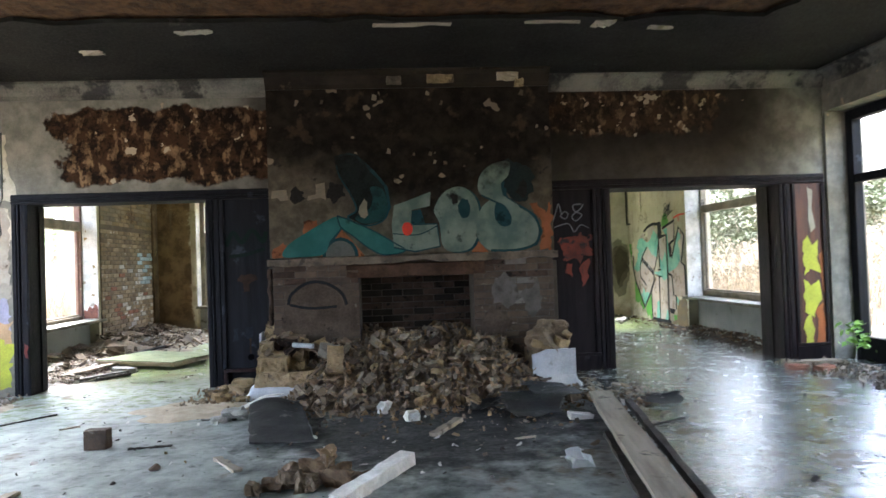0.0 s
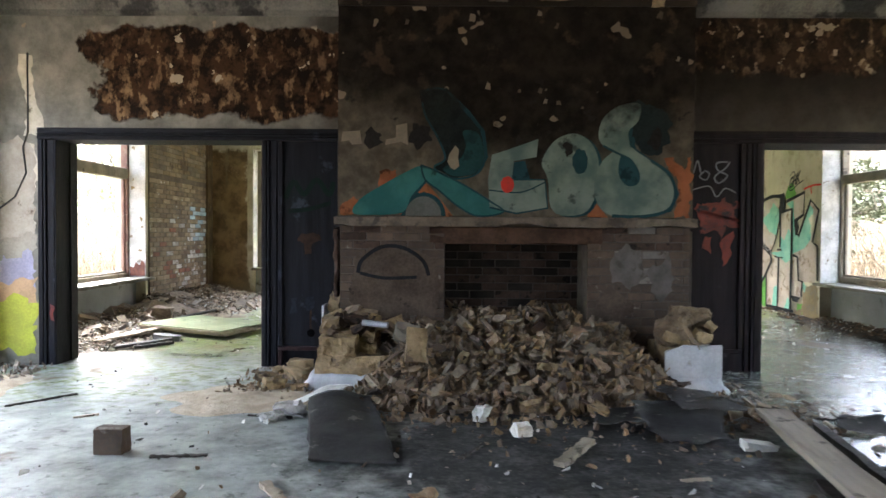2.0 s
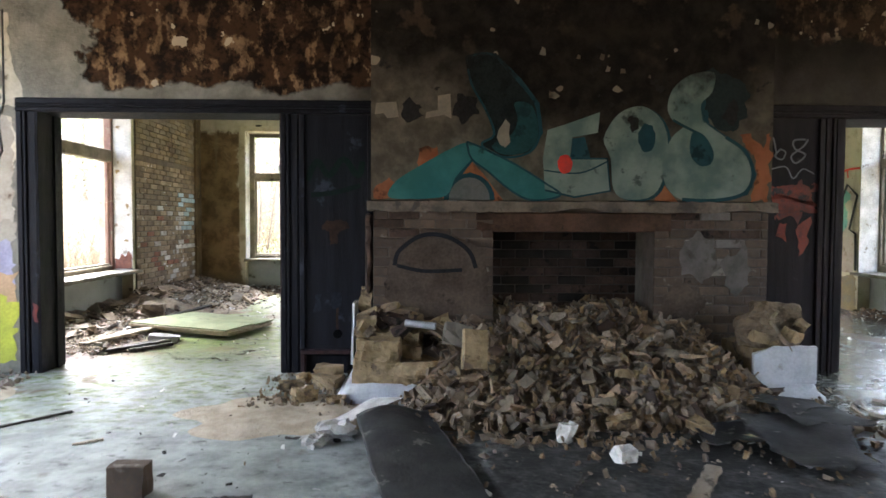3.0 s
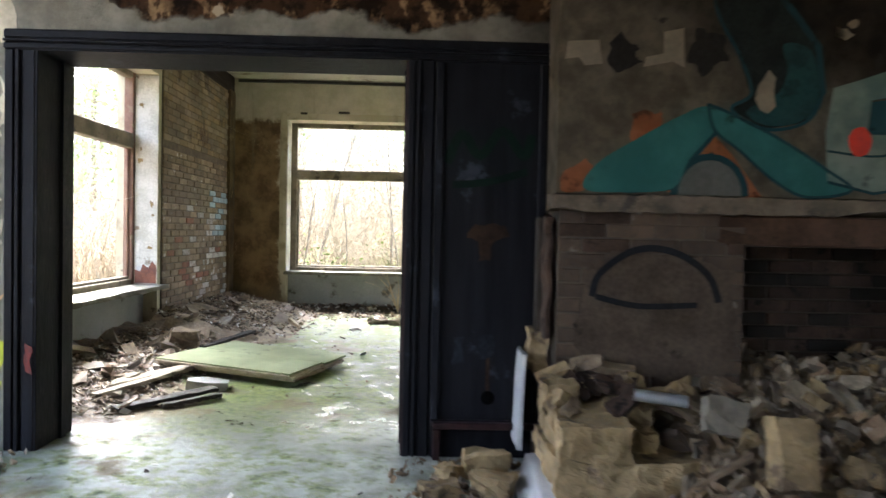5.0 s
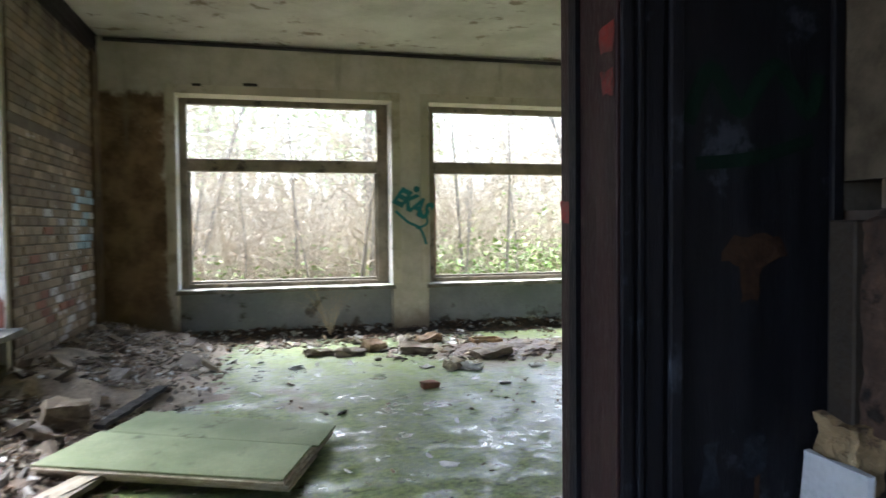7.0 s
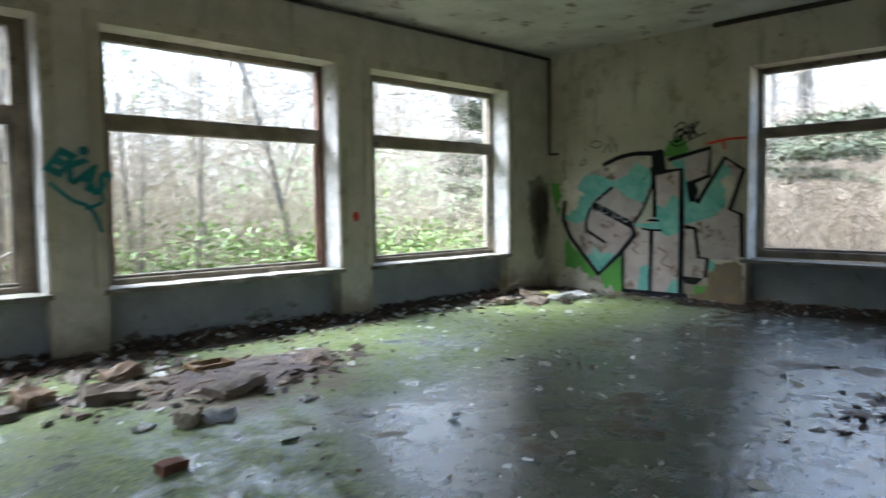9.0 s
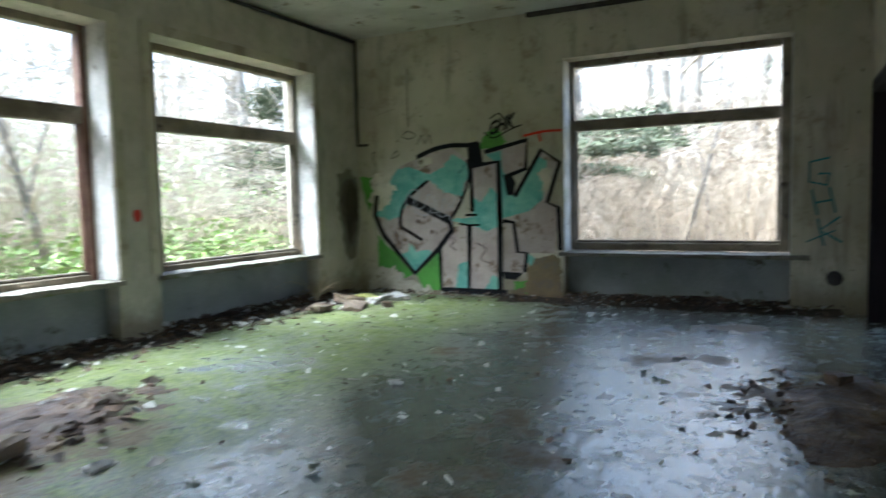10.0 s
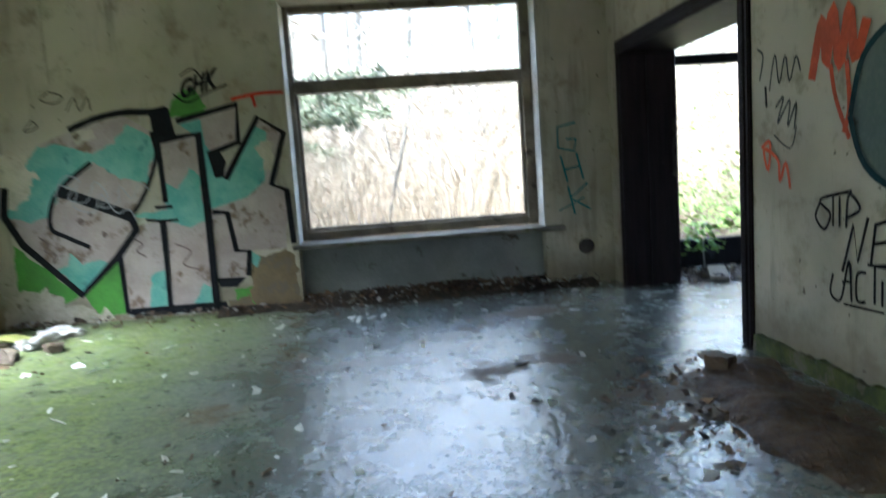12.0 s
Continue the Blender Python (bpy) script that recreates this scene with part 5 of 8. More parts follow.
stuff("panel_debris", bits(360, strewn(-1.85, -1.1, 7.2, 8.5, 0.015), (0.010, 0.06), random.Random(28), 0.5), RUBBLE_BITS, "brick crumbs on spilled sand", "rubble")
for x, y, a, k in ((-2.53, 6.77, 30, 0.16), (-3.1, 7.2, 50, 0.5), (-1.25, 6.8, -12, 0.34), (1.31, 5.66, 5, 0.16), (4.22, 6.66, -60, 0.22), (2.5, 5.9, 25, 0.42), (2.75, 6.85, -20, 0.3), (-2.9, 5.9, 8, 0.15), (-1.55, 5.95, 4, 0.32), (0.15, 6.1, 60, 0.3)):
    dx, dy = 0.5 * k * math.cos(radians(a)), 0.5 * k * math.sin(radians(a))
    plank_at("splinter", ((x - dx, y - dy, 0.0), (x + dx, y + dy, 0.004)), 0.022, 0.012, CHAR if k > 0.25 else PLANK, "thin wooden splinter lying on the floor", False, int(k * 100))
stuff("sill_rubble", bits(700, strewn(4.9, 5.7, 5.0, 8.5, 0.012), (0.02, 0.09), random.Random(23), 0.5), SHARDS, "brown rubble under the garden window", "debris")
stuff("wall_rubble", bits(420, strewn(-4.40, -3.75, 6.6, 8.55, 0.012), (0.02, 0.08), random.Random(24), 0.5), SHARDS, "pale rubble along the hall wall", "debris")
for nm, cx, cy, rx, ry, h in (("sand_spill", -1.55, 7.3, 0.75, 0.55, 0.05), ("sand_spill", -4.0, 7.4, 0.6, 0.9, 0.05)):
    bm = bmesh.new()
    bmesh.ops.create_grid(bm, x_segments=30, y_segments=30, size=0.5, matrix=Matrix.LocRotScale((cx, cy, 0), None, (2 * rx, 2 * ry, 1)))
    for v in bm.verts:
        d = math.hypot((v.co.x - cx) / rx, (v.co.y - cy) / ry) + 0.35 * noise.noise(v.co * 3)
        v.co.z = h * max(-0.25, 1 - d * 1.15) + 0.012 * noise.noise(v.co * 11) * max(0, 1 - d)
    tagged(part(nm, bm, SAND, smooth=True), "spilled yellowish sand and lime on the floor", "sand", kind="stuff")

# ---- paint on the chimney breast ----
DIM_BARE = paint("sooted_bare_plaster", (0.10, 0.073, 0.046))
SOFT_BARE = paint("smoked_bare_plaster", (0.22, 0.18, 0.125))
cb = Board((0, BRY, 0), (1, 0, 0), (0, -1, 0))
piece = thing("chimney_graffiti", "faded teal and grey sprayed letters on the chimney breast", "graffiti", at=(0.5, BRY, 1.46))


def dab(board, owner, name, mat, draw, label=""):
    """Draws paint on a wall; every patch or stroke becomes a part of its own."""
    bm = bmesh.new()
    draw(bm)
    bm.verts.index_update()
    left = set(bm.verts)
    while left:
        island, queue = [], [next(iter(sorted(left, key=lambda v: v.index)))]
        left.discard(queue[0])
        while queue:
            v = queue.pop()
            island.append(v)
            for e in v.link_edges:
                w = e.other_vert(v)
                if w in left:
                    left.discard(w)
                    queue.append(w)
        one = bmesh.new()
        new_of = {v: one.verts.new(v.co) for v in island}
        for f in {f for v in island for f in v.link_faces}:
            one.faces.new([new_of[v] for v in f.verts])
        ob = part(name, one, mat)
        ob.parent = owner
        ob.matrix_parent_inverse = owner.matrix_basis.inverted()
        tagged(ob, label)
    bm.free()


LA = [(-0.891, 1.476), (-0.829, 1.603), (-0.628, 1.733), (-0.413, 1.853), (-0.269, 1.908), (-0.221, 1.801), (-0.355, 1.636), (-0.432, 1.489), (-0.676, 1.463)]
RA = [(-0.269, 1.918), (-0.126, 1.863), (0.137, 1.732), (0.353, 1.599), (0.487, 1.496), (0.257, 1.456), (0.08, 1.538), (-0.102, 1.687), (-0.231, 1.786)]
UP = [(-0.279, 2.587), (-0.068, 2.607), (0.137, 2.402), (0.281, 2.218), (0.314, 1.98), (0.233, 1.837), (0.027, 1.798), (-0.15, 1.895), (-0.049, 1.977), (-0.116, 2.165), (-0.231, 2.37)]
LOW = [(0.114, 2.233), (0.257, 2.202), (0.305, 1.98), (0.219, 1.846), (0.037, 1.818), (-0.068, 1.889), (0.09, 1.983), (0.137, 2.101)]
CE = [(0.377, 2.017), (0.52, 2.062), (0.798, 2.162), (0.783, 1.998), (0.578, 1.959), (0.559, 1.791), (0.86, 1.791), (0.889, 1.534), (0.602, 1.482), (0.362, 1.537), (0.343, 1.79)]
OH = [(0.898, 2.09), (0.999, 2.181), (1.142, 2.212), (1.276, 2.132), (1.348, 1.968), (1.338, 1.71), (1.243, 1.504), (1.032, 1.465), (0.917, 1.545), (0.889, 1.793), (0.831, 1.943)]
ES = [(1.343, 2.207), (1.386, 2.353), (1.525, 2.465), (1.716, 2.484), (1.702, 2.33), (1.616, 2.23), (1.654, 2.089), (1.817, 1.972), (1.98, 1.856), (2.047, 1.682), (1.98, 1.521), (1.74, 1.461), (1.472, 1.467), (1.338, 1.585), (1.31, 1.785), (1.386, 1.97), (1.482, 2.061), (1.386, 2.104)]
ESD = [(1.549, 2.466), (1.764, 2.506), (1.922, 2.446), (1.989, 2.297), (1.98, 2.143), (1.884, 2.023), (1.74, 2.036), (1.654, 2.137), (1.654, 2.28)]
dome = (-0.245, 1.455)


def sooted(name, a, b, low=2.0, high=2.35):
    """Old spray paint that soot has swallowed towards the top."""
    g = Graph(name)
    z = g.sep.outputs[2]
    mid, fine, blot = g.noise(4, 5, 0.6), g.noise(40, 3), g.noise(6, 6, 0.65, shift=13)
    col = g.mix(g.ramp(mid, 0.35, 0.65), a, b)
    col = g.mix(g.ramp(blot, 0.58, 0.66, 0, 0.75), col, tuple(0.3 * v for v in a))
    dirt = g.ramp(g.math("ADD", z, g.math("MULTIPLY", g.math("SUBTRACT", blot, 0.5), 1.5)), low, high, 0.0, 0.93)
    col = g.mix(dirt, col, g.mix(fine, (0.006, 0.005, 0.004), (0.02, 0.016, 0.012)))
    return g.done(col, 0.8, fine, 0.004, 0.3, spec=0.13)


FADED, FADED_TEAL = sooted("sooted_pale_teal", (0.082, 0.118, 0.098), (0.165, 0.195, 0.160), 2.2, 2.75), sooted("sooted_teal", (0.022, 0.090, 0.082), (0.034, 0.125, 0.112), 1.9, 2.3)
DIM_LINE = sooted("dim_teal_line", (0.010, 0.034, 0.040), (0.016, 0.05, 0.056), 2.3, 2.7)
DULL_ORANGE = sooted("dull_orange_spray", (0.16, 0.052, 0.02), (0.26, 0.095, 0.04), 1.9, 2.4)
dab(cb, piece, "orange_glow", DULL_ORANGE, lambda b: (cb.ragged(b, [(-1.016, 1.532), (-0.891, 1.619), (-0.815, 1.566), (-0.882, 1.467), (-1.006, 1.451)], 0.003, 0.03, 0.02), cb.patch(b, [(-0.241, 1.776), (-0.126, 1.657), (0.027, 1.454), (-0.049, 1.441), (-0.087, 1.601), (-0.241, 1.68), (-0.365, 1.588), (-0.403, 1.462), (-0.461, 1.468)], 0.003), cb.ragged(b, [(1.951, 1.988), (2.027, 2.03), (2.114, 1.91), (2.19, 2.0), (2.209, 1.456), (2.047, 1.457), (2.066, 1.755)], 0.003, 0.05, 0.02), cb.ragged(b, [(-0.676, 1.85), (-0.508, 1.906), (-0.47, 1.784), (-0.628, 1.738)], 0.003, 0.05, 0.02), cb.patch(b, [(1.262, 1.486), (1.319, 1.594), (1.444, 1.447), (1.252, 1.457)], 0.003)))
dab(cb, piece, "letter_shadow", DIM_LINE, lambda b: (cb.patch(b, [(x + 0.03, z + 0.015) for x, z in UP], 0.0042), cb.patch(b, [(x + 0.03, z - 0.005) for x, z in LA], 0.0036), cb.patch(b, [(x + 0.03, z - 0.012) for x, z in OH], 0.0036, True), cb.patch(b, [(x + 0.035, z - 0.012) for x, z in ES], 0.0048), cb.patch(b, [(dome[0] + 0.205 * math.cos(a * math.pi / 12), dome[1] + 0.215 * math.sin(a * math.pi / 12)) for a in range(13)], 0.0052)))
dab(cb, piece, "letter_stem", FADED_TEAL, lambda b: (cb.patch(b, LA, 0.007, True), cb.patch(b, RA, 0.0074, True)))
dab(cb, piece, "letter_arm", paint("soot_dark_teal_spray", (0.011, 0.015, 0.013), 1.0), lambda b: cb.patch(b, UP, 0.006))
dab(cb, piece, "letter_arm_low", paint("sooted_teal_spray", (0.012, 0.048, 0.046), 1.0), lambda b: cb.patch(b, LOW, 0.0068, True))
dab(cb, piece, "letter_dome", GREY_SPRAY, lambda b: cb.patch(b, [(dome[0] + 0.165 * math.cos(a * math.pi / 12), dome[1] + 0.18 * math.sin(a * math.pi / 12)) for a in range(13)], 0.010))
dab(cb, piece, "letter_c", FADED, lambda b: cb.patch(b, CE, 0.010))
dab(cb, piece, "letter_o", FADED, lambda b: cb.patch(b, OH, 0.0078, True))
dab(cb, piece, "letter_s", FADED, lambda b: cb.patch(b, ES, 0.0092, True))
dab(cb, piece, "letter_s_shade", paint("soot_over_teal", (0.010, 0.017, 0.016), 0.6), lambda b: cb.ragged(b, ESD, 0.0064, 0.04, 0.02))
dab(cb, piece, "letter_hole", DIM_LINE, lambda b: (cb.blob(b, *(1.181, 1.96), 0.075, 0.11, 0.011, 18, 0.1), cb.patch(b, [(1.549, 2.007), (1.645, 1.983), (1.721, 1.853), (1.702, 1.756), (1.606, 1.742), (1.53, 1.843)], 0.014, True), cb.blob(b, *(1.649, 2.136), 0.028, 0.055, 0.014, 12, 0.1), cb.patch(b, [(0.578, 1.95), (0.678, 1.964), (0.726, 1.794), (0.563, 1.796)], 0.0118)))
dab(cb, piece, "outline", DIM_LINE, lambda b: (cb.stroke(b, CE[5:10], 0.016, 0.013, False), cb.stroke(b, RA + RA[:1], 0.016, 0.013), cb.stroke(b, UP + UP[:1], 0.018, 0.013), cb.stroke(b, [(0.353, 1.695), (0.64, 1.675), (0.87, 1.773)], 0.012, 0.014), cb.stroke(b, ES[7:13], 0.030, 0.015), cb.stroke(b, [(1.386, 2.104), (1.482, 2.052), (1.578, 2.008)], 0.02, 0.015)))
dab(cb, piece, "red_spot", RED, lambda b: cb.blob(b, 0.52, 1.745, 0.06, 0.075, 0.016, 20, 0.05))
dab(cb, piece, "bare_plaster_chip", SOFT_BARE, lambda b: (cb.patch(b, [(-1.0, 2.13), (-0.99, 2.22), (-0.83, 2.23), (-0.81, 2.11), (-0.9, 2.10), (-0.93, 2.14)], 0.004), cb.patch(b, [(-0.60, 2.10), (-0.45, 2.13), (-0.39, 2.10), (-0.40, 2.30), (-0.50, 2.28), (-0.50, 2.17), (-0.59, 2.15)], 0.004), cb.blob(b, 0.43, 2.29, 0.04, 0.03, 0.004, 9, 0.3), cb.blob(b, -0.16, 2.52, 0.05, 0.04, 0.004, 9, 0.3), cb.blob(b, 0.03, 1.99, 0.05, 0.09, 0.012, 9, 0.3)), "pale bare plaster")
for n, (x, z, k) in enumerate(((0.34, 2.64, 0.035), (0.62, 2.60, 0.022), (0.80, 2.60, 0.03), (0.86, 2.50, 0.028), (0.98, 2.49, 0.035), (1.2, 2.45, 0.018), (0.8, 3.30, 0.035), (1.70, 3.40, 0.08), (1.88, 3.28, 0.04), (0.2, 3.26, 0.045), (0.95, 3.18, 0.03), (-0.4, 3.22, 0.03), (2.05, 2.9, 0.025), (0.4, 2.3, 0.03))):
    dab(cb, piece, "pale_flake", DIM_BARE if n % 3 else SOFT_BARE, lambda b: cb.ragged(b, [(x - 0.7 * k, z - 0.6 * k), (x + 0.6 * k, z - 0.9 * k), (x + 0.8 * k, z + 0.5 * k), (x - 0.2 * k, z + 0.9 * k)], 0.004, 0.7 * k, 0.012), "pale bare plaster")
dab(cb, piece, "soot_blot", paint("soot_blot", (0.014, 0.012, 0.010), 0.2), lambda b: [cb.ragged(b, [(x - u, z - 0.3 * v), (x - 0.2 * u, z - v), (x + 0.9 * u, z - 0.5 * v), (x + 0.8 * u, z + 0.6 * v), (x, z + v), (x - 0.8 * u, z + 0.6 * v)], 0.018, 0.045, 0.02) for x, z, u, v in ((-0.70, 2.15, 0.08, 0.10), (-0.28, 2.18, 0.10, 0.13), (1.07, 2.08, 0.05, 0.09), (1.87, 2.18, 0.07, 0.11))])
dab(cb, piece, "arch_drawing", BLACK, lambda b: (cb.stroke(b, [(-0.84, 0.93), (-0.80, 1.05), (-0.62, 1.17), (-0.42, 1.16), (-0.25, 1.05), (-0.19, 0.91)], 0.035, 0.030), cb.stroke(b, [(-0.82, 0.93), (-0.6, 0.885), (-0.3, 0.895)], 0.03, 0.030)), "black sprayed arch")

SMOKY = plain("smoky_lime_render", (0.040, 0.028, 0.020), (0.098, 0.074, 0.055), 3.0, c=(0.022, 0.017, 0.013), c_from=0.57, c_scale=4, vary=0.1, spec=0.13)
ASH = plain("ash_grey_render", (0.048, 0.041, 0.035), (0.105, 0.095, 0.084), 5.0, c=(0.045, 0.034, 0.026), c_from=0.55, c_scale=6, vary=0.15)
dab(cb, breast, "render_coat", SMOKY, lambda b: (cb.ragged(b, [(-0.90, 0.50), (-0.92, 0.80), (-0.84, 1.10), (-0.55, 1.19), (-0.30, 1.12), (-0.12, 1.05), (-0.09, 0.78), (-0.10, 0.52)], 0.006, 0.05), cb.ragged(b, [(1.32, 0.50), (1.34, 0.72), (1.52, 0.84), (1.66, 0.66), (1.60, 0.48)], 0.006, 0.05)), "smoke-brown lime render over brick")
dab(cb, breast, "ash_coat", ASH, lambda b: (cb.ragged(b, [(1.50, 0.86), (1.44, 1.04), (1.58, 1.20), (1.74, 1.16), (1.78, 0.92), (1.66, 0.80)], 0.007, 0.06, 0.025), cb.ragged(b, [(1.82, 0.80), (1.84, 1.02), (2.0, 1.08), (2.08, 0.86), (1.96, 0.70)], 0.007, 0.06, 0.025)), "ash-grey smear on brick")

# paint on the hall's panels and wall edge
hw = Board((0, MID0 - 0.024, 0), (1, 0, 0), (0, -1, 0))
pt = thing("panel_graffiti", "white scrawl and orange spray on a dark panel", "graffiti", at=(2.5, 8.57, 1.0))
dab(hw, pt, "white_scrawl", paint("dim_white_spray", (0.17, 0.17, 0.18), 0.8), lambda b: (hw.stroke(b, [(2.26, 1.78), (2.31, 1.92), (2.34, 2.0), (2.37, 1.88)], 0.014, 0.03), hw.stroke(b, [(2.40, 1.90), (2.36, 1.85), (2.42, 1.82), (2.45, 1.88), (2.40, 1.91)], 0.014, 0.03), hw.stroke(b, [(2.62, 1.99), (2.52, 1.98), (2.53, 1.91), (2.62, 1.86), (2.54, 1.79), (2.50, 1.85), (2.60, 1.93), (2.64, 1.99)], 0.016, 0.03), hw.stroke(b, [(2.28, 1.72), (2.45, 1.76), (2.52, 1.66), (2.60, 1.74), (2.70, 1.70)], 0.012, 0.03)))
dab(hw, pt, "orange_patch", plain("burnt_orange_spray", (0.055, 0.010, 0.006), (0.17, 0.028, 0.012), 5.0, (0.6, 0.8), c=(0.016, 0.010, 0.010), c_from=0.545, c_scale=9, vary=0), lambda b: (hw.ragged(b, [(2.34, 1.50), (2.46, 1.60), (2.66, 1.57), (2.73, 1.66), (2.71, 1.36), (2.60, 1.28), (2.44, 1.33)], 0.003, 0.10, 0.02), hw.ragged(b, [(2.58, 1.28), (2.68, 1.30), (2.66, 1.06), (2.57, 1.02)], 0.003, 0.05), hw.ragged(b, [(2.42, 1.28), (2.50, 1.26), (2.48, 1.12), (2.41, 1.16)], 0.003, 0.04)))
dp = thing("panel_scrawl", "faint green scrawl and scuffs on a dark panel", "graffiti", at=(-1.35, 8.57, 1.2))
dab(hw, dp, "green_scrawl", plain("dim_green_spray", (0.0035, 0.009, 0.0065), (0.006, 0.017, 0.011), 4.0, (0.6, 0.85), spec=0.08, vary=0), lambda b: (hw.stroke(b, [(-1.58, 1.62), (-1.5, 1.78), (-1.4, 1.66), (-1.28, 1.80), (-1.16, 1.66), (-1.12, 1.78)], 0.05, 0.003), hw.stroke(b, [(-1.55, 1.50), (-1.35, 1.52), (-1.14, 1.58)], 0.04, 0.003)))
dab(hw, dp, "bare_scuff", plain("brown_scuff", (0.014, 0.008, 0.006), (0.042, 0.024, 0.015), 5.0, (0.6, 0.85), spec=0.08, vary=0), lambda b: (hw.ragged(b, [(-1.46, 1.20), (-1.42, 1.28), (-1.25, 1.28), (-1.22, 1.22), (-1.32, 1.20), (-1.33, 1.08), (-1.39, 1.09), (-1.39, 1.19)], 0.003, 0.03, 0.02), hw.stroke(b, [(-1.33, 0.60), (-1.335, 0.42), (-1.33, 0.37)], 0.02, 0.003)))
dab(hw, dp, "grey_scuff", plain("grey_scuff", (0.007, 0.008, 0.011), (0.025, 0.029, 0.037), 5.0, (0.6, 0.85), spec=0.08, vary=0), lambda b: (hw.ragged(b, [(-1.38, 0.56), (-1.30, 0.57), (-1.31, 0.68), (-1.37, 0.67)], 0.004, 0.03, 0.015), hw.ragged(b, [(-1.53, 0.52), (-1.47, 0.53), (-1.48, 0.68), (-1.52, 0.66)], 0.003, 0.03, 0.015)))
py = thing("yellow_graffiti", "yellow-green and orange paint on the burnt panel", "graffiti", at=(5.45, 8.57, 1.0))
dab(hw, py, "yellow_patch", YELLOW, lambda b: (hw.ragged(b, [(5.37, 1.46), (5.44, 1.54), (5.50, 1.42), (5.57, 1.46), (5.55, 1.22), (5.60, 1.06), (5.47, 1.10), (5.40, 1.02)], 0.003, 0.03), hw.ragged(b, [(5.37, 0.96), (5.46, 0.90), (5.56, 0.97), (5.59, 0.74), (5.52, 0.64), (5.48, 0.50), (5.38, 0.58)], 0.003, 0.03), hw.ragged(b, [(5.36, 0.50), (5.43, 0.56), (5.48, 0.36), (5.46, 0.08), (5.37, 0.08)], 0.003, 0.03)))
dab(hw, py, "orange_patch", paint("rusty_orange_stain", (0.34, 0.11, 0.035)), lambda b: (hw.ragged(b, [(5.52, 0.60), (5.60, 0.70), (5.63, 0.3), (5.60, 0.10), (5.49, 0.10), (5.53, 0.34)], 0.003, 0.03), hw.ragged(b, [(5.58, 1.30), (5.64, 1.34), (5.63, 0.8), (5.60, 0.86)], 0.003, 0.02)))
dab(hw, py, "pale_strip", BARE, lambda b: hw.patch(b, [(5.46, 2.12), (5.53, 2.08), (5.51, 1.85), (5.55, 1.62), (5.49, 1.56), (5.46, 1.72), (5.47, 1.95)], 0.003))
hp = Board((0, MID0 - 0.001, 0), (1, 0, 0), (0, -1, 0))
pw = thing("wall_graffiti", "yellow, orange and lilac paint on flaking plaster", "graffiti", at=(-4.15, 8.6, 0.6))
CREAM_PEEL = plain("bright_peeled_plaster", (0.42, 0.375, 0.27), (0.62, 0.57, 0.45), 6.0, c=(0.16, 0.125, 0.08), c_from=0.58, c_scale=7, vary=0.1)
peel = thing("peeled_plaster", "cream patches of peeled plaster beside a hanging cable", "stain", at=(-4.15, 8.6, 2.0))
dab(hp, peel, "bare_patch", CREAM_PEEL, lambda b: (hp.ragged(b, [(-4.16, 2.98), (-4.02, 2.98), (-4.03, 2.75), (-4.0, 2.55), (-3.93, 2.36), (-3.90, 2.22), (-4.12, 2.20), (-4.08, 2.5), (-4.14, 2.8)], 0.003, 0.04), hp.ragged(b, [(-4.38, 2.10), (-4.0, 2.14), (-3.93, 1.9), (-4.02, 1.66), (-4.38, 1.62)], 0.003, 0.06), hp.ragged(b, [(-4.38, 1.52), (-4.12, 1.46), (-4.0, 1.36), (-4.38, 1.34)], 0.003, 0.04)))
dab(hp, pw, "yellow_patch", YELLOW, lambda b: hp.ragged(b, [(-4.40, 0.12), (-4.01, 0.12), (-4.0, 0.60), (-4.22, 0.66), (-4.40, 0.56)], 0.0062, 0.07))
dab(hp, pw, "orange_patch", PALE_ORANGE, lambda b: hp.ragged(b, [(-4.40, 0.52), (-4.0, 0.55), (-4.0, 0.83), (-4.40, 0.78)], 0.0055, 0.07))
dab(hp, pw, "lilac_patch", LILAC, lambda b: hp.ragged(b, [(-4.40, 0.74), (-4.12, 0.80), (-4.02, 0.76), (-4.05, 1.08), (-4.40, 1.0)], 0.0048, 0.08))
dab(hp, pw, "peach_patch", BARE, lambda b: hp.ragged(b, [(-4.40, 0.92), (-4.0, 0.98), (-4.0, 1.28), (-4.40, 1.22)], 0.0040, 0.06))
dab(hp, pw, "bare_plaster", plain("peeling_beige", (0.42, 0.36, 0.27), (0.6, 0.54, 0.44), 5, c=(0.16, 0.12, 0.08), c_from=0.6, c_scale=7), lambda b: hp.ragged(b, [(-4.40, 1.16), (-4.02, 1.18), (-4.0, 2.10), (-4.16, 2.2), (-4.38, 2.12)], 0.0034, 0.07))
jamb = thing("jamb_paint", "red spray spots on the door casing", "graffiti", at=(-3.87, 8.55, 0.5))
dab(hp, jamb, "red_spot", plain("dull_red_smear", (0.03, 0.005, 0.005), (0.16, 0.014, 0.008), 9.0, (0.5, 0.7), c=(0.012, 0.007, 0.008), c_from=0.56, c_scale=14, vary=0), lambda b: hp.ragged(b, [(-3.835, 0.44), (-3.805, 0.43), (-3.80, 0.58), (-3.83, 0.59)], 0.048, 0.03, 0.01))
jx = Board((-1.812, 0, 0), (0, 1, 0), (-1, 0, 0))

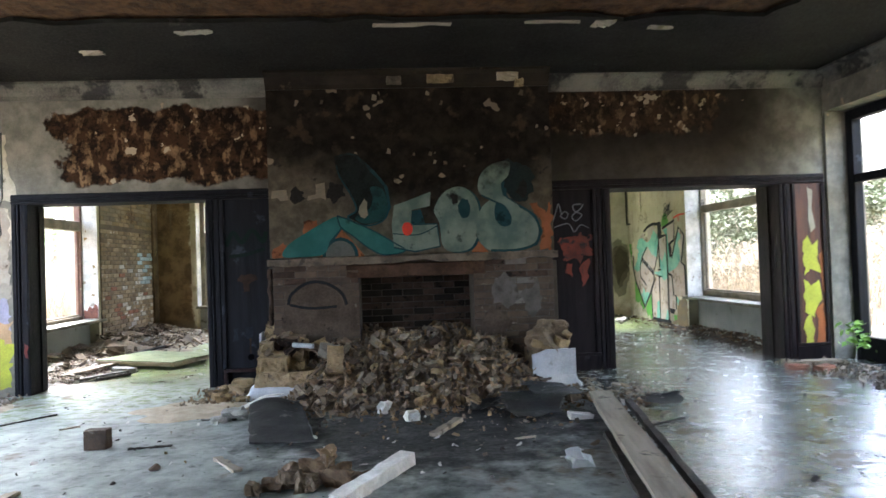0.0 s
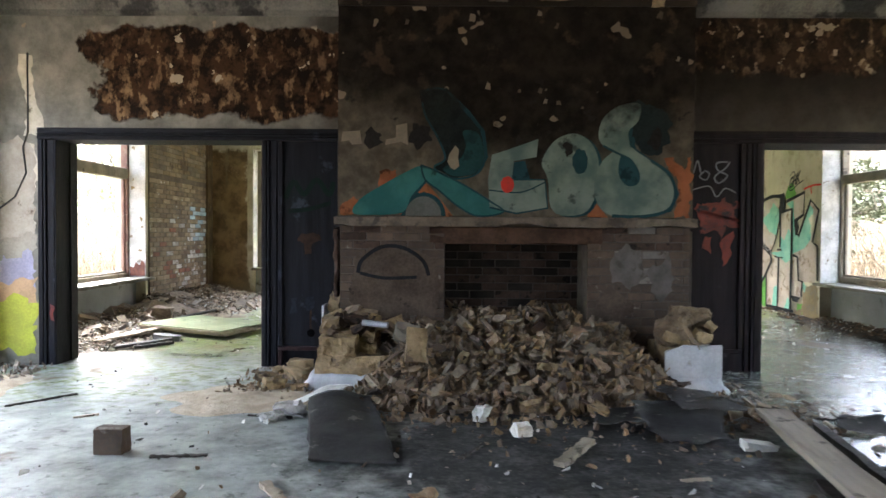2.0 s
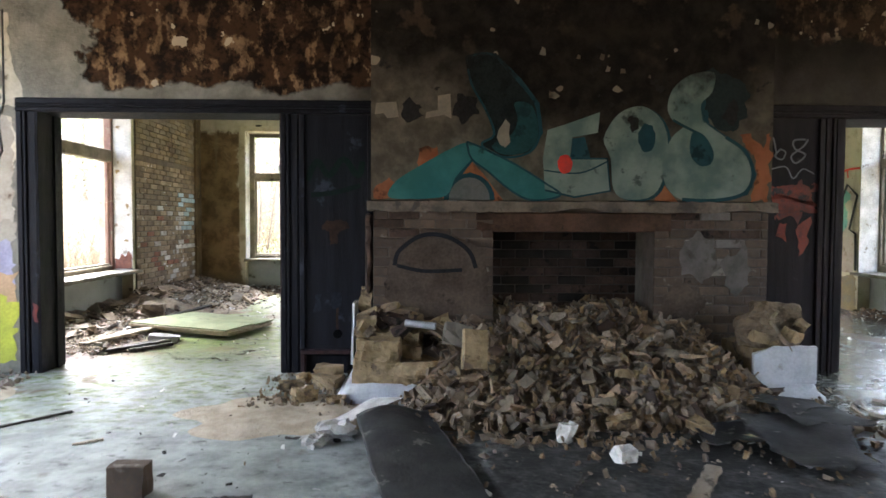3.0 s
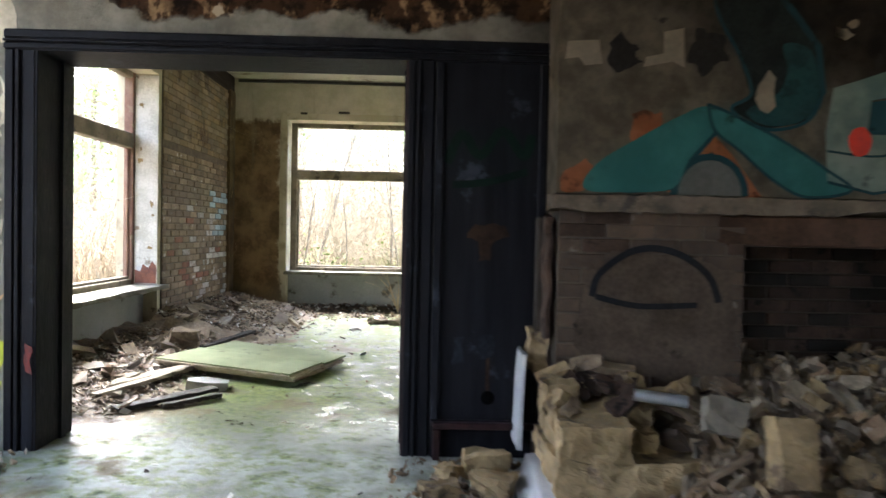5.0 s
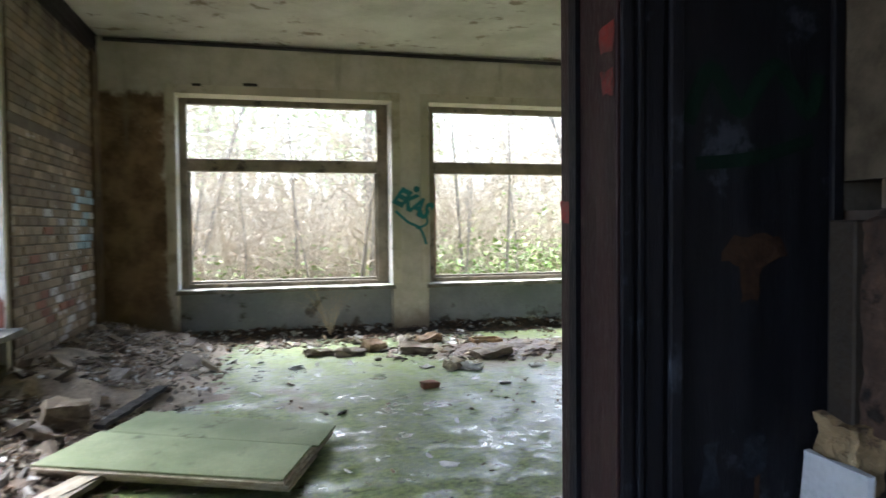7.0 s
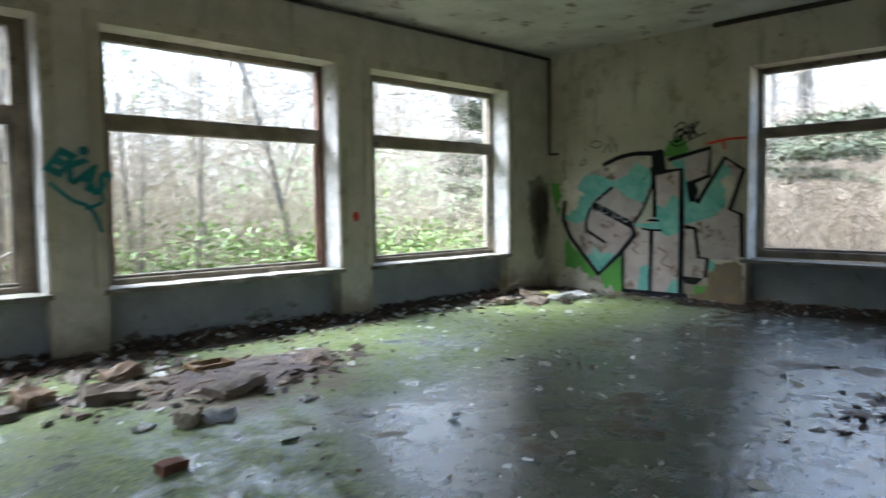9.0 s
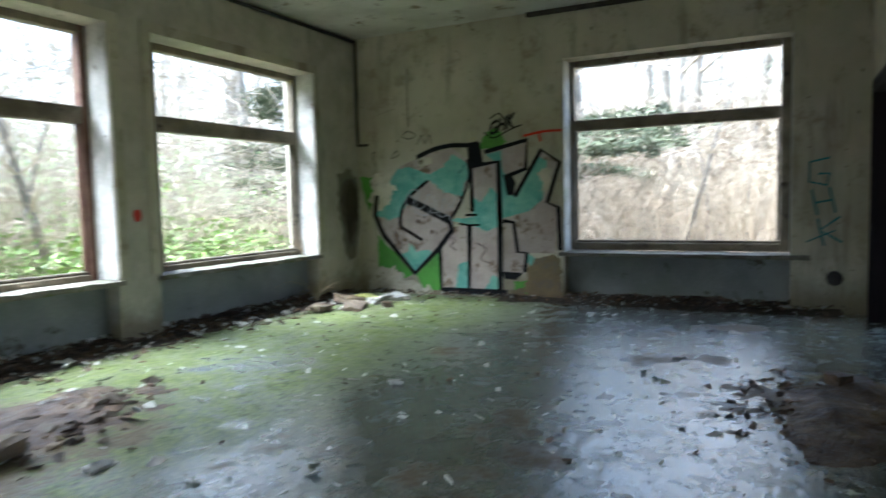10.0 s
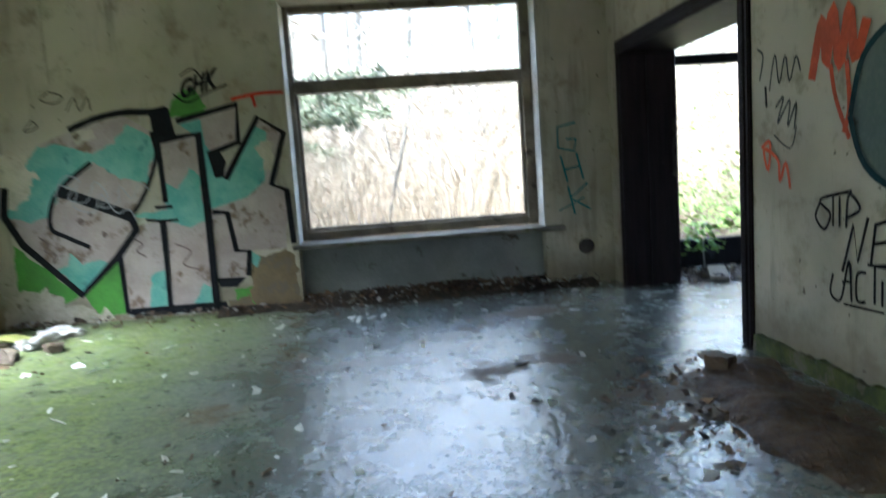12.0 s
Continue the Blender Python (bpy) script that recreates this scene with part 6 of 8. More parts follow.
dab(jx, jamb, "red_spot", plain("red_smear", (0.05, 0.006, 0.006), (0.20, 0.018, 0.016), 9.0, (0.5, 0.7), c=(0.014, 0.006, 0.006), c_from=0.56, c_scale=14, vary=0), lambda b: (jx.ragged(b, [(8.575, 1.82), (8.66, 1.83), (8.67, 1.90), (8.58, 1.91)], 0.003, 0.02, 0.012), jx.ragged(b, [(8.575, 1.70), (8.65, 1.70), (8.66, 1.76), (8.58, 1.77)], 0.003, 0.02, 0.012), jx.ragged(b, [(8.86, 1.34), (8.945, 1.33), (8.945, 1.40), (8.87, 1.41)], 0.003, 0.02, 0.012)))

# ---- far room: large letters on the east wall ----
ew = Board((EAST, 0, 0), (0, 1, 0), (-1, 0, 0))
gak = thing("letter_graffiti", "large mint and pink-grey letters with black outlines on plaster", "graffiti", at=(EAST, 13.5, 0.05))
G = [(14.05, 1.87), (13.69, 1.93), (13.46, 1.77), (13.44, 1.54), (13.57, 1.22), (13.73, 0.99), (13.70, 0.86), (13.90, 0.62), (14.27, 0.28), (14.75, 0.80), (14.88, 1.07), (14.84, 1.34), (14.47, 1.72)]
AL = [(13.88, 0.62), (13.87, 0.08), (13.47, 0.08), (13.44, 0.93), (13.74, 0.90)]
AR = [(13.44, 0.93), (13.46, 0.08), (13.04, 0.07), (13.03, 0.95), (13.03, 1.71), (13.41, 1.67), (13.42, 1.05)]
K = [(13.22, 1.85), (12.65, 1.97), (12.69, 1.62), (12.94, 1.54), (12.86, 1.30), (12.48, 1.84), (12.24, 1.68), (12.41, 1.20), (12.25, 1.16), (12.32, 0.58), (12.67, 0.58), (12.71, 0.31), (13.0, 0.32), (13.03, 0.95), (13.04, 1.70)]
dab(ew, gak, "green_ground", GREEN, lambda b: (ew.ragged(b, [(15.12, 1.60), (14.78, 1.59), (14.84, 1.34), (14.99, 1.10)], 0.003), ew.ragged(b, [(14.85, 0.80), (14.3, 0.28), (14.44, 0.20), (14.62, 0.24), (14.86, 0.22)], 0.003), ew.ragged(b, [(14.26, 0.28), (13.86, 0.62), (13.89, 0.07), (14.13, 0.03)], 0.003), ew.ragged(b, [(13.30, 1.90), (13.19, 2.11), (13.05, 2.13), (12.94, 1.98), (13.0, 1.85)], 0.003), ew.ragged(b, [(12.85, 0.22), (12.62, 0.22), (12.64, 0.03), (12.84, 0.05)], 0.003)))
dab(ew, gak, "letter_g", PINK_GREY, lambda b: ew.patch(b, G, 0.006))
dab(ew, gak, "letter_a", PINK_GREY, lambda b: (ew.patch(b, AL, 0.006), ew.patch(b, AR, 0.007)))
dab(ew, gak, "letter_k", PINK_GREY, lambda b: ew.patch(b, K, 0.006))
dab(ew, gak, "mint_fill", MINT, lambda b: (ew.ragged(b, [(14.50, 1.70), (14.30, 1.70), (14.02, 1.60), (13.80, 1.68), (13.68, 1.86), (13.47, 1.74), (13.46, 1.54), (13.56, 1.30), (13.80, 1.36), (14.02, 1.52), (14.34, 1.26), (14.47, 1.04), (14.66, 1.0), (14.84, 1.06), (14.82, 1.32)], 0.010), ew.ragged(b, [(14.47, 0.52), (14.36, 0.58), (14.33, 0.70), (14.24, 0.58), (14.06, 0.60), (13.98, 0.56), (14.27, 0.31)], 0.010), ew.ragged(b, [(13.66, 0.10), (13.48, 0.10), (13.47, 0.46), (13.62, 0.40)], 0.010), ew.ragged(b, [(13.24, 0.09), (13.06, 0.09), (13.06, 0.26), (13.14, 0.30)], 0.010), ew.ragged(b, [(13.72, 1.0), (13.40, 1.04), (13.42, 1.30), (13.26, 1.22), (13.15, 1.40), (13.06, 1.34), (13.05, 0.90), (13.20, 0.86), (13.4, 0.92)], 0.011), ew.patch(b, [(13.20, 1.82), (13.0, 1.86), (12.98, 1.62), (12.92, 1.52), (12.83, 1.28), (12.50, 1.76), (12.40, 1.70), (12.46, 1.24), (12.64, 1.10), (13.02, 1.0), (13.03, 1.68)], 0.010), ew.ragged(b, [(12.66, 0.58), (12.58, 0.50), (12.60, 0.42), (12.68, 0.46)], 0.010)))
dab(ew, gak, "outline", BLACK, lambda b: (ew.stroke(b, G[5:12], 0.068, 0.014, False), ew.stroke(b, [(14.20, 1.83), (13.95, 1.92), (13.69, 1.96), (13.44, 1.95), (13.30, 1.97)], 0.06, 0.014), ew.stroke(b, G[2:6], 0.035, 0.014), ew.stroke(b, [(14.04, 1.52), (14.34, 1.30), (14.45, 1.12), (14.47, 0.93), (14.34, 0.84), (14.14, 0.73)], 0.042, 0.014, True), ew.stroke(b, [(14.38, 1.28), (14.1, 1.16), (13.73, 0.99)], 0.10, 0.014, False), ew.stroke(b, AL[:4], 0.05, 0.014, False), ew.stroke(b, [(13.46, 0.93), (13.46, 0.08)], 0.035, 0.017, False), ew.stroke(b, [(13.60, 0.95), (13.46, 0.93), (13.30, 0.93)], 0.025, 0.017), ew.stroke(b, [(13.41, 1.66), (13.40, 1.10)], 0.05, 0.017, False), ew.stroke(b, [(13.50, 1.06), (13.34, 1.06)], 0.03, 0.018, False), ew.stroke(b, [(13.44, 1.68), (13.03, 1.72), (13.02, 0.95), (13.03, 0.09)], 0.07, 0.018, False), ew.patch(b, [(13.84, 0.11), (12.94, 0.11), (12.92, 0.02), (13.86, 0.03)], 0.015), ew.patch(b, [(13.46, 1.98), (13.28, 1.98), (13.24, 1.72), (13.44, 1.70)], 0.015), ew.stroke(b, K[0:2] + [(12.67, 1.62), (12.94, 1.53)], 0.055, 0.016, False), ew.patch(b, [(12.97, 1.55), (12.86, 1.57), (12.80, 1.44), (12.84, 1.30), (12.92, 1.30)], 0.015), ew.stroke(b, [(12.82, 1.28), (12.47, 1.84), (12.24, 1.68), (12.40, 1.20), (12.26, 1.14), (12.24, 0.62)], 0.055, 0.016, False), ew.stroke(b, [(12.98, 0.98), (12.84, 0.96), (12.79, 0.59), (12.67, 0.58), (12.70, 0.34)], 0.05, 0.016, False), ew.patch(b, [(13.0, 0.34), (12.72, 0.33), (12.82, 0.24), (12.98, 0.25)], 0.015)))
dab(ew, gak, "peeled_patch", CREAM_PEEL, lambda b: (ew.ragged(b, [(14.92, 1.60), (14.64, 1.68), (14.56, 1.42), (14.70, 1.20), (14.84, 1.10), (14.96, 1.30)], 0.0122, 0.08, 0.02), ew.ragged(b, [(15.0, 0.30), (14.62, 0.36), (14.34, 0.14), (14.04, 0.10), (13.98, 0.02), (15.0, 0.02)], 0.0045, 0.08, 0.02), ew.ragged(b, [(14.20, 1.80), (14.0, 1.86), (13.98, 1.74), (14.12, 1.70)], 0.0122, 0.05, 0.02), ew.ragged(b, [(12.52, 1.60), (12.36, 1.62), (12.34, 1.36), (12.46, 1.30)], 0.0122, 0.06, 0.02)), "bare plaster where paint has peeled")
dab(ew, gak, "white_scribble", WHITE_SPRAY, lambda b: (ew.stroke(b, [(14.40, 1.22), (14.30, 1.40), (14.16, 1.36), (14.28, 1.20), (14.12, 1.16), (14.02, 1.34), (13.92, 1.20), (14.0, 1.10), (13.84, 1.12), (13.80, 1.28), (13.70, 1.16), (13.62, 1.30), (13.52, 1.22)], 0.010, 0.020), ew.stroke(b, [(14.36, 1.34), (14.20, 1.26), (14.24, 1.12), (14.06, 1.06), (13.98, 1.22), (13.86, 1.04), (13.74, 1.06), (13.68, 0.94)], 0.010, 0.021)), "thin white scribble")
dab(ew, gak, "grey_scrawl", paint("pencil_grey_spray", (0.20, 0.15, 0.13)), lambda b: (ew.stroke(b, [(14.60, 0.86), (14.52, 0.78), (14.56, 0.72), (14.46, 0.68), (14.50, 0.60)], 0.016, 0.0105), ew.stroke(b, [(13.74, 0.78), (13.66, 0.72), (13.72, 0.66), (13.64, 0.60)], 0.016, 0.0105), ew.stroke(b, [(13.36, 0.70), (13.22, 0.62), (13.30, 0.50), (13.16, 0.44)], 0.016, 0.0105), ew.blob(b, 14.20, 0.98, 0.035, 0.035, 0.0105, 12, 0.2), ew.blob(b, 14.0, 0.84, 0.025, 0.03, 0.0105, 12, 0.2), ew.blob(b, 14.10, 1.04, 0.02, 0.02, 0.0105, 12, 0.2)), "faint grey-brown scrawl")
small = thing("black_tag", "short black sprayed tag above the large letters", "graffiti", at=(EAST, 12.95, 2.15))
back = Board((EAST, 0, 0), (0, -1, 0), (-1, 0, 0))
for ob in [back.words("GHK", -13.17, 2.05, 0.22, BLACK, None, 0.7, 16, 0.006, 0.75, 0.009)]:
    ob.parent, ob.matrix_parent_inverse = small, small.matrix_basis.inverted()
dab(back, small, "tag_flourish", BLACK, lambda b: (back.stroke(b, [(-13.22, 2.10), (-13.10, 2.02), (-12.90, 2.10), (-12.72, 2.16)], 0.018, 0.007), back.stroke(b, [(-13.14, 2.26), (-13.02, 2.32), (-12.94, 2.22)], 0.016, 0.008)))
teal_tag = thing("teal_tag", "teal sprayed tag running down beside the window", "graffiti", at=(EAST, 9.45, 1.2))
dab(back, teal_tag, "letter_g", TAG_TEAL, lambda b: back.stroke(b, [(-9.42, 1.60), (-9.60, 1.56), (-9.60, 1.36), (-9.44, 1.32), (-9.42, 1.44), (-9.52, 1.44)], 0.022, 0.004, False))
dab(back, teal_tag, "letter_h", TAG_TEAL, lambda b: (back.stroke(b, [(-9.58, 1.28), (-9.52, 1.02)], 0.022, 0.004), back.stroke(b, [(-9.42, 1.30), (-9.36, 1.04)], 0.022, 0.004), back.stroke(b, [(-9.56, 1.14), (-9.40, 1.17)], 0.020, 0.005)))
dab(back, teal_tag, "letter_k", TAG_TEAL, lambda b: (back.stroke(b, [(-9.52, 0.98), (-9.46, 0.70)], 0.022, 0.004), back.stroke(b, [(-9.32, 1.0), (-9.50, 0.86), (-9.30, 0.74)], 0.022, 0.005, False), back.stroke(b, [(-9.62, 0.74), (-9.36, 0.86)], 0.014, 0.006)))
scr = thing("small_scrawl", "red and grey scrawls on the cream wall", "graffiti", at=(EAST, 13.5, 2.0))
dab(ew, scr, "red_line", RED, lambda b: (ew.stroke(b, [(12.70, 2.02), (12.45, 2.06), (12.21, 2.06)], 0.03, 0.004), ew.stroke(b, [(12.50, 2.04), (12.48, 1.94)], 0.03, 0.004)))
dab(ew, scr, "grey_scrawl", paint("worn_grey_marker", (0.12, 0.11, 0.08)), lambda b: (ew.stroke(b, [(14.35, 2.18), (14.42, 2.12), (14.30, 2.08), (14.22, 2.14), (14.34, 2.19)], 0.014, 0.004), ew.stroke(b, [(14.2, 2.0), (14.12, 2.12), (14.08, 2.0), (14.0, 2.12), (13.98, 2.0)], 0.014, 0.004), ew.stroke(b, [(14.85, 1.94), (14.90, 1.90), (14.86, 1.74)], 0.014, 0.004), ew.stroke(b, [(14.52, 1.94), (14.6, 1.84), (14.48, 1.88), (14.52, 1.94)], 0.014, 0.004)))
dab(ew, scr, "ochre_stain", paint("brown_damp_render", (0.24, 0.185, 0.10), 0.9), lambda b: (ew.ragged(b, [(12.62, 0.50), (12.46, 0.56), (12.30, 0.58), (12.23, 0.30), (12.23, 0.02), (12.40, 0.01), (12.66, 0.02), (12.70, 0.2)], 0.004, 0.06), ew.ragged(b, [(12.92, 0.10), (12.70, 0.16), (12.66, 0.02), (12.90, 0.02)], 0.0045, 0.05)))
nw = Board((0, NORTH, 0), (1, 0, 0), (0, -1, 0))
mould = thing("mould_stain", "dark mould stain in the corner", "stain", at=(5.2, NORTH, 1.2))
dab(nw, mould, "stain_patch", paint("grey_damp_halo", (0.26, 0.24, 0.18), 0.9), lambda b: nw.ragged(b, [(5.02, 1.62), (5.24, 1.72), (5.48, 1.60), (5.49, 0.9), (5.40, 0.55), (5.22, 0.45), (5.10, 0.8), (5.0, 1.2)], 0.002, 0.06))
dab(nw, mould, "stain_patch", paint("brown_damp_mould", (0.13, 0.115, 0.085), 0.9), lambda b: nw.ragged(b, [(5.10, 1.52), (5.28, 1.60), (5.47, 1.48), (5.48, 1.0), (5.34, 0.75), (5.22, 0.62), (5.16, 0.9), (5.06, 1.25)], 0.003, 0.05))
dab(nw, mould, "stain_patch", MOULD, lambda b: nw.ragged(b, [(5.18, 1.45), (5.30, 1.52), (5.46, 1.38), (5.46, 1.1), (5.32, 0.95), (5.24, 0.70), (5.20, 0.98), (5.14, 1.25)], 0.004, 0.04))
ek = thing("teal_tag", "teal sprayed tag with underline on the window pier", "graffiti", at=(-1.05, NORTH, 1.5))
ob = nw.words("EKAS", -1.30, 1.64, 0.30, TAG_TEAL, None, 0.2, -28, 0.024, 0.70, 0.017)
ob.parent, ob.matrix_parent_inverse = ek, ek.matrix_basis.inverted()
dab(nw, ek, "underline", TAG_TEAL, lambda b: (nw.stroke(b, [(-1.26, 1.52), (-1.10, 1.38), (-0.95, 1.30), (-0.87, 1.10)], 0.035, 0.024), nw.blob(b, -0.99, 1.79, 0.04, 0.04, 0.024, 12), nw.stroke(b, [(-1.0, 1.30), (-0.86, 1.36), (-0.88, 1.5)], 0.03, 0.024)))
rs = thing("red_dot", "red sprayed dot on the window pier", "graffiti", at=(2.06, NORTH, 1.18))
dab(nw, rs, "red_spot", RED, lambda b: nw.blob(b, 1.86, 1.18, 0.045, 0.06, 0.004, 14, 0.12))

# tags on the back of the middle wall; across runs towards -x
mw = Board((0, MID1, 0), (-1, 0, 0), (0, 1, 0))
tags = thing("tag_cluster", "black and orange tags on the cream wall", "graffiti", at=(2.2, MID1, 1.2))


def tie(ob, owner):
    ob.parent, ob.matrix_parent_inverse = owner, owner.matrix_basis.inverted()
    return ob


dab(mw, tags, "orange_scrawl", ORANGE_RED, lambda b: (mw.stroke(b, [(-2.27, 1.56), (-2.18, 1.84), (-2.15, 1.62), (-2.10, 1.88), (-2.05, 1.60), (-1.98, 1.86), (-1.94, 1.62), (-1.86, 1.78)], 0.062, 0.004), mw.stroke(b, [(-2.12, 1.62), (-2.08, 1.45), (-1.98, 1.25)], 0.028, 0.004), mw.stroke(b, [(-2.0, 1.62), (-1.98, 1.4), (-2.02, 1.28)], 0.03, 0.005), mw.stroke(b, [(-2.75, 1.23), (-2.66, 1.26), (-2.68, 1.10), (-2.72, 1.22), (-2.58, 1.16), (-2.56, 1.04), (-2.50, 1.14), (-2.46, 1.0)], 0.022, 0.004)))
dab(mw, tags, "grey_scrawl", paint("thin_grey_marker", (0.045, 0.052, 0.06)), lambda b: (mw.stroke(b, [(-2.66, 1.55), (-2.60, 1.74), (-2.56, 1.58), (-2.50, 1.72), (-2.46, 1.58), (-2.40, 1.70), (-2.36, 1.62)], 0.013, 0.004), mw.stroke(b, [(-2.60, 1.45), (-2.52, 1.50), (-2.58, 1.36), (-2.46, 1.48), (-2.48, 1.34), (-2.40, 1.46), (-2.42, 1.32)], 0.013, 0.004), mw.stroke(b, [(-2.78, 1.80), (-2.72, 1.75), (-2.76, 1.62)], 0.014, 0.004), mw.stroke(b, [(-2.62, 1.30), (-2.46, 1.22), (-2.40, 1.34)], 0.010, 0.004)))
dab(mw, tags, "black_scrawl", BLACK, lambda b: (mw.stroke(b, [(-2.20, 0.94), (-2.24, 0.86), (-2.17, 0.80), (-2.12, 0.88), (-2.20, 0.95), (-1.96, 1.0)], 0.017, 0.004), mw.stroke(b, [(-2.10, 0.97), (-2.10, 0.82)], 0.015, 0.004), mw.stroke(b, [(-2.05, 0.97), (-2.05, 0.82)], 0.015, 0.005), mw.stroke(b, [(-2.0, 0.82), (-1.98, 0.98), (-1.90, 0.92), (-1.99, 0.87)], 0.017, 0.006), mw.stroke(b, [(-2.03, 0.60), (-1.95, 0.84), (-1.92, 0.66), (-1.85, 0.88)], 0.020, 0.004, False), mw.stroke(b, [(-1.70, 0.88), (-1.80, 0.85), (-1.83, 0.66), (-1.71, 0.67)], 0.020, 0.0045, False), mw.stroke(b, [(-1.81, 0.76), (-1.72, 0.78)], 0.018, 0.005, False),
    mw.stroke(b, [(-2.10, 0.58), (-2.12, 0.48), (-2.04, 0.46), (-1.98, 0.66), (-1.96, 0.46)], 0.016, 0.004), mw.stroke(b, [(-2.03, 0.55), (-1.96, 0.56)], 0.014, 0.0055), mw.stroke(b, [(-1.86, 0.62), (-1.92, 0.60), (-1.92, 0.48), (-1.86, 0.48)], 0.016, 0.006), mw.stroke(b, [(-1.85, 0.66), (-1.72, 0.66)], 0.014, 0.0065), mw.stroke(b, [(-1.80, 0.66), (-1.80, 0.48)], 0.016, 0.007), mw.stroke(b, [(-1.75, 0.60), (-1.75, 0.48)], 0.016, 0.0075), mw.blob(b, -1.68, 0.54, 0.035, 0.06, 0.004, 14), mw.stroke(b, [(-1.62, 0.48), (-1.61, 0.62), (-1.56, 0.48), (-1.54, 0.62)], 0.016, 0.008, False), mw.stroke(b, [(-2.02, 0.44), (-1.74, 0.45)], 0.012, 0.004), mw.stroke(b, [(-2.70, 1.58), (-2.69, 1.46)], 0.022, 0.004)))
tie(mw.words("EXAO", -2.46, 2.24, 0.22, TAG_TEAL, None, 0.2, 10, 0.004, 0.85, 0.012), tags)
dab(mw, tags, "teal_underline", TAG_TEAL, lambda b: mw.stroke(b, [(-2.42, 2.16), (-2.2, 2.20), (-2.02, 2.24)], 0.02, 0.004))
big = thing("blob_graffiti", "large pale teal rounded letter with dark outline", "graffiti", at=(1.4, MID1, 1.3))
BL = [(-1.97, 1.36), (-1.88, 1.62), (-1.66, 1.74), (-1.40, 1.70), (-1.2, 1.95), (-0.9, 1.9), (-0.8, 1.3), (-1.2, 0.98), (-1.6, 1.0), (-1.86, 1.12)]
dab(mw, big, "fill", PALE_TEAL, lambda b: mw.patch(b, BL, 0.004, True))
dab(mw, big, "outline", DARK_TEAL, lambda b: mw.stroke(b, BL + BL[:1], 0.035, 0.008))
dab(mw, big, "second_fill", TEAL, lambda b: mw.patch(b, [(-1.7, 0.85), (-1.3, 0.97), (-0.8, 0.9), (-0.7, 0.3), (-1.2, 0.15), (-1.55, 0.4)], 0.004, True))

rv = Board((0, 12.366, 0), (1, 0, 0), (0, -1, 0))
rb = thing("bare_brick_patch", "red brick showing through the white window reveal", "stain", at=(-4.77, 12.366, 0.7))
dab(rv, rb, "brick_patch", plain("raw_red_brick", (0.085, 0.030, 0.018), (0.21, 0.078, 0.046), 12.0, strength=0.8), lambda b: rv.patch(b, [(-4.89, 0.61), (-4.655, 0.61), (-4.655, 0.80), (-4.70, 0.86), (-4.74, 0.78), (-4.80, 0.82), (-4.83, 0.74), (-4.89, 0.76)], 0.003))
dab(rv, rb, "bare_spot", OCHRE, lambda b: [rv.blob(b, -4.77 + rnd.uniform(-0.09, 0.09), 1.0 + 0.12 * k, rnd.uniform(0.008, 0.03), rnd.uniform(0.01, 0.035), 0.003, 13, 0.5) for k in (0, 3, 4, 8, 9, 13)])

# ---- far room: pipes and fittings ----
pp = thing("service_pipe", "black pipe running under the ceiling and down the corner", "pipe", at=(0.5, 15.12, 3.44))
bm = tube(bmesh.new(), [(-4.55, 15.12, 3.445), (0, 15.12, 3.44), (5.44, 15.12, 3.44)], 0.022, 8)
tie(part("ceiling_run", bm, PIPE), pp)
tie(part("corner_drop", tube(bmesh.new(), [(5.465, 15.115, 3.46), (5.465, 15.115, 2.03)], 0.02, 8), PIPE), pp)
tie(part("elbow", tube(bmesh.new(), [(5.47, 15.115, 2.035), (5.47, 14.95, 2.035)], 0.018, 8), PIPE), pp)
tagged(part("ceiling_batten", boxed(5.44, 5.497, 9.2, 12.63, 3.43, 3.482, bevel=0.005), CHAR), "dark wooden batten under the ceiling edge", "batten")
bm = tube(bmesh.new(), [(5.498, 9.36, 0.37), (5.470, 9.36, 0.37)], 0.075, 20)
tagged(part("flue_cover", bm, CHAR), "round black flue opening in the wall", "flue")
bm = tube(bmesh.new(), [(5.495, 14.33, 3.0), (5.49, 14.33, 2.25)], 0.016, 6)
tagged(part("wall_conduit", bm, CREAM), "painted-over cable conduit on the wall", "conduit")
skirting = boxed(-1.65, 2.82, MID1 + 0.001, MID1 + 0.02, 0, 0.11)
bmesh.ops.subdivide_edges(skirting, edges=[e for e in skirting.edges if e.calc_length() > 1], cuts=110)
for v in skirting.verts:
    if v.co.z > 0.05 or v.co.y > MID1 + 0.01:
        k = noise.noise(Vector((v.co.x * 4, v.co.z * 9, 2))) + 0.6 * noise.noise(Vector((v.co.x * 15, v.co.z * 9, 5)))
        v.co += Vector((0, 0.014 * k + 0.012 if v.co.y > MID1 + 0.01 else 0, 0.03 * k - 0.01 if v.co.z > 0.05 else 0))
setting("baseboard_middle", skirting, plain("mossy_skirting", (0.035, 0.048, 0.012), (0.13, 0.15, 0.04), 6, c=(0.15, 0.13, 0.085), c_from=0.52, c_scale=5, vary=0), "low skirting overgrown with green moss", "baseboard")
for k, (x, z) in enumerate(((-3.05, 2.99), (-3.62, 2.965))):
    tagged(part("wall_hook", boxed(x, x + 0.16 - 0.06 * k, 15.12, 15.148, z, z + 0.03), CHAR), "small rusty bracket above the window", "bracket")

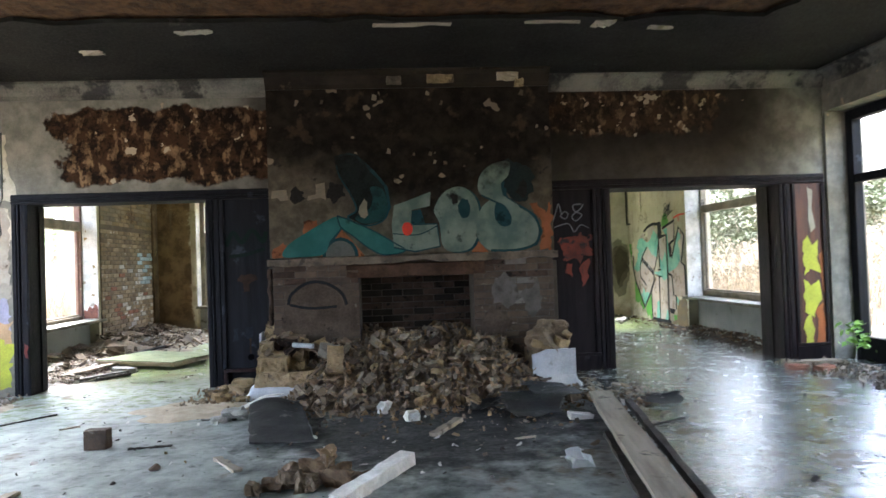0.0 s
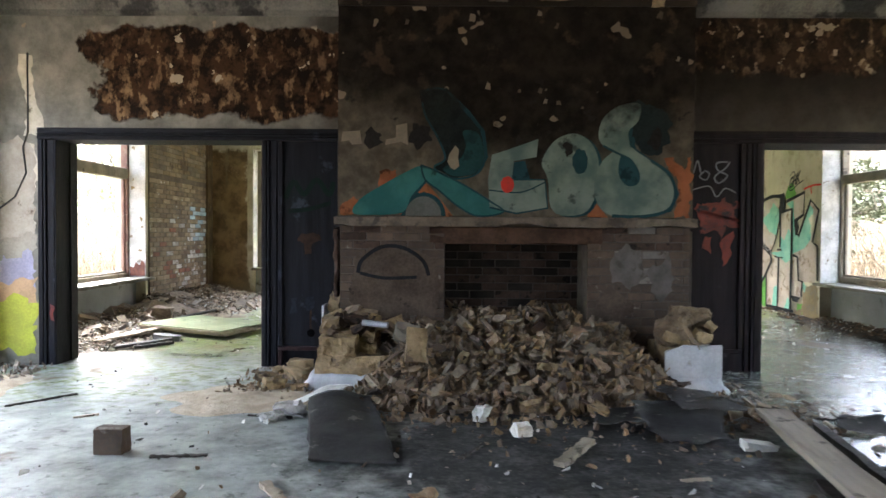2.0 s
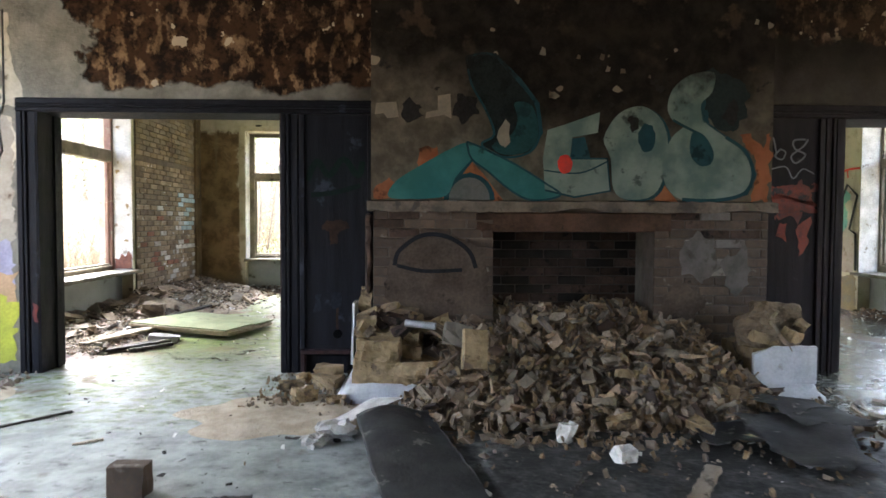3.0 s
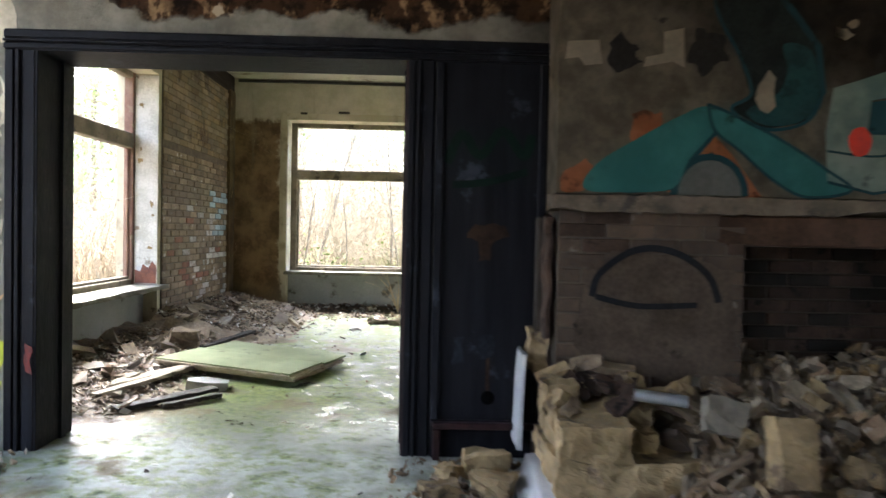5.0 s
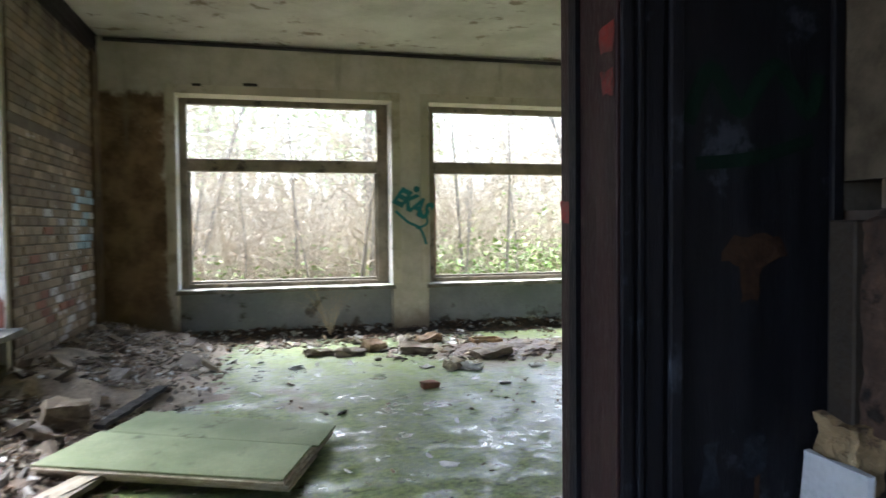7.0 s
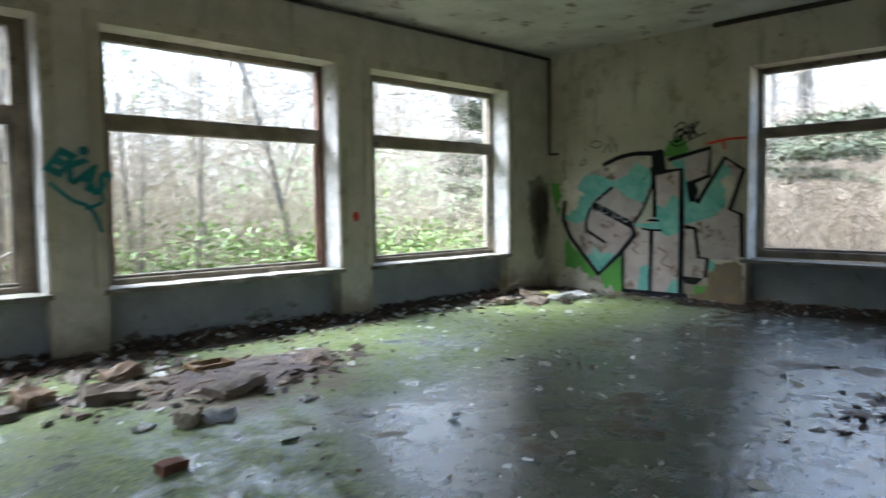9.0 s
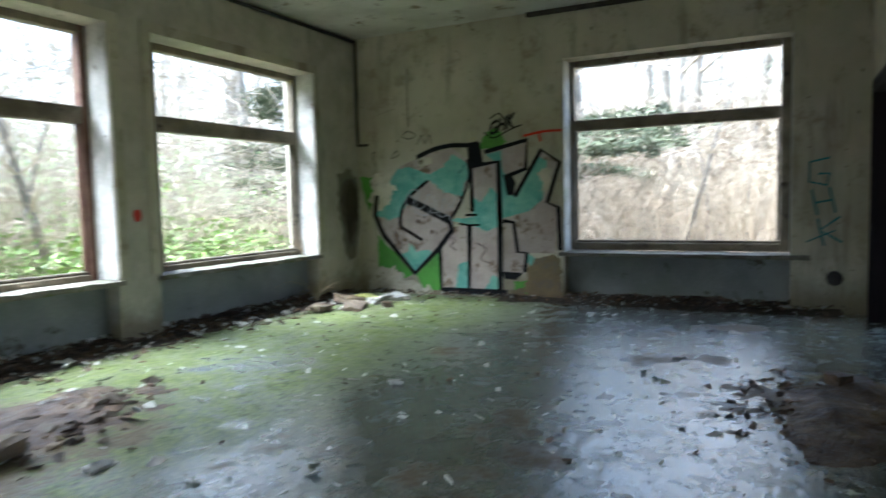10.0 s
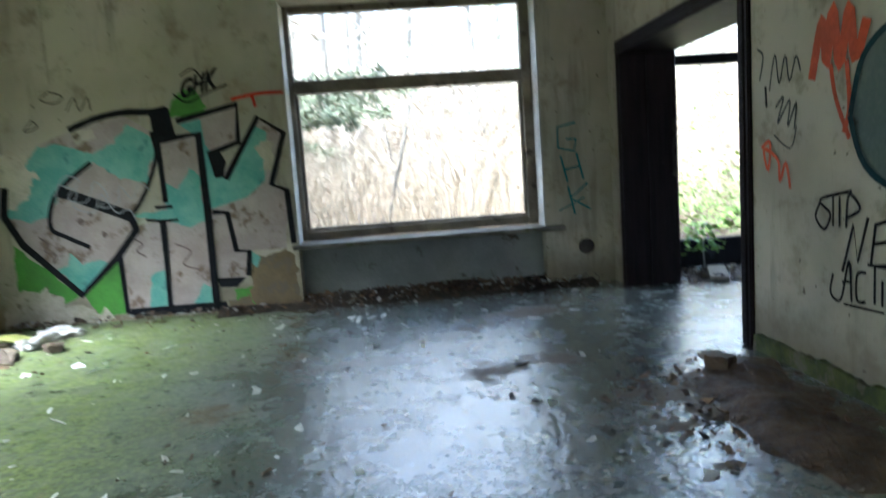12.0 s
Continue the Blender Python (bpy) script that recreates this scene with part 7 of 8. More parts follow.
# ---- far room: things on the floor ----
stack = thing("board_stack", "stack of algae-green boards lying on rubble", "board", at=(-3.2, 10.85, 0.06))
cor = [Vector((-3.97, 10.66, 0)), Vector((-2.72, 10.13, 0)), Vector((-2.42, 11.0, 0)), Vector((-3.6, 11.62, 0))]
for k in range(5):
    for half in (0, 1):
        bm = bmesh.new()
        d = Vector((rnd.uniform(-0.03, 0.03), rnd.uniform(-0.03, 0.03), 0))
        a, b = (0.0, 0.56) if half == 0 else (0.565, 1.0)
        p = [cor[0].lerp(cor[3], a), cor[1].lerp(cor[2], a), cor[1].lerp(cor[2], b), cor[0].lerp(cor[3], b)]
        lo = [bm.verts.new(q + d + Vector((0, 0, 0.05 + 0.014 * k + 0.015 * (q.x + 3.9) * -0.6))) for q in p]
        hi = [bm.verts.new(v.co + Vector((0, 0, 0.0115))) for v in lo]
        bm.faces.new(lo[::-1])
        bm.faces.new(hi)
        for i in range(4):
            bm.faces.new((lo[i], lo[(i + 1) % 4], hi[(i + 1) % 4], hi[i]))
        tie(part("board", bm, BOARD_GREEN if k == 4 else BOARD_EDGE), stack)
lone("marble_piece", (-3.33, 10.02, 0), (0.30, 0.14, 0.08), MARBLE, "grey-white marble piece beside the boards", "stone", (0, 6, 12), 0.01)
for n, (e, w, m, lab) in enumerate(((((-4.1, 9.75, 0.04), (-3.55, 10.75, 0.06)), 0.12, PLANK, "dirty pale plank leaning on rubble"), (((-3.95, 9.55, 0.05), (-3.62, 10.6, 0.05)), 0.07, PLANK, "narrow pale plank on the rubble"), (((-3.72, 9.35, 0.01), (-3.22, 9.86, 0.04)), 0.10, CHAR, "charred board on the mossy floor"), (((-3.45, 9.45, 0.01), (-3.15, 9.75, 0.02)), 0.05, CHAR, "charred slat on the mossy floor"), (((-3.85, 11.5, 0.05), (-3.6, 12.4, 0.08)), 0.08, CHAR, "dark batten on the rubble"))):
    plank_at("plank", e, w, 0.028, m, lab, False, 30 + n)
lone("stone_block", (-4.05, 11.55, 0.06), (0.26, 0.2, 0.16), SHARDS, "grey broken block under the window", "stone", (4, 6, 15), 0.02, 2)
for n, (x, y, sx, sy, sz, a, m) in enumerate(((-0.62, 13.30, 0.36, 0.24, 0.08, 10, SHARDS), (-1.30, 13.75, 0.34, 0.22, 0.08, -8, SHARDS), (-1.72, 13.95, 0.22, 0.16, 0.11, 20, RUBBLE), (-2.0, 13.8, 0.3, 0.2, 0.06, 0, SHARDS), (-1.05, 14.28, 0.26, 0.16, 0.09, 8, RUBBLE), (-1.15, 12.85, 0.17, 0.12, 0.08, 40, SAND), (-0.98, 12.80, 0.18, 0.10, 0.05, -30, FLAKES), (-2.3, 13.9, 0.28, 0.18, 0.05, 14, SHARDS))):
    lone("stone_block", (x, y, 0), (sx, sy, sz), m, "broken grey-brown masonry slab on the mossy floor", "stone", (rnd.uniform(-9, 9), rnd.uniform(-9, 9), a), 0.022, 3, "slabs under the windows")
lone("white_stone", (-0.90, 14.30, 0), (0.15, 0.12, 0.06), WHITE_CHIP, "white plaster lump under the window", "stone", (0, 10, 20), 0.01)
lone("brick_block", (-1.52, 12.2, 0), (0.14, 0.08, 0.05), BRICK_RED, "brown brick fragment on the mossy floor", "brick", (0, 0, 14))
lone("brick_block", (2.45, 9.50, 0.03), (0.14, 0.10, 0.07), WET_DIRT, "mossy broken brick beside the doorway", "brick", (0, 3, 35), 0.005, 2)
lone("yellow_board", (4.75, 14.55, 0.05), (0.40, 0.22, 0.02), paint("yellow_green_board", (0.45, 0.47, 0.14)), "yellow-green broken board in the corner", "board", (12, 5, 20), 0.01)
lone("stone_block", (4.45, 14.62, 0.02), (0.32, 0.22, 0.08), SHARDS, "grey plaster slab in the corner", "stone", (6, 8, -15), 0.02, 2)
for n, (x, y, sx, sy, sz, a) in enumerate(((4.15, 14.35, 0.34, 0.24, 0.05, 20), (4.62, 14.28, 0.26, 0.20, 0.07, -30), (3.85, 14.62, 0.30, 0.18, 0.06, 5), (4.95, 14.25, 0.28, 0.22, 0.05, 60), (4.40, 14.05, 0.16, 0.11, 0.05, 35))):
    lone("plaster_slab", (x, y, 0.01), (sx, sy, sz), FLAKES if n % 2 else SHARDS, "broken pale plaster slab in the corner litter", "plaster", (rnd.uniform(-8, 8), rnd.uniform(-8, 8), a), 0.02, 3, "slabs in the corner")
tray = thing("rusty_tray", "small rusty frame lying on the floor", "tray", at=(-0.42, 14.12, 0))
bm = pierced("x", -0.17, 0.17, -0.11, 0.11, 0.0, 0.05, [(-0.15, 0.15, -0.09, 0.09)])
for v in bm.verts:
    v.co = Vector((v.co.x, v.co.z, v.co.y))
part("rim", bm, plain("rusty_metal", (0.14, 0.075, 0.03), (0.30, 0.19, 0.08), 9.0), tray)


def under_windows(x, y):
    return max(0.0, 1 - math.hypot((x + 0.5) / 1.5, (y - 13.7) / 0.8)) + (0.7 if y > 14.35 and x < -0.4 else 0) * (1 if y > 13.6 - 0.25 * (x + 3) else 0)


stuff("floor_rubble", bits(1500, strewn(-3.6, 1.6, 12.7, 14.9, 0.012, under_windows), (0.015, 0.11), random.Random(51), 0.4), SHARDS, "brown and grey rubble strewn under the windows", "debris")
stuff("floor_litter", bits(1500, strewn(-3.8, 1.6, 12.7, 14.9, 0.01, under_windows), (0.02, 0.09), random.Random(52), 0.25), LITTER, "brown rotten litter under the windows", "debris")
stuff("white_flakes", bits(150, strewn(-3.2, 5.2, 9.6, 14.8, 0.005), (0.02, 0.10), random.Random(53), 0.12), WHITE_CHIP, "white paint flakes on the mossy floor", "debris")
for x, y, sx, sy, a in ((-0.75, 14.38, 0.20, 0.14, 10), (-1.55, 13.95, 0.24, 0.16, -20), (-1.38, 12.95, 0.15, 0.10, 30), (-0.35, 12.75, 0.18, 0.09, 0), (0.25, 14.05, 0.22, 0.08, 5), (-2.55, 13.25, 0.18, 0.10, 12), (1.5, 12.2, 0.14, 0.10, 40)):
    lone("paint_flake", (x, y, 0.004), (sx * 0.75, sy * 0.75, 0.010), FLAKES, "large white paint flake on the floor", "flake", (3, 3, a), 0.016, 2, "paint flakes on the floor")


def wedge(name, x0, x1, y0, y1, high, mat, label, cat, seed, side):
    """A low bank of dirt against a wall; side: the edge that touches the wall."""
    bm = bmesh.new()
    nx, ny = max(8, int((x1 - x0) * 14)), max(8, int((y1 - y0) * 14))
    bmesh.ops.create_grid(bm, x_segments=nx, y_segments=ny, size=0.5, matrix=Matrix.LocRotScale(((x0 + x1) / 2, (y0 + y1) / 2, 0), None, (x1 - x0, y1 - y0, 1)))
    run = 0.4 if y0 > 11 else 0.2
    for v in bm.verts:
        k = {"n": (v.co.y - y0) / (y1 - y0), "e": (v.co.x - x0) / (x1 - x0), "w": (x1 - v.co.x) / (x1 - x0), "s": (y1 - v.co.y) / (y1 - y0)}[side]
        q = Vector((v.co.x * 1.9, v.co.y * 1.9, seed))
        v.co.z = high * max(0, k + 0.18 * noise.noise(q)) ** 1.3 * (1 + 0.2 * noise.noise(q * 2.2)) + 0.012 * noise.noise(q * 5) - 0.015
        if side == "w":
            v.co.z = (v.co.z + 0.015) * min(1, (v.co.y - y0) / run) - 0.015
    return tagged(part(name, bm, mat, smooth=True), label, cat, kind="stuff")


wedge("soil_bank", -3.9, 5.0, 14.72, 15.32, 0.09, SOIL, "dark damp soil and leaves along the windows", "soil", 1.0, "n")
wedge("soil_bank", 5.15, 5.66, 9.3, 13.0, 0.10, SOIL, "dark damp soil and leaves along the wall", "soil", 2.0, "e")
wedge("rubble_bank", -4.64, -3.05, 11.9, 15.1, 0.30, SHARDS, "bank of plaster rubble against the brick wall", "rubble", 3.0, "w")
wedge("rubble_bank", -4.79, -3.55, 8.95, 12.35, 0.22, WET_DIRT, "bank of dirt and rubble under the window", "rubble", 4.0, "w")


def bank_w(r):
    y = r.uniform(9.15, 15.1)
    x = -4.62 + abs(r.gauss(0, 0.62))
    k = max(0, (-3.05 - x) / 1.6) if y > 12.3 else max(0, (-3.55 - x) / 1.2)
    if k <= 0 and r.random() < 0.75:
        return None
    return x, y, (0.29 if y > 12.3 else 0.20) * k ** 1.3 + 0.012


def bank_n(r):
    x, y = r.uniform(-4.4, 5.3), 15.3 - abs(r.gauss(0, 0.34))
    return x, y, 0.09 * max(0, (y - 14.72) / 0.6) ** 1.3 + 0.012


def bank_e(r):
    x, y = 5.62 - abs(r.gauss(0, 0.2)), r.uniform(9.2, 14.9)
    if y > 12.2 and x > 5.45:
        return None
    return x, y, 0.10 * max(0, (x - 5.15) / 0.5) ** 1.3 + 0.012


def patchy(x, y):
    return max(0.0, noise.noise(Vector((x * 0.9, y * 0.9, 7))) * 2.2)


stuff("plaster_shards", bits(4600, bank_w, (0.010, 0.06), random.Random(41), 0.35), SHARDS, "broken plaster and slate shards on the bank", "rubble")
stuff("dark_litter", bits(3400, bank_w, (0.010, 0.05), random.Random(42), 0.35), LITTER, "dead leaves and bark on the rubble", "litter")
stuff("slab_shards", bits(90, bank_w, (0.10, 0.24), random.Random(54), 0.3), SHARDS, "larger broken plaster slabs on the bank", "rubble")
stuff("pale_shards", bits(420, bank_w, (0.015, 0.06), random.Random(52), 0.3), WHITE_CHIP, "pale plaster bits on the bank", "debris")
stuff("leaf_litter", bits(2200, bank_n, (0.015, 0.075), random.Random(43), 0.25), LITTER, "brown leaf litter along the windows", "litter")
stuff("pale_shards", bits(320, bank_n, (0.02, 0.09), random.Random(44), 0.3), WHITE_CHIP, "pale plaster bits along the windows", "debris")
stuff("leaf_litter", bits(900, bank_e, (0.015, 0.07), random.Random(45), 0.25), LITTER, "brown leaf litter along the wall", "litter")
stuff("pale_shards", bits(200, bank_e, (0.015, 0.06), random.Random(46), 0.3), WHITE_CHIP, "pale plaster bits along the wall", "debris")
stuff("plaster_flakes", bits(190, strewn(-3.6, 5.2, 9.4, 14.8, 0.005), (0.01, 0.055), random.Random(47), 0.2), WHITE_CHIP, "white plaster flakes strewn over the floor", "debris")
stuff("dirt_crumbs", bits(1500, strewn(-3.4, 5.2, 9.4, 14.8, 0.006, patchy), (0.008, 0.04), random.Random(48), 0.4), LITTER, "brown dirt crumbs in patches on the floor", "dirt")
stuff("doorway_debris", bits(1300, strewn(0.6, 2.9, 9.1, 10.3, 0.008, lambda x, y: max(0, 1 - math.hypot((x - 2.0) / 1.1, (y - 9.6) / 0.7))), (0.008, 0.055), random.Random(49), 0.3), LITTER, "dirt and bark heap beside the doorway", "debris")


for cx, cy, rx, ry, h in ((1.75, 9.55, 0.85, 0.36, 0.055), (2.45, 9.40, 0.42, 0.28, 0.07), (-0.2, 13.75, 1.1, 0.6, 0.03)):
    bm = bmesh.new()
    bmesh.ops.create_grid(bm, x_segments=44, y_segments=30, size=0.5, matrix=Matrix.LocRotScale((cx, cy, 0), None, (2 * rx, 2 * ry, 1)))
    for v in bm.verts:
        d = math.hypot((v.co.x - cx) / rx, (v.co.y - cy) / ry) + 0.45 * noise.noise(v.co * 3.3)
        v.co.z = h * max(-0.25, 1 - d * 1.2) + 0.03 * noise.noise(v.co * 9) * max(0, 1 - d) + 0.012 * noise.noise(v.co * 24) * max(0, 1 - d)
    tagged(part("dirt_mound", bm, WET_DIRT, smooth=True), "low mound of dark wet dirt and bark", "dirt", kind="stuff")


def twigs(name, spots, mat, label, seed, high=0.6, n=14, droop=0.5, thick=0.003):
    r = random.Random(seed)
    bm = bmesh.new()
    for x, y, z in spots:
        for _ in range(n):
            a, l = r.uniform(0, 6.28), high * r.uniform(0.5, 1.1)
            d = Vector((math.cos(a) * 0.4, math.sin(a) * 0.4, 1)).normalized()
            p, pts = Vector((x, y, z)), []
            for _ in range(7):
                pts.append(p.copy())
                p += d * l / 6
                d = (d + Vector((r.uniform(-0.2, 0.2), r.uniform(-0.2, 0.2), -droop * 0.35))).normalized()
                p.z = max(p.z, 0.01)
            tube(bm, pts, [thick * (1 - 0.8 * k / 6) for k in range(7)], 4)
    return tagged(part(name, bm, mat), label, "dry grass")


twigs("dry_grass_tuft", [(-2.10, 14.95, 0.03)], DRY, "dry grass tuft growing at the window", 3, 1.05, 22, 0.5, 0.0042)
twigs("dry_grass_tuft", [(4.25, 14.98, 0.03)], DRY, "dry creeper stems under the window sill", 4, 0.65, 24, 1.0, 0.0045)
twigs("dry_grass_tuft", [(4.3, 15.2, 0.6)], DRY, "dry creeper stems at the window sill", 14, 0.5, 20, 1.0, 0.004)
for n, x in enumerate((-3.3, -1.8, -0.2, 0.9)):
    twigs("dry_grass_tuft", [(x, 15.3, 0.6)], DRY, "dry grass hanging over the window sill", 50 + n, 0.22, 9, 1.6, 0.002)
cable = tube(bmesh.new(), [(-4.07, 8.594, 3.0), (-4.07, 8.592, 2.25), (-4.12, 8.592, 2.1), (-4.09, 8.592, 1.85), (-4.2, 8.592, 1.62), (-4.36, 8.592, 1.5)], 0.009, 6)
tagged(part("wall_cable", cable, PIPE), "loose black cable hanging on the plaster", "cable")
plank_at("splinter", ((5.03, 8.62, 1.02), (5.06, 8.60, 1.55)), 0.035, 0.012, CHAR, "charred splinter hanging from the door casing", False, 71)
cl = thing("ceiling_chips", "white bare chips in the sooty ceiling", "plaster", at=(0, 6.8, CEIL + 0.05))
for n, (x, y, a, k) in enumerate(((-1.40, 6.90, 0.16, 0.05), (-2.55, 7.45, 0.10, 0.06), (2.40, 6.78, 0.09, 0.10), (0.6, 6.75, 0.35, 0.03), (1.9, 6.72, 0.25, 0.03), (3.0, 6.9, 0.12, 0.04))):
    bm = rough_box(bmesh.new(), pose(x, y, CEIL + 0.046, 0, 0, rnd.uniform(-15, 15)), (2 * a, 1.6 * k, 0.006), 0.018, 3)
    tie(part("plaster_chip", bm, BARE), cl)


sapling = thing("sapling", "small green sapling growing at the threshold", "plant", at=(5.64, 8.07, 0))
r = random.Random(5)
stem = tube(bmesh.new(), [(0, 0, 0), (0.02, 0.01, 0.25), (-0.02, 0.0, 0.5)], [0.008, 0.006, 0.003], 6)
stalk = part("stem", stem, WHITE_CHIP, sapling)


def leaf_faces(bm, at, size, r, up=0.3):
    """A small pointed leaf of four faces, folded along its rib."""
    m = Matrix.Translation(at) @ pose(0, 0, 0, r.uniform(-50, 50), r.uniform(-50, 50), r.uniform(0, 360))
    pts = [(0, 0, 0), (0.28, 0.35, 0.06), (0, 0.45, 0), (-0.28, 0.35, 0.06), (0, 1, -0.08)]
    v = [bm.verts.new(m @ (Vector(p) * size)) for p in pts]
    for f in ((0, 1, 2), (0, 2, 3), (1, 4, 2), (2, 4, 3)):
        bm.faces.new([v[i] for i in f])


leaves = bmesh.new()
for _ in range(60):
    a, h = r.uniform(0, 6.28), r.uniform(0.20, 0.52)
    d = r.uniform(0.02, 0.2)
    leaf_faces(leaves, Vector((math.cos(a) * d, math.sin(a) * d, h)), r.uniform(0.07, 0.13), r)
part("foliage", leaves, BRIGHT_LEAF, stalk)


# ---- the wood outside ----
def branching(bm, base, d, length, radius, depth, r, sides=5, wiggle=0.22, forks=(2, 4), limbs=None):
    pts, rad, p = [], [], Vector(base)
    n = 6 if depth > 1 else 4
    for k in range(n + 1):
        pts.append(p.copy())
        rad.append(radius * (1 - 0.72 * k / n))
        p += d * length / n
        d = (d + Vector((r.uniform(-wiggle, wiggle), r.uniform(-wiggle, wiggle), r.uniform(-wiggle, wiggle) * 0.6))).normalized()
    tube(bm, pts, rad, max(3, sides), cap=False)
    if depth <= 0:
        return
    for _ in range(r.randint(*forks)):
        k = r.randint(1 if depth < 3 else 2, n)
        a = r.uniform(0, 6.28)
        side = d.orthogonal().normalized()
        side = (Matrix.Rotation(a, 3, d) @ side) + d * r.uniform(0.2, 0.9) + Vector((0, 0, 0.25))
        branching(limbs or bm, pts[k], side.normalized(), length * r.uniform(0.38, 0.62), rad[k] * 0.6, depth - 1, r, max(3, sides - 1), wiggle * 1.15, forks, None)


def bare_tree(seed, height, radius):
    r = random.Random(seed)
    t = thing("bare_tree", "slim leafless grey-barked tree in the winter wood", "tree", "bare trees outside")
    trunk, crown = bmesh.new(), bmesh.new()
    pts, p, d = [], Vector((0, 0, -0.3)), Vector((r.uniform(-0.08, 0.08), r.uniform(-0.08, 0.08), 1)).normalized()
    n = 12
    for k in range(n + 1):
        pts.append(p.copy())
        p += d * height / n
        d = (d + Vector((r.uniform(-0.06, 0.06), r.uniform(-0.06, 0.06), 0.03))).normalized()
    rad = [radius * (1.25 if k == 0 else 1 - 0.85 * k / n) for k in range(n + 1)]
    tube(trunk, pts, rad, 9, cap=False)
    for k in range(3, n + 1):
        for _ in range(r.randint(1, 3)):
            a = r.uniform(0, 6.28)
            branching(crown, pts[k], Vector((math.cos(a), math.sin(a), r.uniform(0.3, 1.1))).normalized(), height * r.uniform(0.12, 0.26), rad[k] * 0.45, 2, r, 4)
    part("trunk", trunk, BARK, t, smooth=True)
    part("crown", crown, TWIG, t)
    return t


def shrub(seed, high):
    r = random.Random(seed)
    t = thing("bare_shrub", "tangled leafless shrub with thin arching twigs", "shrub", "bare shrubs outside")
    bm = bmesh.new()
    for _ in range(11):
        a = r.uniform(0, 6.28)
        branching(bm, (r.uniform(-0.4, 0.4), r.uniform(-0.4, 0.4), -0.3), Vector((math.cos(a) * 0.6, math.sin(a) * 0.6, 1)).normalized(), high * r.uniform(0.7, 1.2), r.uniform(0.007, 0.016), 2, r, 4, 0.34, (4, 6))
    part("stem_tangle", bm, TWIG, t)
    return t


def bramble(seed, wide, high, n, mat=LEAF):
    r = random.Random(seed)
    t = thing("bramble_bush", "green bramble bush with many small leaves", "bush", "bramble bushes outside")
    stems, leaves = bmesh.new(), bmesh.new()
    for _ in range(26):
        a = r.uniform(0, 6.28)
        p, d, pts = Vector((r.uniform(-wide, wide) * 0.5, r.uniform(-wide, wide) * 0.4, -0.3)), Vector((math.cos(a) * 0.5, math.sin(a) * 0.5, 1)).normalized(), []
        l = high * r.uniform(0.8, 1.5)
        for k in range(8):
            pts.append(p.copy())
            p += d * l / 6
            d = (d + Vector((r.uniform(-0.2, 0.2), r.uniform(-0.2, 0.2), -0.22))).normalized()
            if k > 1:
                for _ in range(n // 200):
                    leaf_faces(leaves, p + Vector((r.uniform(-0.2, 0.2), r.uniform(-0.2, 0.2), r.uniform(-0.15, 0.15))), r.uniform(0.055, 0.115), r)
        tube(stems, pts, [0.006 * (1 - 0.1 * k) for k in range(8)], 4, cap=False)
    canes = part("stem_tangle", stems, TWIG, t)
    part("foliage", leaves, mat, canes)
    return t


def conifer(seed, high, wide, low=0.12, top=0.98, rows=26, tufts=30, blade=0.009):
    """A small pine: whorls of boughs, each with tufts of needles."""
    r = random.Random(seed)
    t = thing("pine_tree", "dark green pine with drooping boughs", "tree", "pines outside")
    trunk, boughs, needles = bmesh.new(), bmesh.new(), bmesh.new()
    tube(trunk, [(0, 0, -0.3), (0.05, 0, high * 0.5), (0, 0.05, high)], [0.09, 0.06, 0.01], 8, cap=False)
    for k in range(rows):
        z = high * (low + (top - low) * k / rows)
        for _ in range(3):
            a = r.uniform(0, 6.28)
            l = wide * (1.05 - 0.85 * z / high) * r.uniform(0.7, 1.15)
            d, p, pts = Vector((math.cos(a), math.sin(a), 0.25)), Vector((0, 0, z)), []
            for s in range(7):
                pts.append(p.copy())
                p += d.normalized() * l / 6
                d.z -= 0.06
                if s > 1:
                    for _ in range(tufts):
                        q = p + Vector((r.gauss(0, 0.10), r.gauss(0, 0.10), r.gauss(0, 0.05)))
                        e = Vector((r.uniform(-1, 1), r.uniform(-1, 1), r.uniform(-0.2, 0.8))).normalized() * r.uniform(0.09, 0.18)
                        w = e.orthogonal().normalized() * blade
                        needles.faces.new([needles.verts.new(q - 1.4 * w), needles.verts.new(q + 1.4 * w), needles.verts.new(q + e)])
            tube(boughs, pts, [0.018 * (1 - 0.13 * s) for s in range(7)], 4, cap=False)
    part("trunk", trunk, BARK, t)
    frame_of_boughs = part("bough_frame", boughs, BARK, t)
    part("needle_foliage", needles, NEEDLE, frame_of_boughs)
    return t


def ground_z(x, y):
    far = max(-5.6 - x, x - 6.3, y - 16.0, 0)
    return -0.14 + (0.12 if x - 6.3 >= far - 0.01 else 0.05) * min(far, 22)


def plant_all(kinds, spots, r, scale=(0.8, 1.25)):
    fresh = list(kinds)
    for x, y in spots:
        s = r.uniform(*scale)
        m = pose(x, y, ground_z(x, y), 0, 0, r.uniform(0, 360))
        if fresh:
            ob = fresh.pop(0)
            ob.matrix_basis = m
        else:
            ob = copy_thing(kinds[r.randrange(len(kinds))], m)
        ob.scale = (s, s, s)


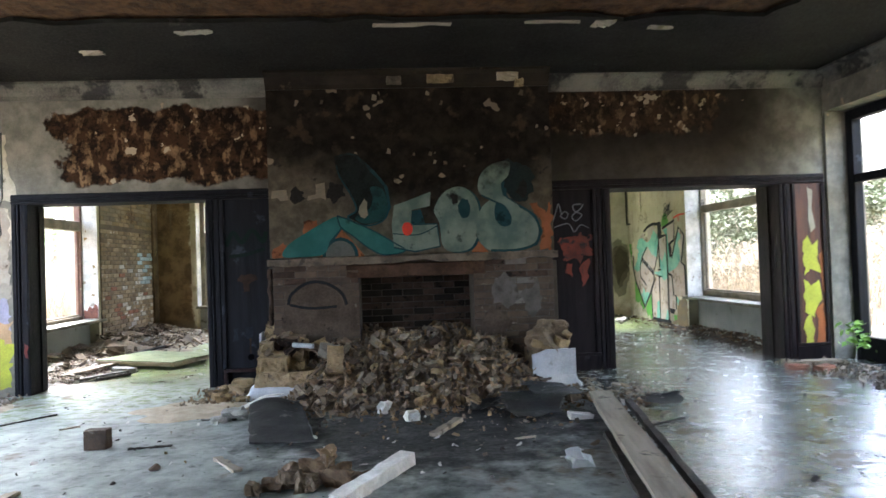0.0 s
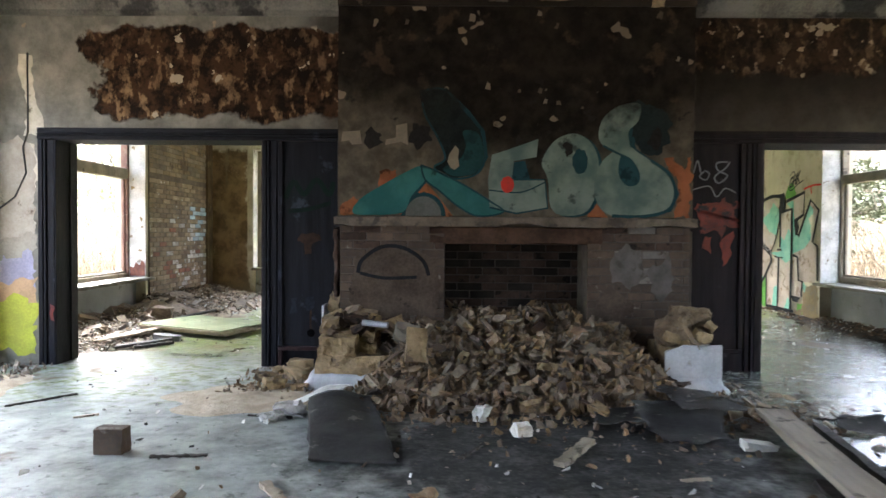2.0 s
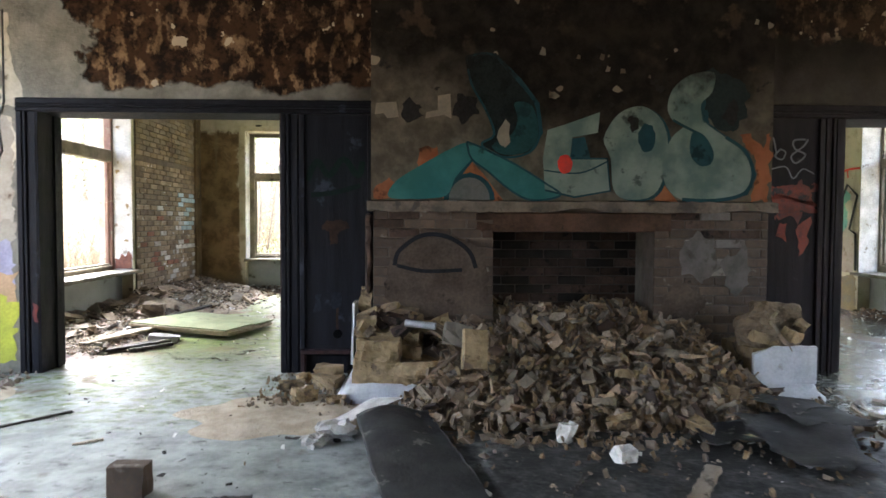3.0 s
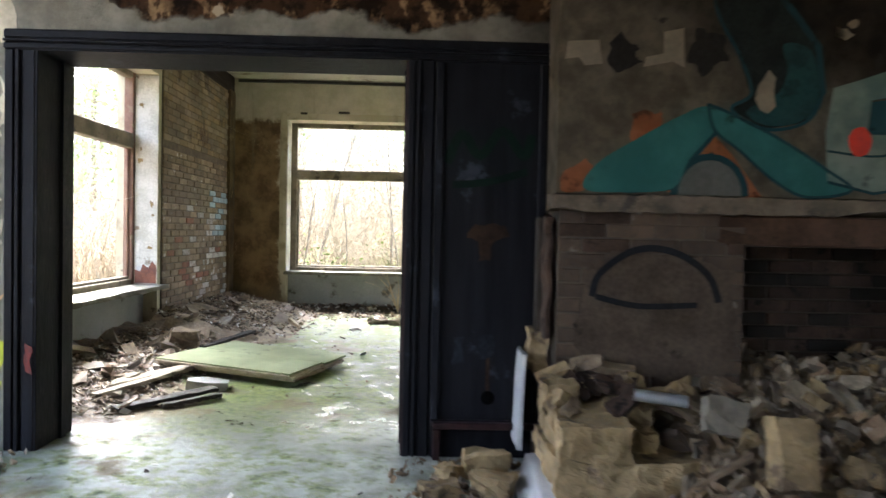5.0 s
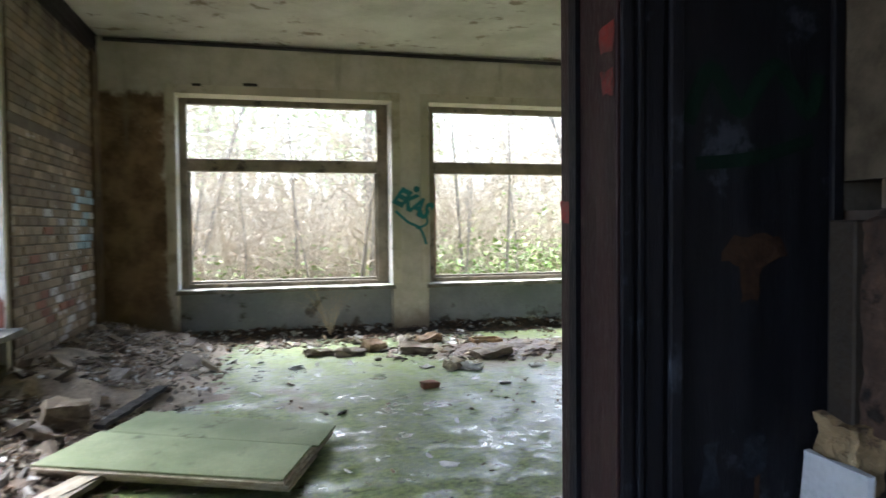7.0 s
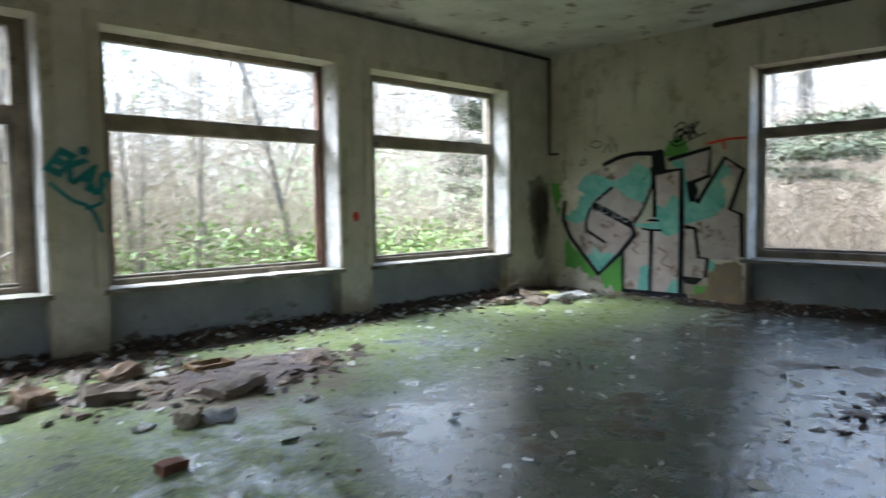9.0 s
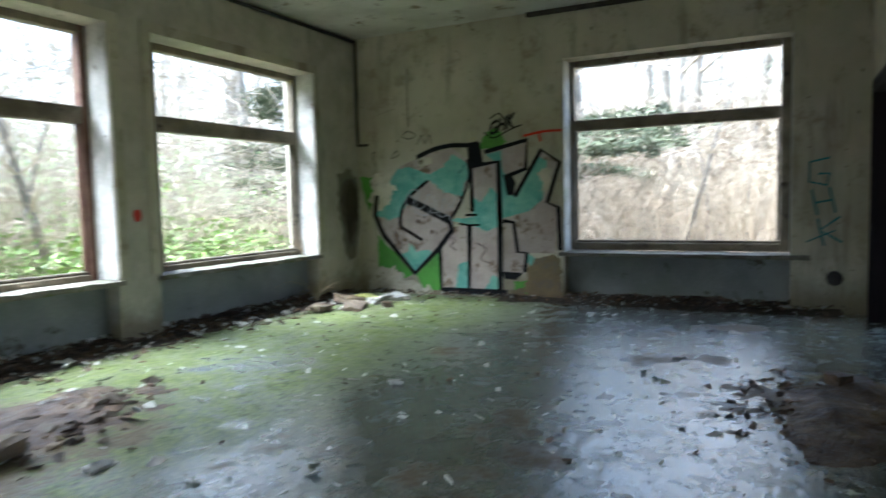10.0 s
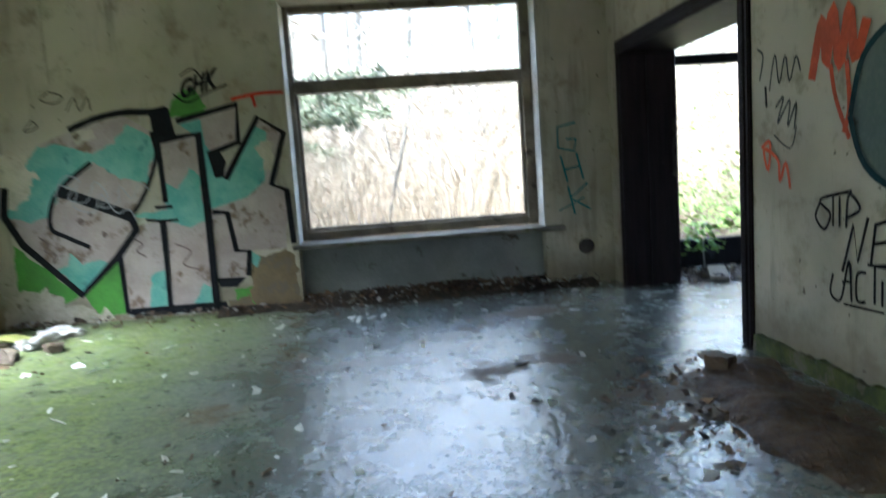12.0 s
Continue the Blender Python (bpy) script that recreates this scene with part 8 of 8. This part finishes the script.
r = random.Random(77)
trees = [bare_tree(100 + k, h, w) for k, (h, w) in enumerate(((11, 0.10), (13, 0.14), (9, 0.075), (14, 0.17), (10, 0.06)))]
spots = []
while len(spots) < 80:
    side = r.random()
    if side < 0.45:
        x, y = r.uniform(-22, 24), r.uniform(19.5, 46)
    elif side < 0.85:
        x, y = r.uniform(12.5, 42), r.uniform(-8, 34)
    else:
        x, y = r.uniform(-34, -10), r.uniform(0, 34)
    if all(math.hypot(x - a, y - b) > 1.3 for a, b in spots):
        spots.append((x, y))
plant_all(trees, spots, r)
shrubs = [shrub(200 + k, h) for k, h in enumerate((2.4, 3.2, 1.9, 3.8))]
spots = [(r.uniform(-7.5, 0.6), r.uniform(17.0, 21.0)) for _ in range(26)] + [(r.uniform(0.6, 4), r.uniform(18.5, 23.0)) for _ in range(14)] + [(r.uniform(-12, -6.8), r.uniform(11, 19)) for _ in range(24)] + [(r.uniform(3, 9), r.uniform(18.5, 23)) for _ in range(9)] + [(r.uniform(10.0, 17), r.uniform(0, 16)) for _ in range(26)] + [(9.2, 13.2), (8.8, 14.2), (9.6, 12.5), (8.6, 13.6)]
plant_all(shrubs, spots, r)
brambles = [bramble(300 + k, w, h, 1600) for k, (w, h) in enumerate(((1.6, 1.1), (1.2, 1.4), (2.0, 1.0)))]
spots = [(-0.4, 17.3), (0.5, 17.6), (1.3, 17.0), (2.2, 17.4), (3.1, 17.0), (3.9, 17.5), (4.7, 16.9), (5.5, 17.4), (6.2, 17.1), (1.0, 18.4), (2.9, 18.2), (4.4, 18.3), (5.9, 18.2), (7.0, 17.6), (3.6, 18.8), (5.2, 18.9), (2.0, 19.2), (6.9, 18.8), (-3.4, 18.8), (8.0, 7.2), (8.8, 6.0), (7.9, 4.6), (-8.0, 13.4), (0.2, 19.6)]
plant_all(brambles, [(x, y + (0.7 if y > 16 else 0)) for x, y in spots], r, (0.85, 1.3))
pines = [conifer(401, 4.8, 1.5), conifer(402, 6.5, 3.0, 0.19, 0.33, 12, 62, 0.014)]
plant_all(pines, [(8.3, 18.6), (9.0, 13.9), (9.6, 20.4)][:2], r, (0.98, 1.02))
small_spots = [(r.uniform(-6, 3.5), r.uniform(16.9, 19.5)) for _ in range(18)] + [(r.uniform(-10, -6.8), r.uniform(9, 16)) for _ in range(9)] + [(r.uniform(9.5, 13), r.uniform(4, 12)) for _ in range(8)]
for x, y in small_spots:
    ob = copy_thing(trees[r.randrange(len(trees))], pose(x, y, ground_z(x, y), r.uniform(-12, 12), r.uniform(-12, 12), r.uniform(0, 360)))
    s = r.uniform(0.26, 0.42)
    ob.scale = (s, s, s)
    tagged(ob, "thin leafless sapling with arching dark twigs", "sapling", "saplings outside")
for x, y in ((14, 9.2), (16.5, 12.8), (18, 7.9), (21, 10.6), (24, 14.5), (15.2, 14.6), (26, 9.0), (19.5, 15.8), (13.2, 6.2), (17, 4.6)):
    ob = copy_thing(trees[1 + 2 * r.randrange(2)], pose(x, y, ground_z(x, y), 0, 0, r.uniform(0, 360)))
    ob.scale = (1.2, 1.2, 1.2)


def stalks(n, area, high, seed, label):
    """Dry stalks of reed and grass: bent narrow blades as one mesh."""
    r = random.Random(seed)
    verts, faces = [], []
    while n > 0:
        x, y = area(r)
        n -= 1
        h = r.uniform(*high) * (0.6 + 0.8 * max(0, 0.5 + noise.noise(Vector((x * 0.5, y * 0.5, 2)))))
        a, lean, w = r.uniform(0, 6.28), r.uniform(0.05, 1.0), r.uniform(0.003, 0.009)
        dx, dy, z0 = math.cos(a), math.sin(a), ground_z(x, y) - 0.05
        k = len(verts)
        for s in range(4):
            t = s / 3
            cx, cy, cz, ww = x + dx * lean * h * t * t, y + dy * lean * h * t * t, z0 + h * t * (1 - 0.15 * lean * t), w * (1 - 0.85 * t)
            verts += [(cx - dy * ww, cy + dx * ww, cz), (cx + dy * ww, cy - dx * ww, cz)]
        faces += [(k + 2 * s, k + 2 * s + 1, k + 2 * s + 3, k + 2 * s + 2) for s in range(3)]
    me = bpy.data.meshes.new("stalks")
    me.from_pydata(verts, [], faces)
    return stuff("dry_undergrowth", me, DRY, label, "grass")


stalks(16000, lambda r: (r.uniform(-12, 12), 16.8 + abs(r.gauss(0, 5.0))), (0.5, 1.7), 1, "tall dry stalks and grass before the wood")
stalks(13000, lambda r: (8.0 + abs(r.gauss(0, 7.5)), r.uniform(-4, 20)), (0.35, 2.2), 2, "tall tan dry reeds on the slope")
stalks(7000, lambda r: (-6.8 - abs(r.gauss(0, 4.0)), r.uniform(2, 20)), (0.5, 1.8), 3, "tall dry stalks and grass beside the house")

def brush(n, area, low, high, seed, label, mat, wide=(0.006, 0.02), long=(0.5, 1.8)):
    """A haze of crossing twigs as one mesh."""
    r = random.Random(seed)
    verts, faces = [], []
    for _ in range(n):
        x, y = area(r)
        z = ground_z(x, y) + low + (high - low) * r.random() ** 1.3
        a, e, l, w = r.uniform(0, 6.28), r.uniform(-0.5, 1.3), r.uniform(*long), r.uniform(*wide)
        d = Vector((math.cos(a) * math.cos(e), math.sin(a) * math.cos(e), math.sin(e))) * l
        bow = Vector((r.uniform(-0.15, 0.15), r.uniform(-0.15, 0.15), 0.12)) * l
        side = d.cross(Vector((r.uniform(-1, 1), r.uniform(-1, 1), 0.3))).normalized() * w
        p = Vector((x, y, z))
        k = len(verts)
        verts += [p - side, p + side, p + d * 0.5 + bow - side * 0.7, p + d * 0.5 + bow + side * 0.7, p + d]
        faces += [(k, k + 1, k + 3, k + 2), (k + 2, k + 3, k + 4)]
    me = bpy.data.meshes.new("brush")
    me.from_pydata(verts, [], faces)
    return stuff("twig_thicket", me, mat, label, "thicket")


# far twigs, their pale colour painting the haze between the trunks
brush(11000, lambda r: (r.uniform(-26, 30), r.uniform(24, 44)), 0.0, 6.5, 31, "bare twigs among far trunks, distance haze in their pale colour", FAR_WOOD, (0.008, 0.024), (0.8, 2.6))
brush(20000, lambda r: (r.uniform(18, 44), r.uniform(-12, 32)), 0.0, 5.5, 32, "bare twigs among far trunks, distance haze in their pale colour", FAR_WOOD, (0.008, 0.024), (0.8, 2.6))
brush(4000, lambda r: (r.uniform(-36, -16), r.uniform(0, 34)), 0.0, 6.0, 33, "bare twigs among far trunks, distance haze in their pale colour", FAR_WOOD, (0.008, 0.024), (0.8, 2.6))
brush(5200, lambda r: (r.uniform(-7, 10), r.uniform(17.5, 23)), 0.2, 3.2, 34, "tangle of thin brown twigs behind brambles", TWIG, (0.003, 0.008), (0.4, 1.4))
brush(7000, lambda r: (r.uniform(9.5, 18), r.uniform(3, 16)), 0.2, 2.6, 35, "tangle of thin brown twigs among reeds", TWIG, (0.003, 0.008), (0.4, 1.4))

brush(15000, lambda r: (r.uniform(-16, 14), r.uniform(20.5, 30)), 0.0, 7.0, 36, "thicket of grey-brown twigs before the wood", TWIG, (0.005, 0.014), (0.6, 2.4))
brush(9000, lambda r: (r.uniform(-22, -9), r.uniform(4, 26)), 0.0, 6.5, 37, "thicket of grey-brown twigs beside the house", TWIG, (0.005, 0.014), (0.6, 2.2))
brush(26000, lambda r: (r.uniform(12, 32), r.uniform(-6, 24)), 0.0, 2.4, 38, "tan thicket of dry stems on the slope", SLOPE_TWIG, (0.007, 0.022), (0.4, 1.5))
brush(2600, lambda r: (r.uniform(8, 13), r.uniform(-3, 9)), 0.0, 2.2, 39, "brown tangle of stems before the garden window", DRY, (0.004, 0.012), (0.4, 1.5))


def leaf_haze(n, area, low, high, seed, mat, label):
    """Loose clumps of pale leaves high in the wood, as one mesh."""
    r = random.Random(seed)
    verts, faces, centre = [], [], None
    for k in range(n):
        if k % 60 == 0:
            x, y = area(r)
            centre = Vector((x, y, ground_z(x, y) + r.uniform(low, high)))
        p = centre + Vector((r.gauss(0, 0.7), r.gauss(0, 0.5), r.gauss(0, 0.35)))
        a = Vector((r.uniform(-1, 1), r.uniform(-1, 1), r.uniform(-1, 1))).normalized() * r.uniform(0.04, 0.09)
        b = a.orthogonal().normalized() * r.uniform(0.02, 0.05)
        q = len(verts)
        verts += [p - a, p + b, p + a, p - b]
        faces.append((q, q + 1, q + 2, q + 3))
    me = bpy.data.meshes.new("leaf_haze")
    me.from_pydata(verts, [], faces)
    return stuff("far_foliage", me, mat, label, "foliage")


leaf_haze(30000, lambda r: (r.uniform(-14, 2), r.uniform(20, 30)), 2.2, 8.5, 41, PALE_LEAF, "pale green leaves high in the wood")
leaf_haze(16000, lambda r: (r.uniform(-20, -9), r.uniform(8, 24)), 1.6, 8.0, 42, PALE_LEAF, "pale green leaves high in the wood")
leaf_haze(2400, lambda r: (r.uniform(4, 10), r.uniform(19, 24)), 0.8, 2.6, 43, PALE_LEAF, "pale green leaves of undergrowth")
leaf_haze(4500, lambda r: (r.uniform(11, 22), r.uniform(-2, 10)), 1.5, 6.0, 44, PALE_LEAF, "pale green leaves behind the garden window")

# a dense far wood closes the view
def far_wood(name, path, seed):
    r = random.Random(seed)
    verts, faces = [], []
    for (x0, y0), (x1, y1) in zip(path, path[1:]):
        d = math.hypot(x1 - x0, y1 - y0)
        for _ in range(int(d * 5)):
            t, off = r.random(), r.uniform(-5, 5)
            x, y = x0 + (x1 - x0) * t + off * (y1 - y0) / d, y0 + (y1 - y0) * t - off * (x1 - x0) / d
            h, w, lean = r.uniform(8, 18), r.uniform(0.05, 0.20), r.uniform(-0.12, 0.12)
            k = len(verts)
            for z, s in ((0, 1), (h, 0.3)):
                for a in range(3):
                    verts.append((x + lean * z + s * w * math.cos(2.1 * a), y + s * w * math.sin(2.1 * a), 0.4 + z))
            faces += [(k + a, k + (a + 1) % 3, k + 3 + (a + 1) % 3, k + 3 + a) for a in range(3)]
    me = bpy.data.meshes.new("far_wood")
    me.from_pydata(verts, [], faces)
    return stuff(name, me, FAR_WOOD, "stand of distant bare trunks, haze put into their pale colour", "woods")


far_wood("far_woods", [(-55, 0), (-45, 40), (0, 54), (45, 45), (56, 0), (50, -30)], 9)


# ---- bricks, piece by piece ----
def brick_field(parent, axis, u0, u1, z0, z1, face, out, deep, pick, seed, skip=None, limit=300, course=0.077, long=0.25):
    """A bonded field of bricks proud of a face. pick(r, u, z) names the material."""
    r = random.Random(seed)
    sizes = {}
    z, row, made, rest = z0, 0, 0, {}
    while z < z1 - 0.03:
        h = min(course - 0.011, z1 - z)
        u = u0 - (long / 2 if row % 2 else 0)
        while u < u1:
            a, b = max(u, u0), min(u + long - 0.011, u1)
            if b - a > 0.04 and not (skip and skip((a + b) / 2, z)):
                mat = pick(r, (a + b) / 2, z)
                key = (round(b - a, 3), mat.name)
                if key not in sizes:
                    bm = bmesh.new()
                    s = (b - a, deep, h) if axis == "x" else (deep, b - a, h)
                    box(bm, -s[0] / 2, s[0] / 2, -s[1] / 2, s[1] / 2, -s[2] / 2, s[2] / 2, bevel=0.004)
                    for v in bm.verts:
                        v.co += Vector((r.uniform(-0.002, 0.002), r.uniform(-0.002, 0.002), r.uniform(-0.002, 0.002)))
                    sizes[key] = mesh_of(bm, "brick")
                    sizes[key].materials.append(mat)
                d = face + out * (deep / 2 - r.uniform(0.0, 0.007))
                ob = new("brick", sizes[key])
                ob.parent = parent
                c = (a + b) / 2
                ob.matrix_basis = pose(c, d, z + h / 2) if axis == "x" else pose(d, c, z + h / 2)
                made += 1
            u += long
        z += course
        row += 1
    return made


def jamb_pick(r, u, z):
    if u > FX1 and r.random() < 0.14 and z > 0.5:
        return BRICK_ASH
    if z > 1.15 and r.random() < 0.4:
        return BRICK_SOOT
    return BRICK_SOOT if r.random() < 0.15 else BRICK_PALE


brick_field(brick_core, "x", BR0 + 0.02, FX0, 0.0, 1.36, BRY + 0.012, -1, 0.014, jamb_pick, 1)
brick_field(brick_core, "x", FX1, BR1 - 0.02, 0.0, 1.36, BRY + 0.012, -1, 0.014, jamb_pick, 2)
brick_field(hearth_back, "x", FX0 + 0.001, FX1 - 0.001, 0.2, 1.19, 8.80, -1, 0.02, lambda r, u, z: BRICK_SOOT if r.random() < 0.55 else BRICK_BLACK, 3)

BRICK_SMEAR = plain("plaster_smeared_brick", (0.12, 0.092, 0.058), (0.25, 0.20, 0.135), 2.0, c=(0.085, 0.058, 0.034), c_from=0.54, c_scale=2.5, strength=0.8, vary=0, island=0.25)
DAMP_BROWN = plain("damp_brown_render", (0.060, 0.042, 0.024), (0.17, 0.122, 0.07), 3.0, c=(0.26, 0.215, 0.14), c_from=0.60, c_scale=4, vary=0)
west_bricks = tagged(new("wall_brickwork"), "bare brick wall with remains of whitewash and blue paint", "wall", kind="structure")


def west_pick(r, u, z):
    if u > 14.2 and 1.1 < z < 1.7 and r.random() < 0.6:
        return BRICK_BLUE
    k = r.random()
    if z > 1.5:
        return BRICK_BROWN if k < 0.6 else BRICK_OLD
    return BRICK_RED if k < 0.09 else BRICK_WHITE if k < 0.34 and u > 13.2 else BRICK_BROWN if k < 0.6 else BRICK_OLD


mortar_bed = part("mortar_bed", boxed(WEST + 0.002, WEST + 0.012, 12.46, 14.88, 0, 3.3), MORTAR, west_bricks)
brick_field(mortar_bed, "y", 12.47, 14.87, 0.05, 2.15, WEST + 0.012, 1, 0.014, west_pick, 4)
part("corner_strip", crumbly(WEST + 0.002, WEST + 0.05, 14.88, 15.16, 0, 3.3, 14, 0.012, 8), DAMP_BROWN, west_bricks, "brown stained corner plaster")
part("burnt_frieze", rough_box(bmesh.new(), pose(WEST + 0.024, 13.76, 3.36), (0.022, 2.74, 0.24), 0.008, 5), BROWN_DARK, west_bricks, "dark burnt strip under the ceiling")
upper = bmesh.new()
z, row = 2.21, 0
while z < 3.26:
    u = 12.47 - (0.125 if row % 2 else 0)
    while u < 14.85:
        a, b = max(u, 12.47), min(u + 0.239, 14.87)
        if b - a > 0.05:
            box(upper, WEST + 0.012, WEST + 0.022 + 0.003 * rnd.random(), a, b, z, z + 0.066)
        u += 0.25
    z += 0.077
    row += 1
tagged(part("upper_bricks", upper, BRICK_SMEAR, west_bricks, "plaster-smeared upper brick courses"), kind="stuff")
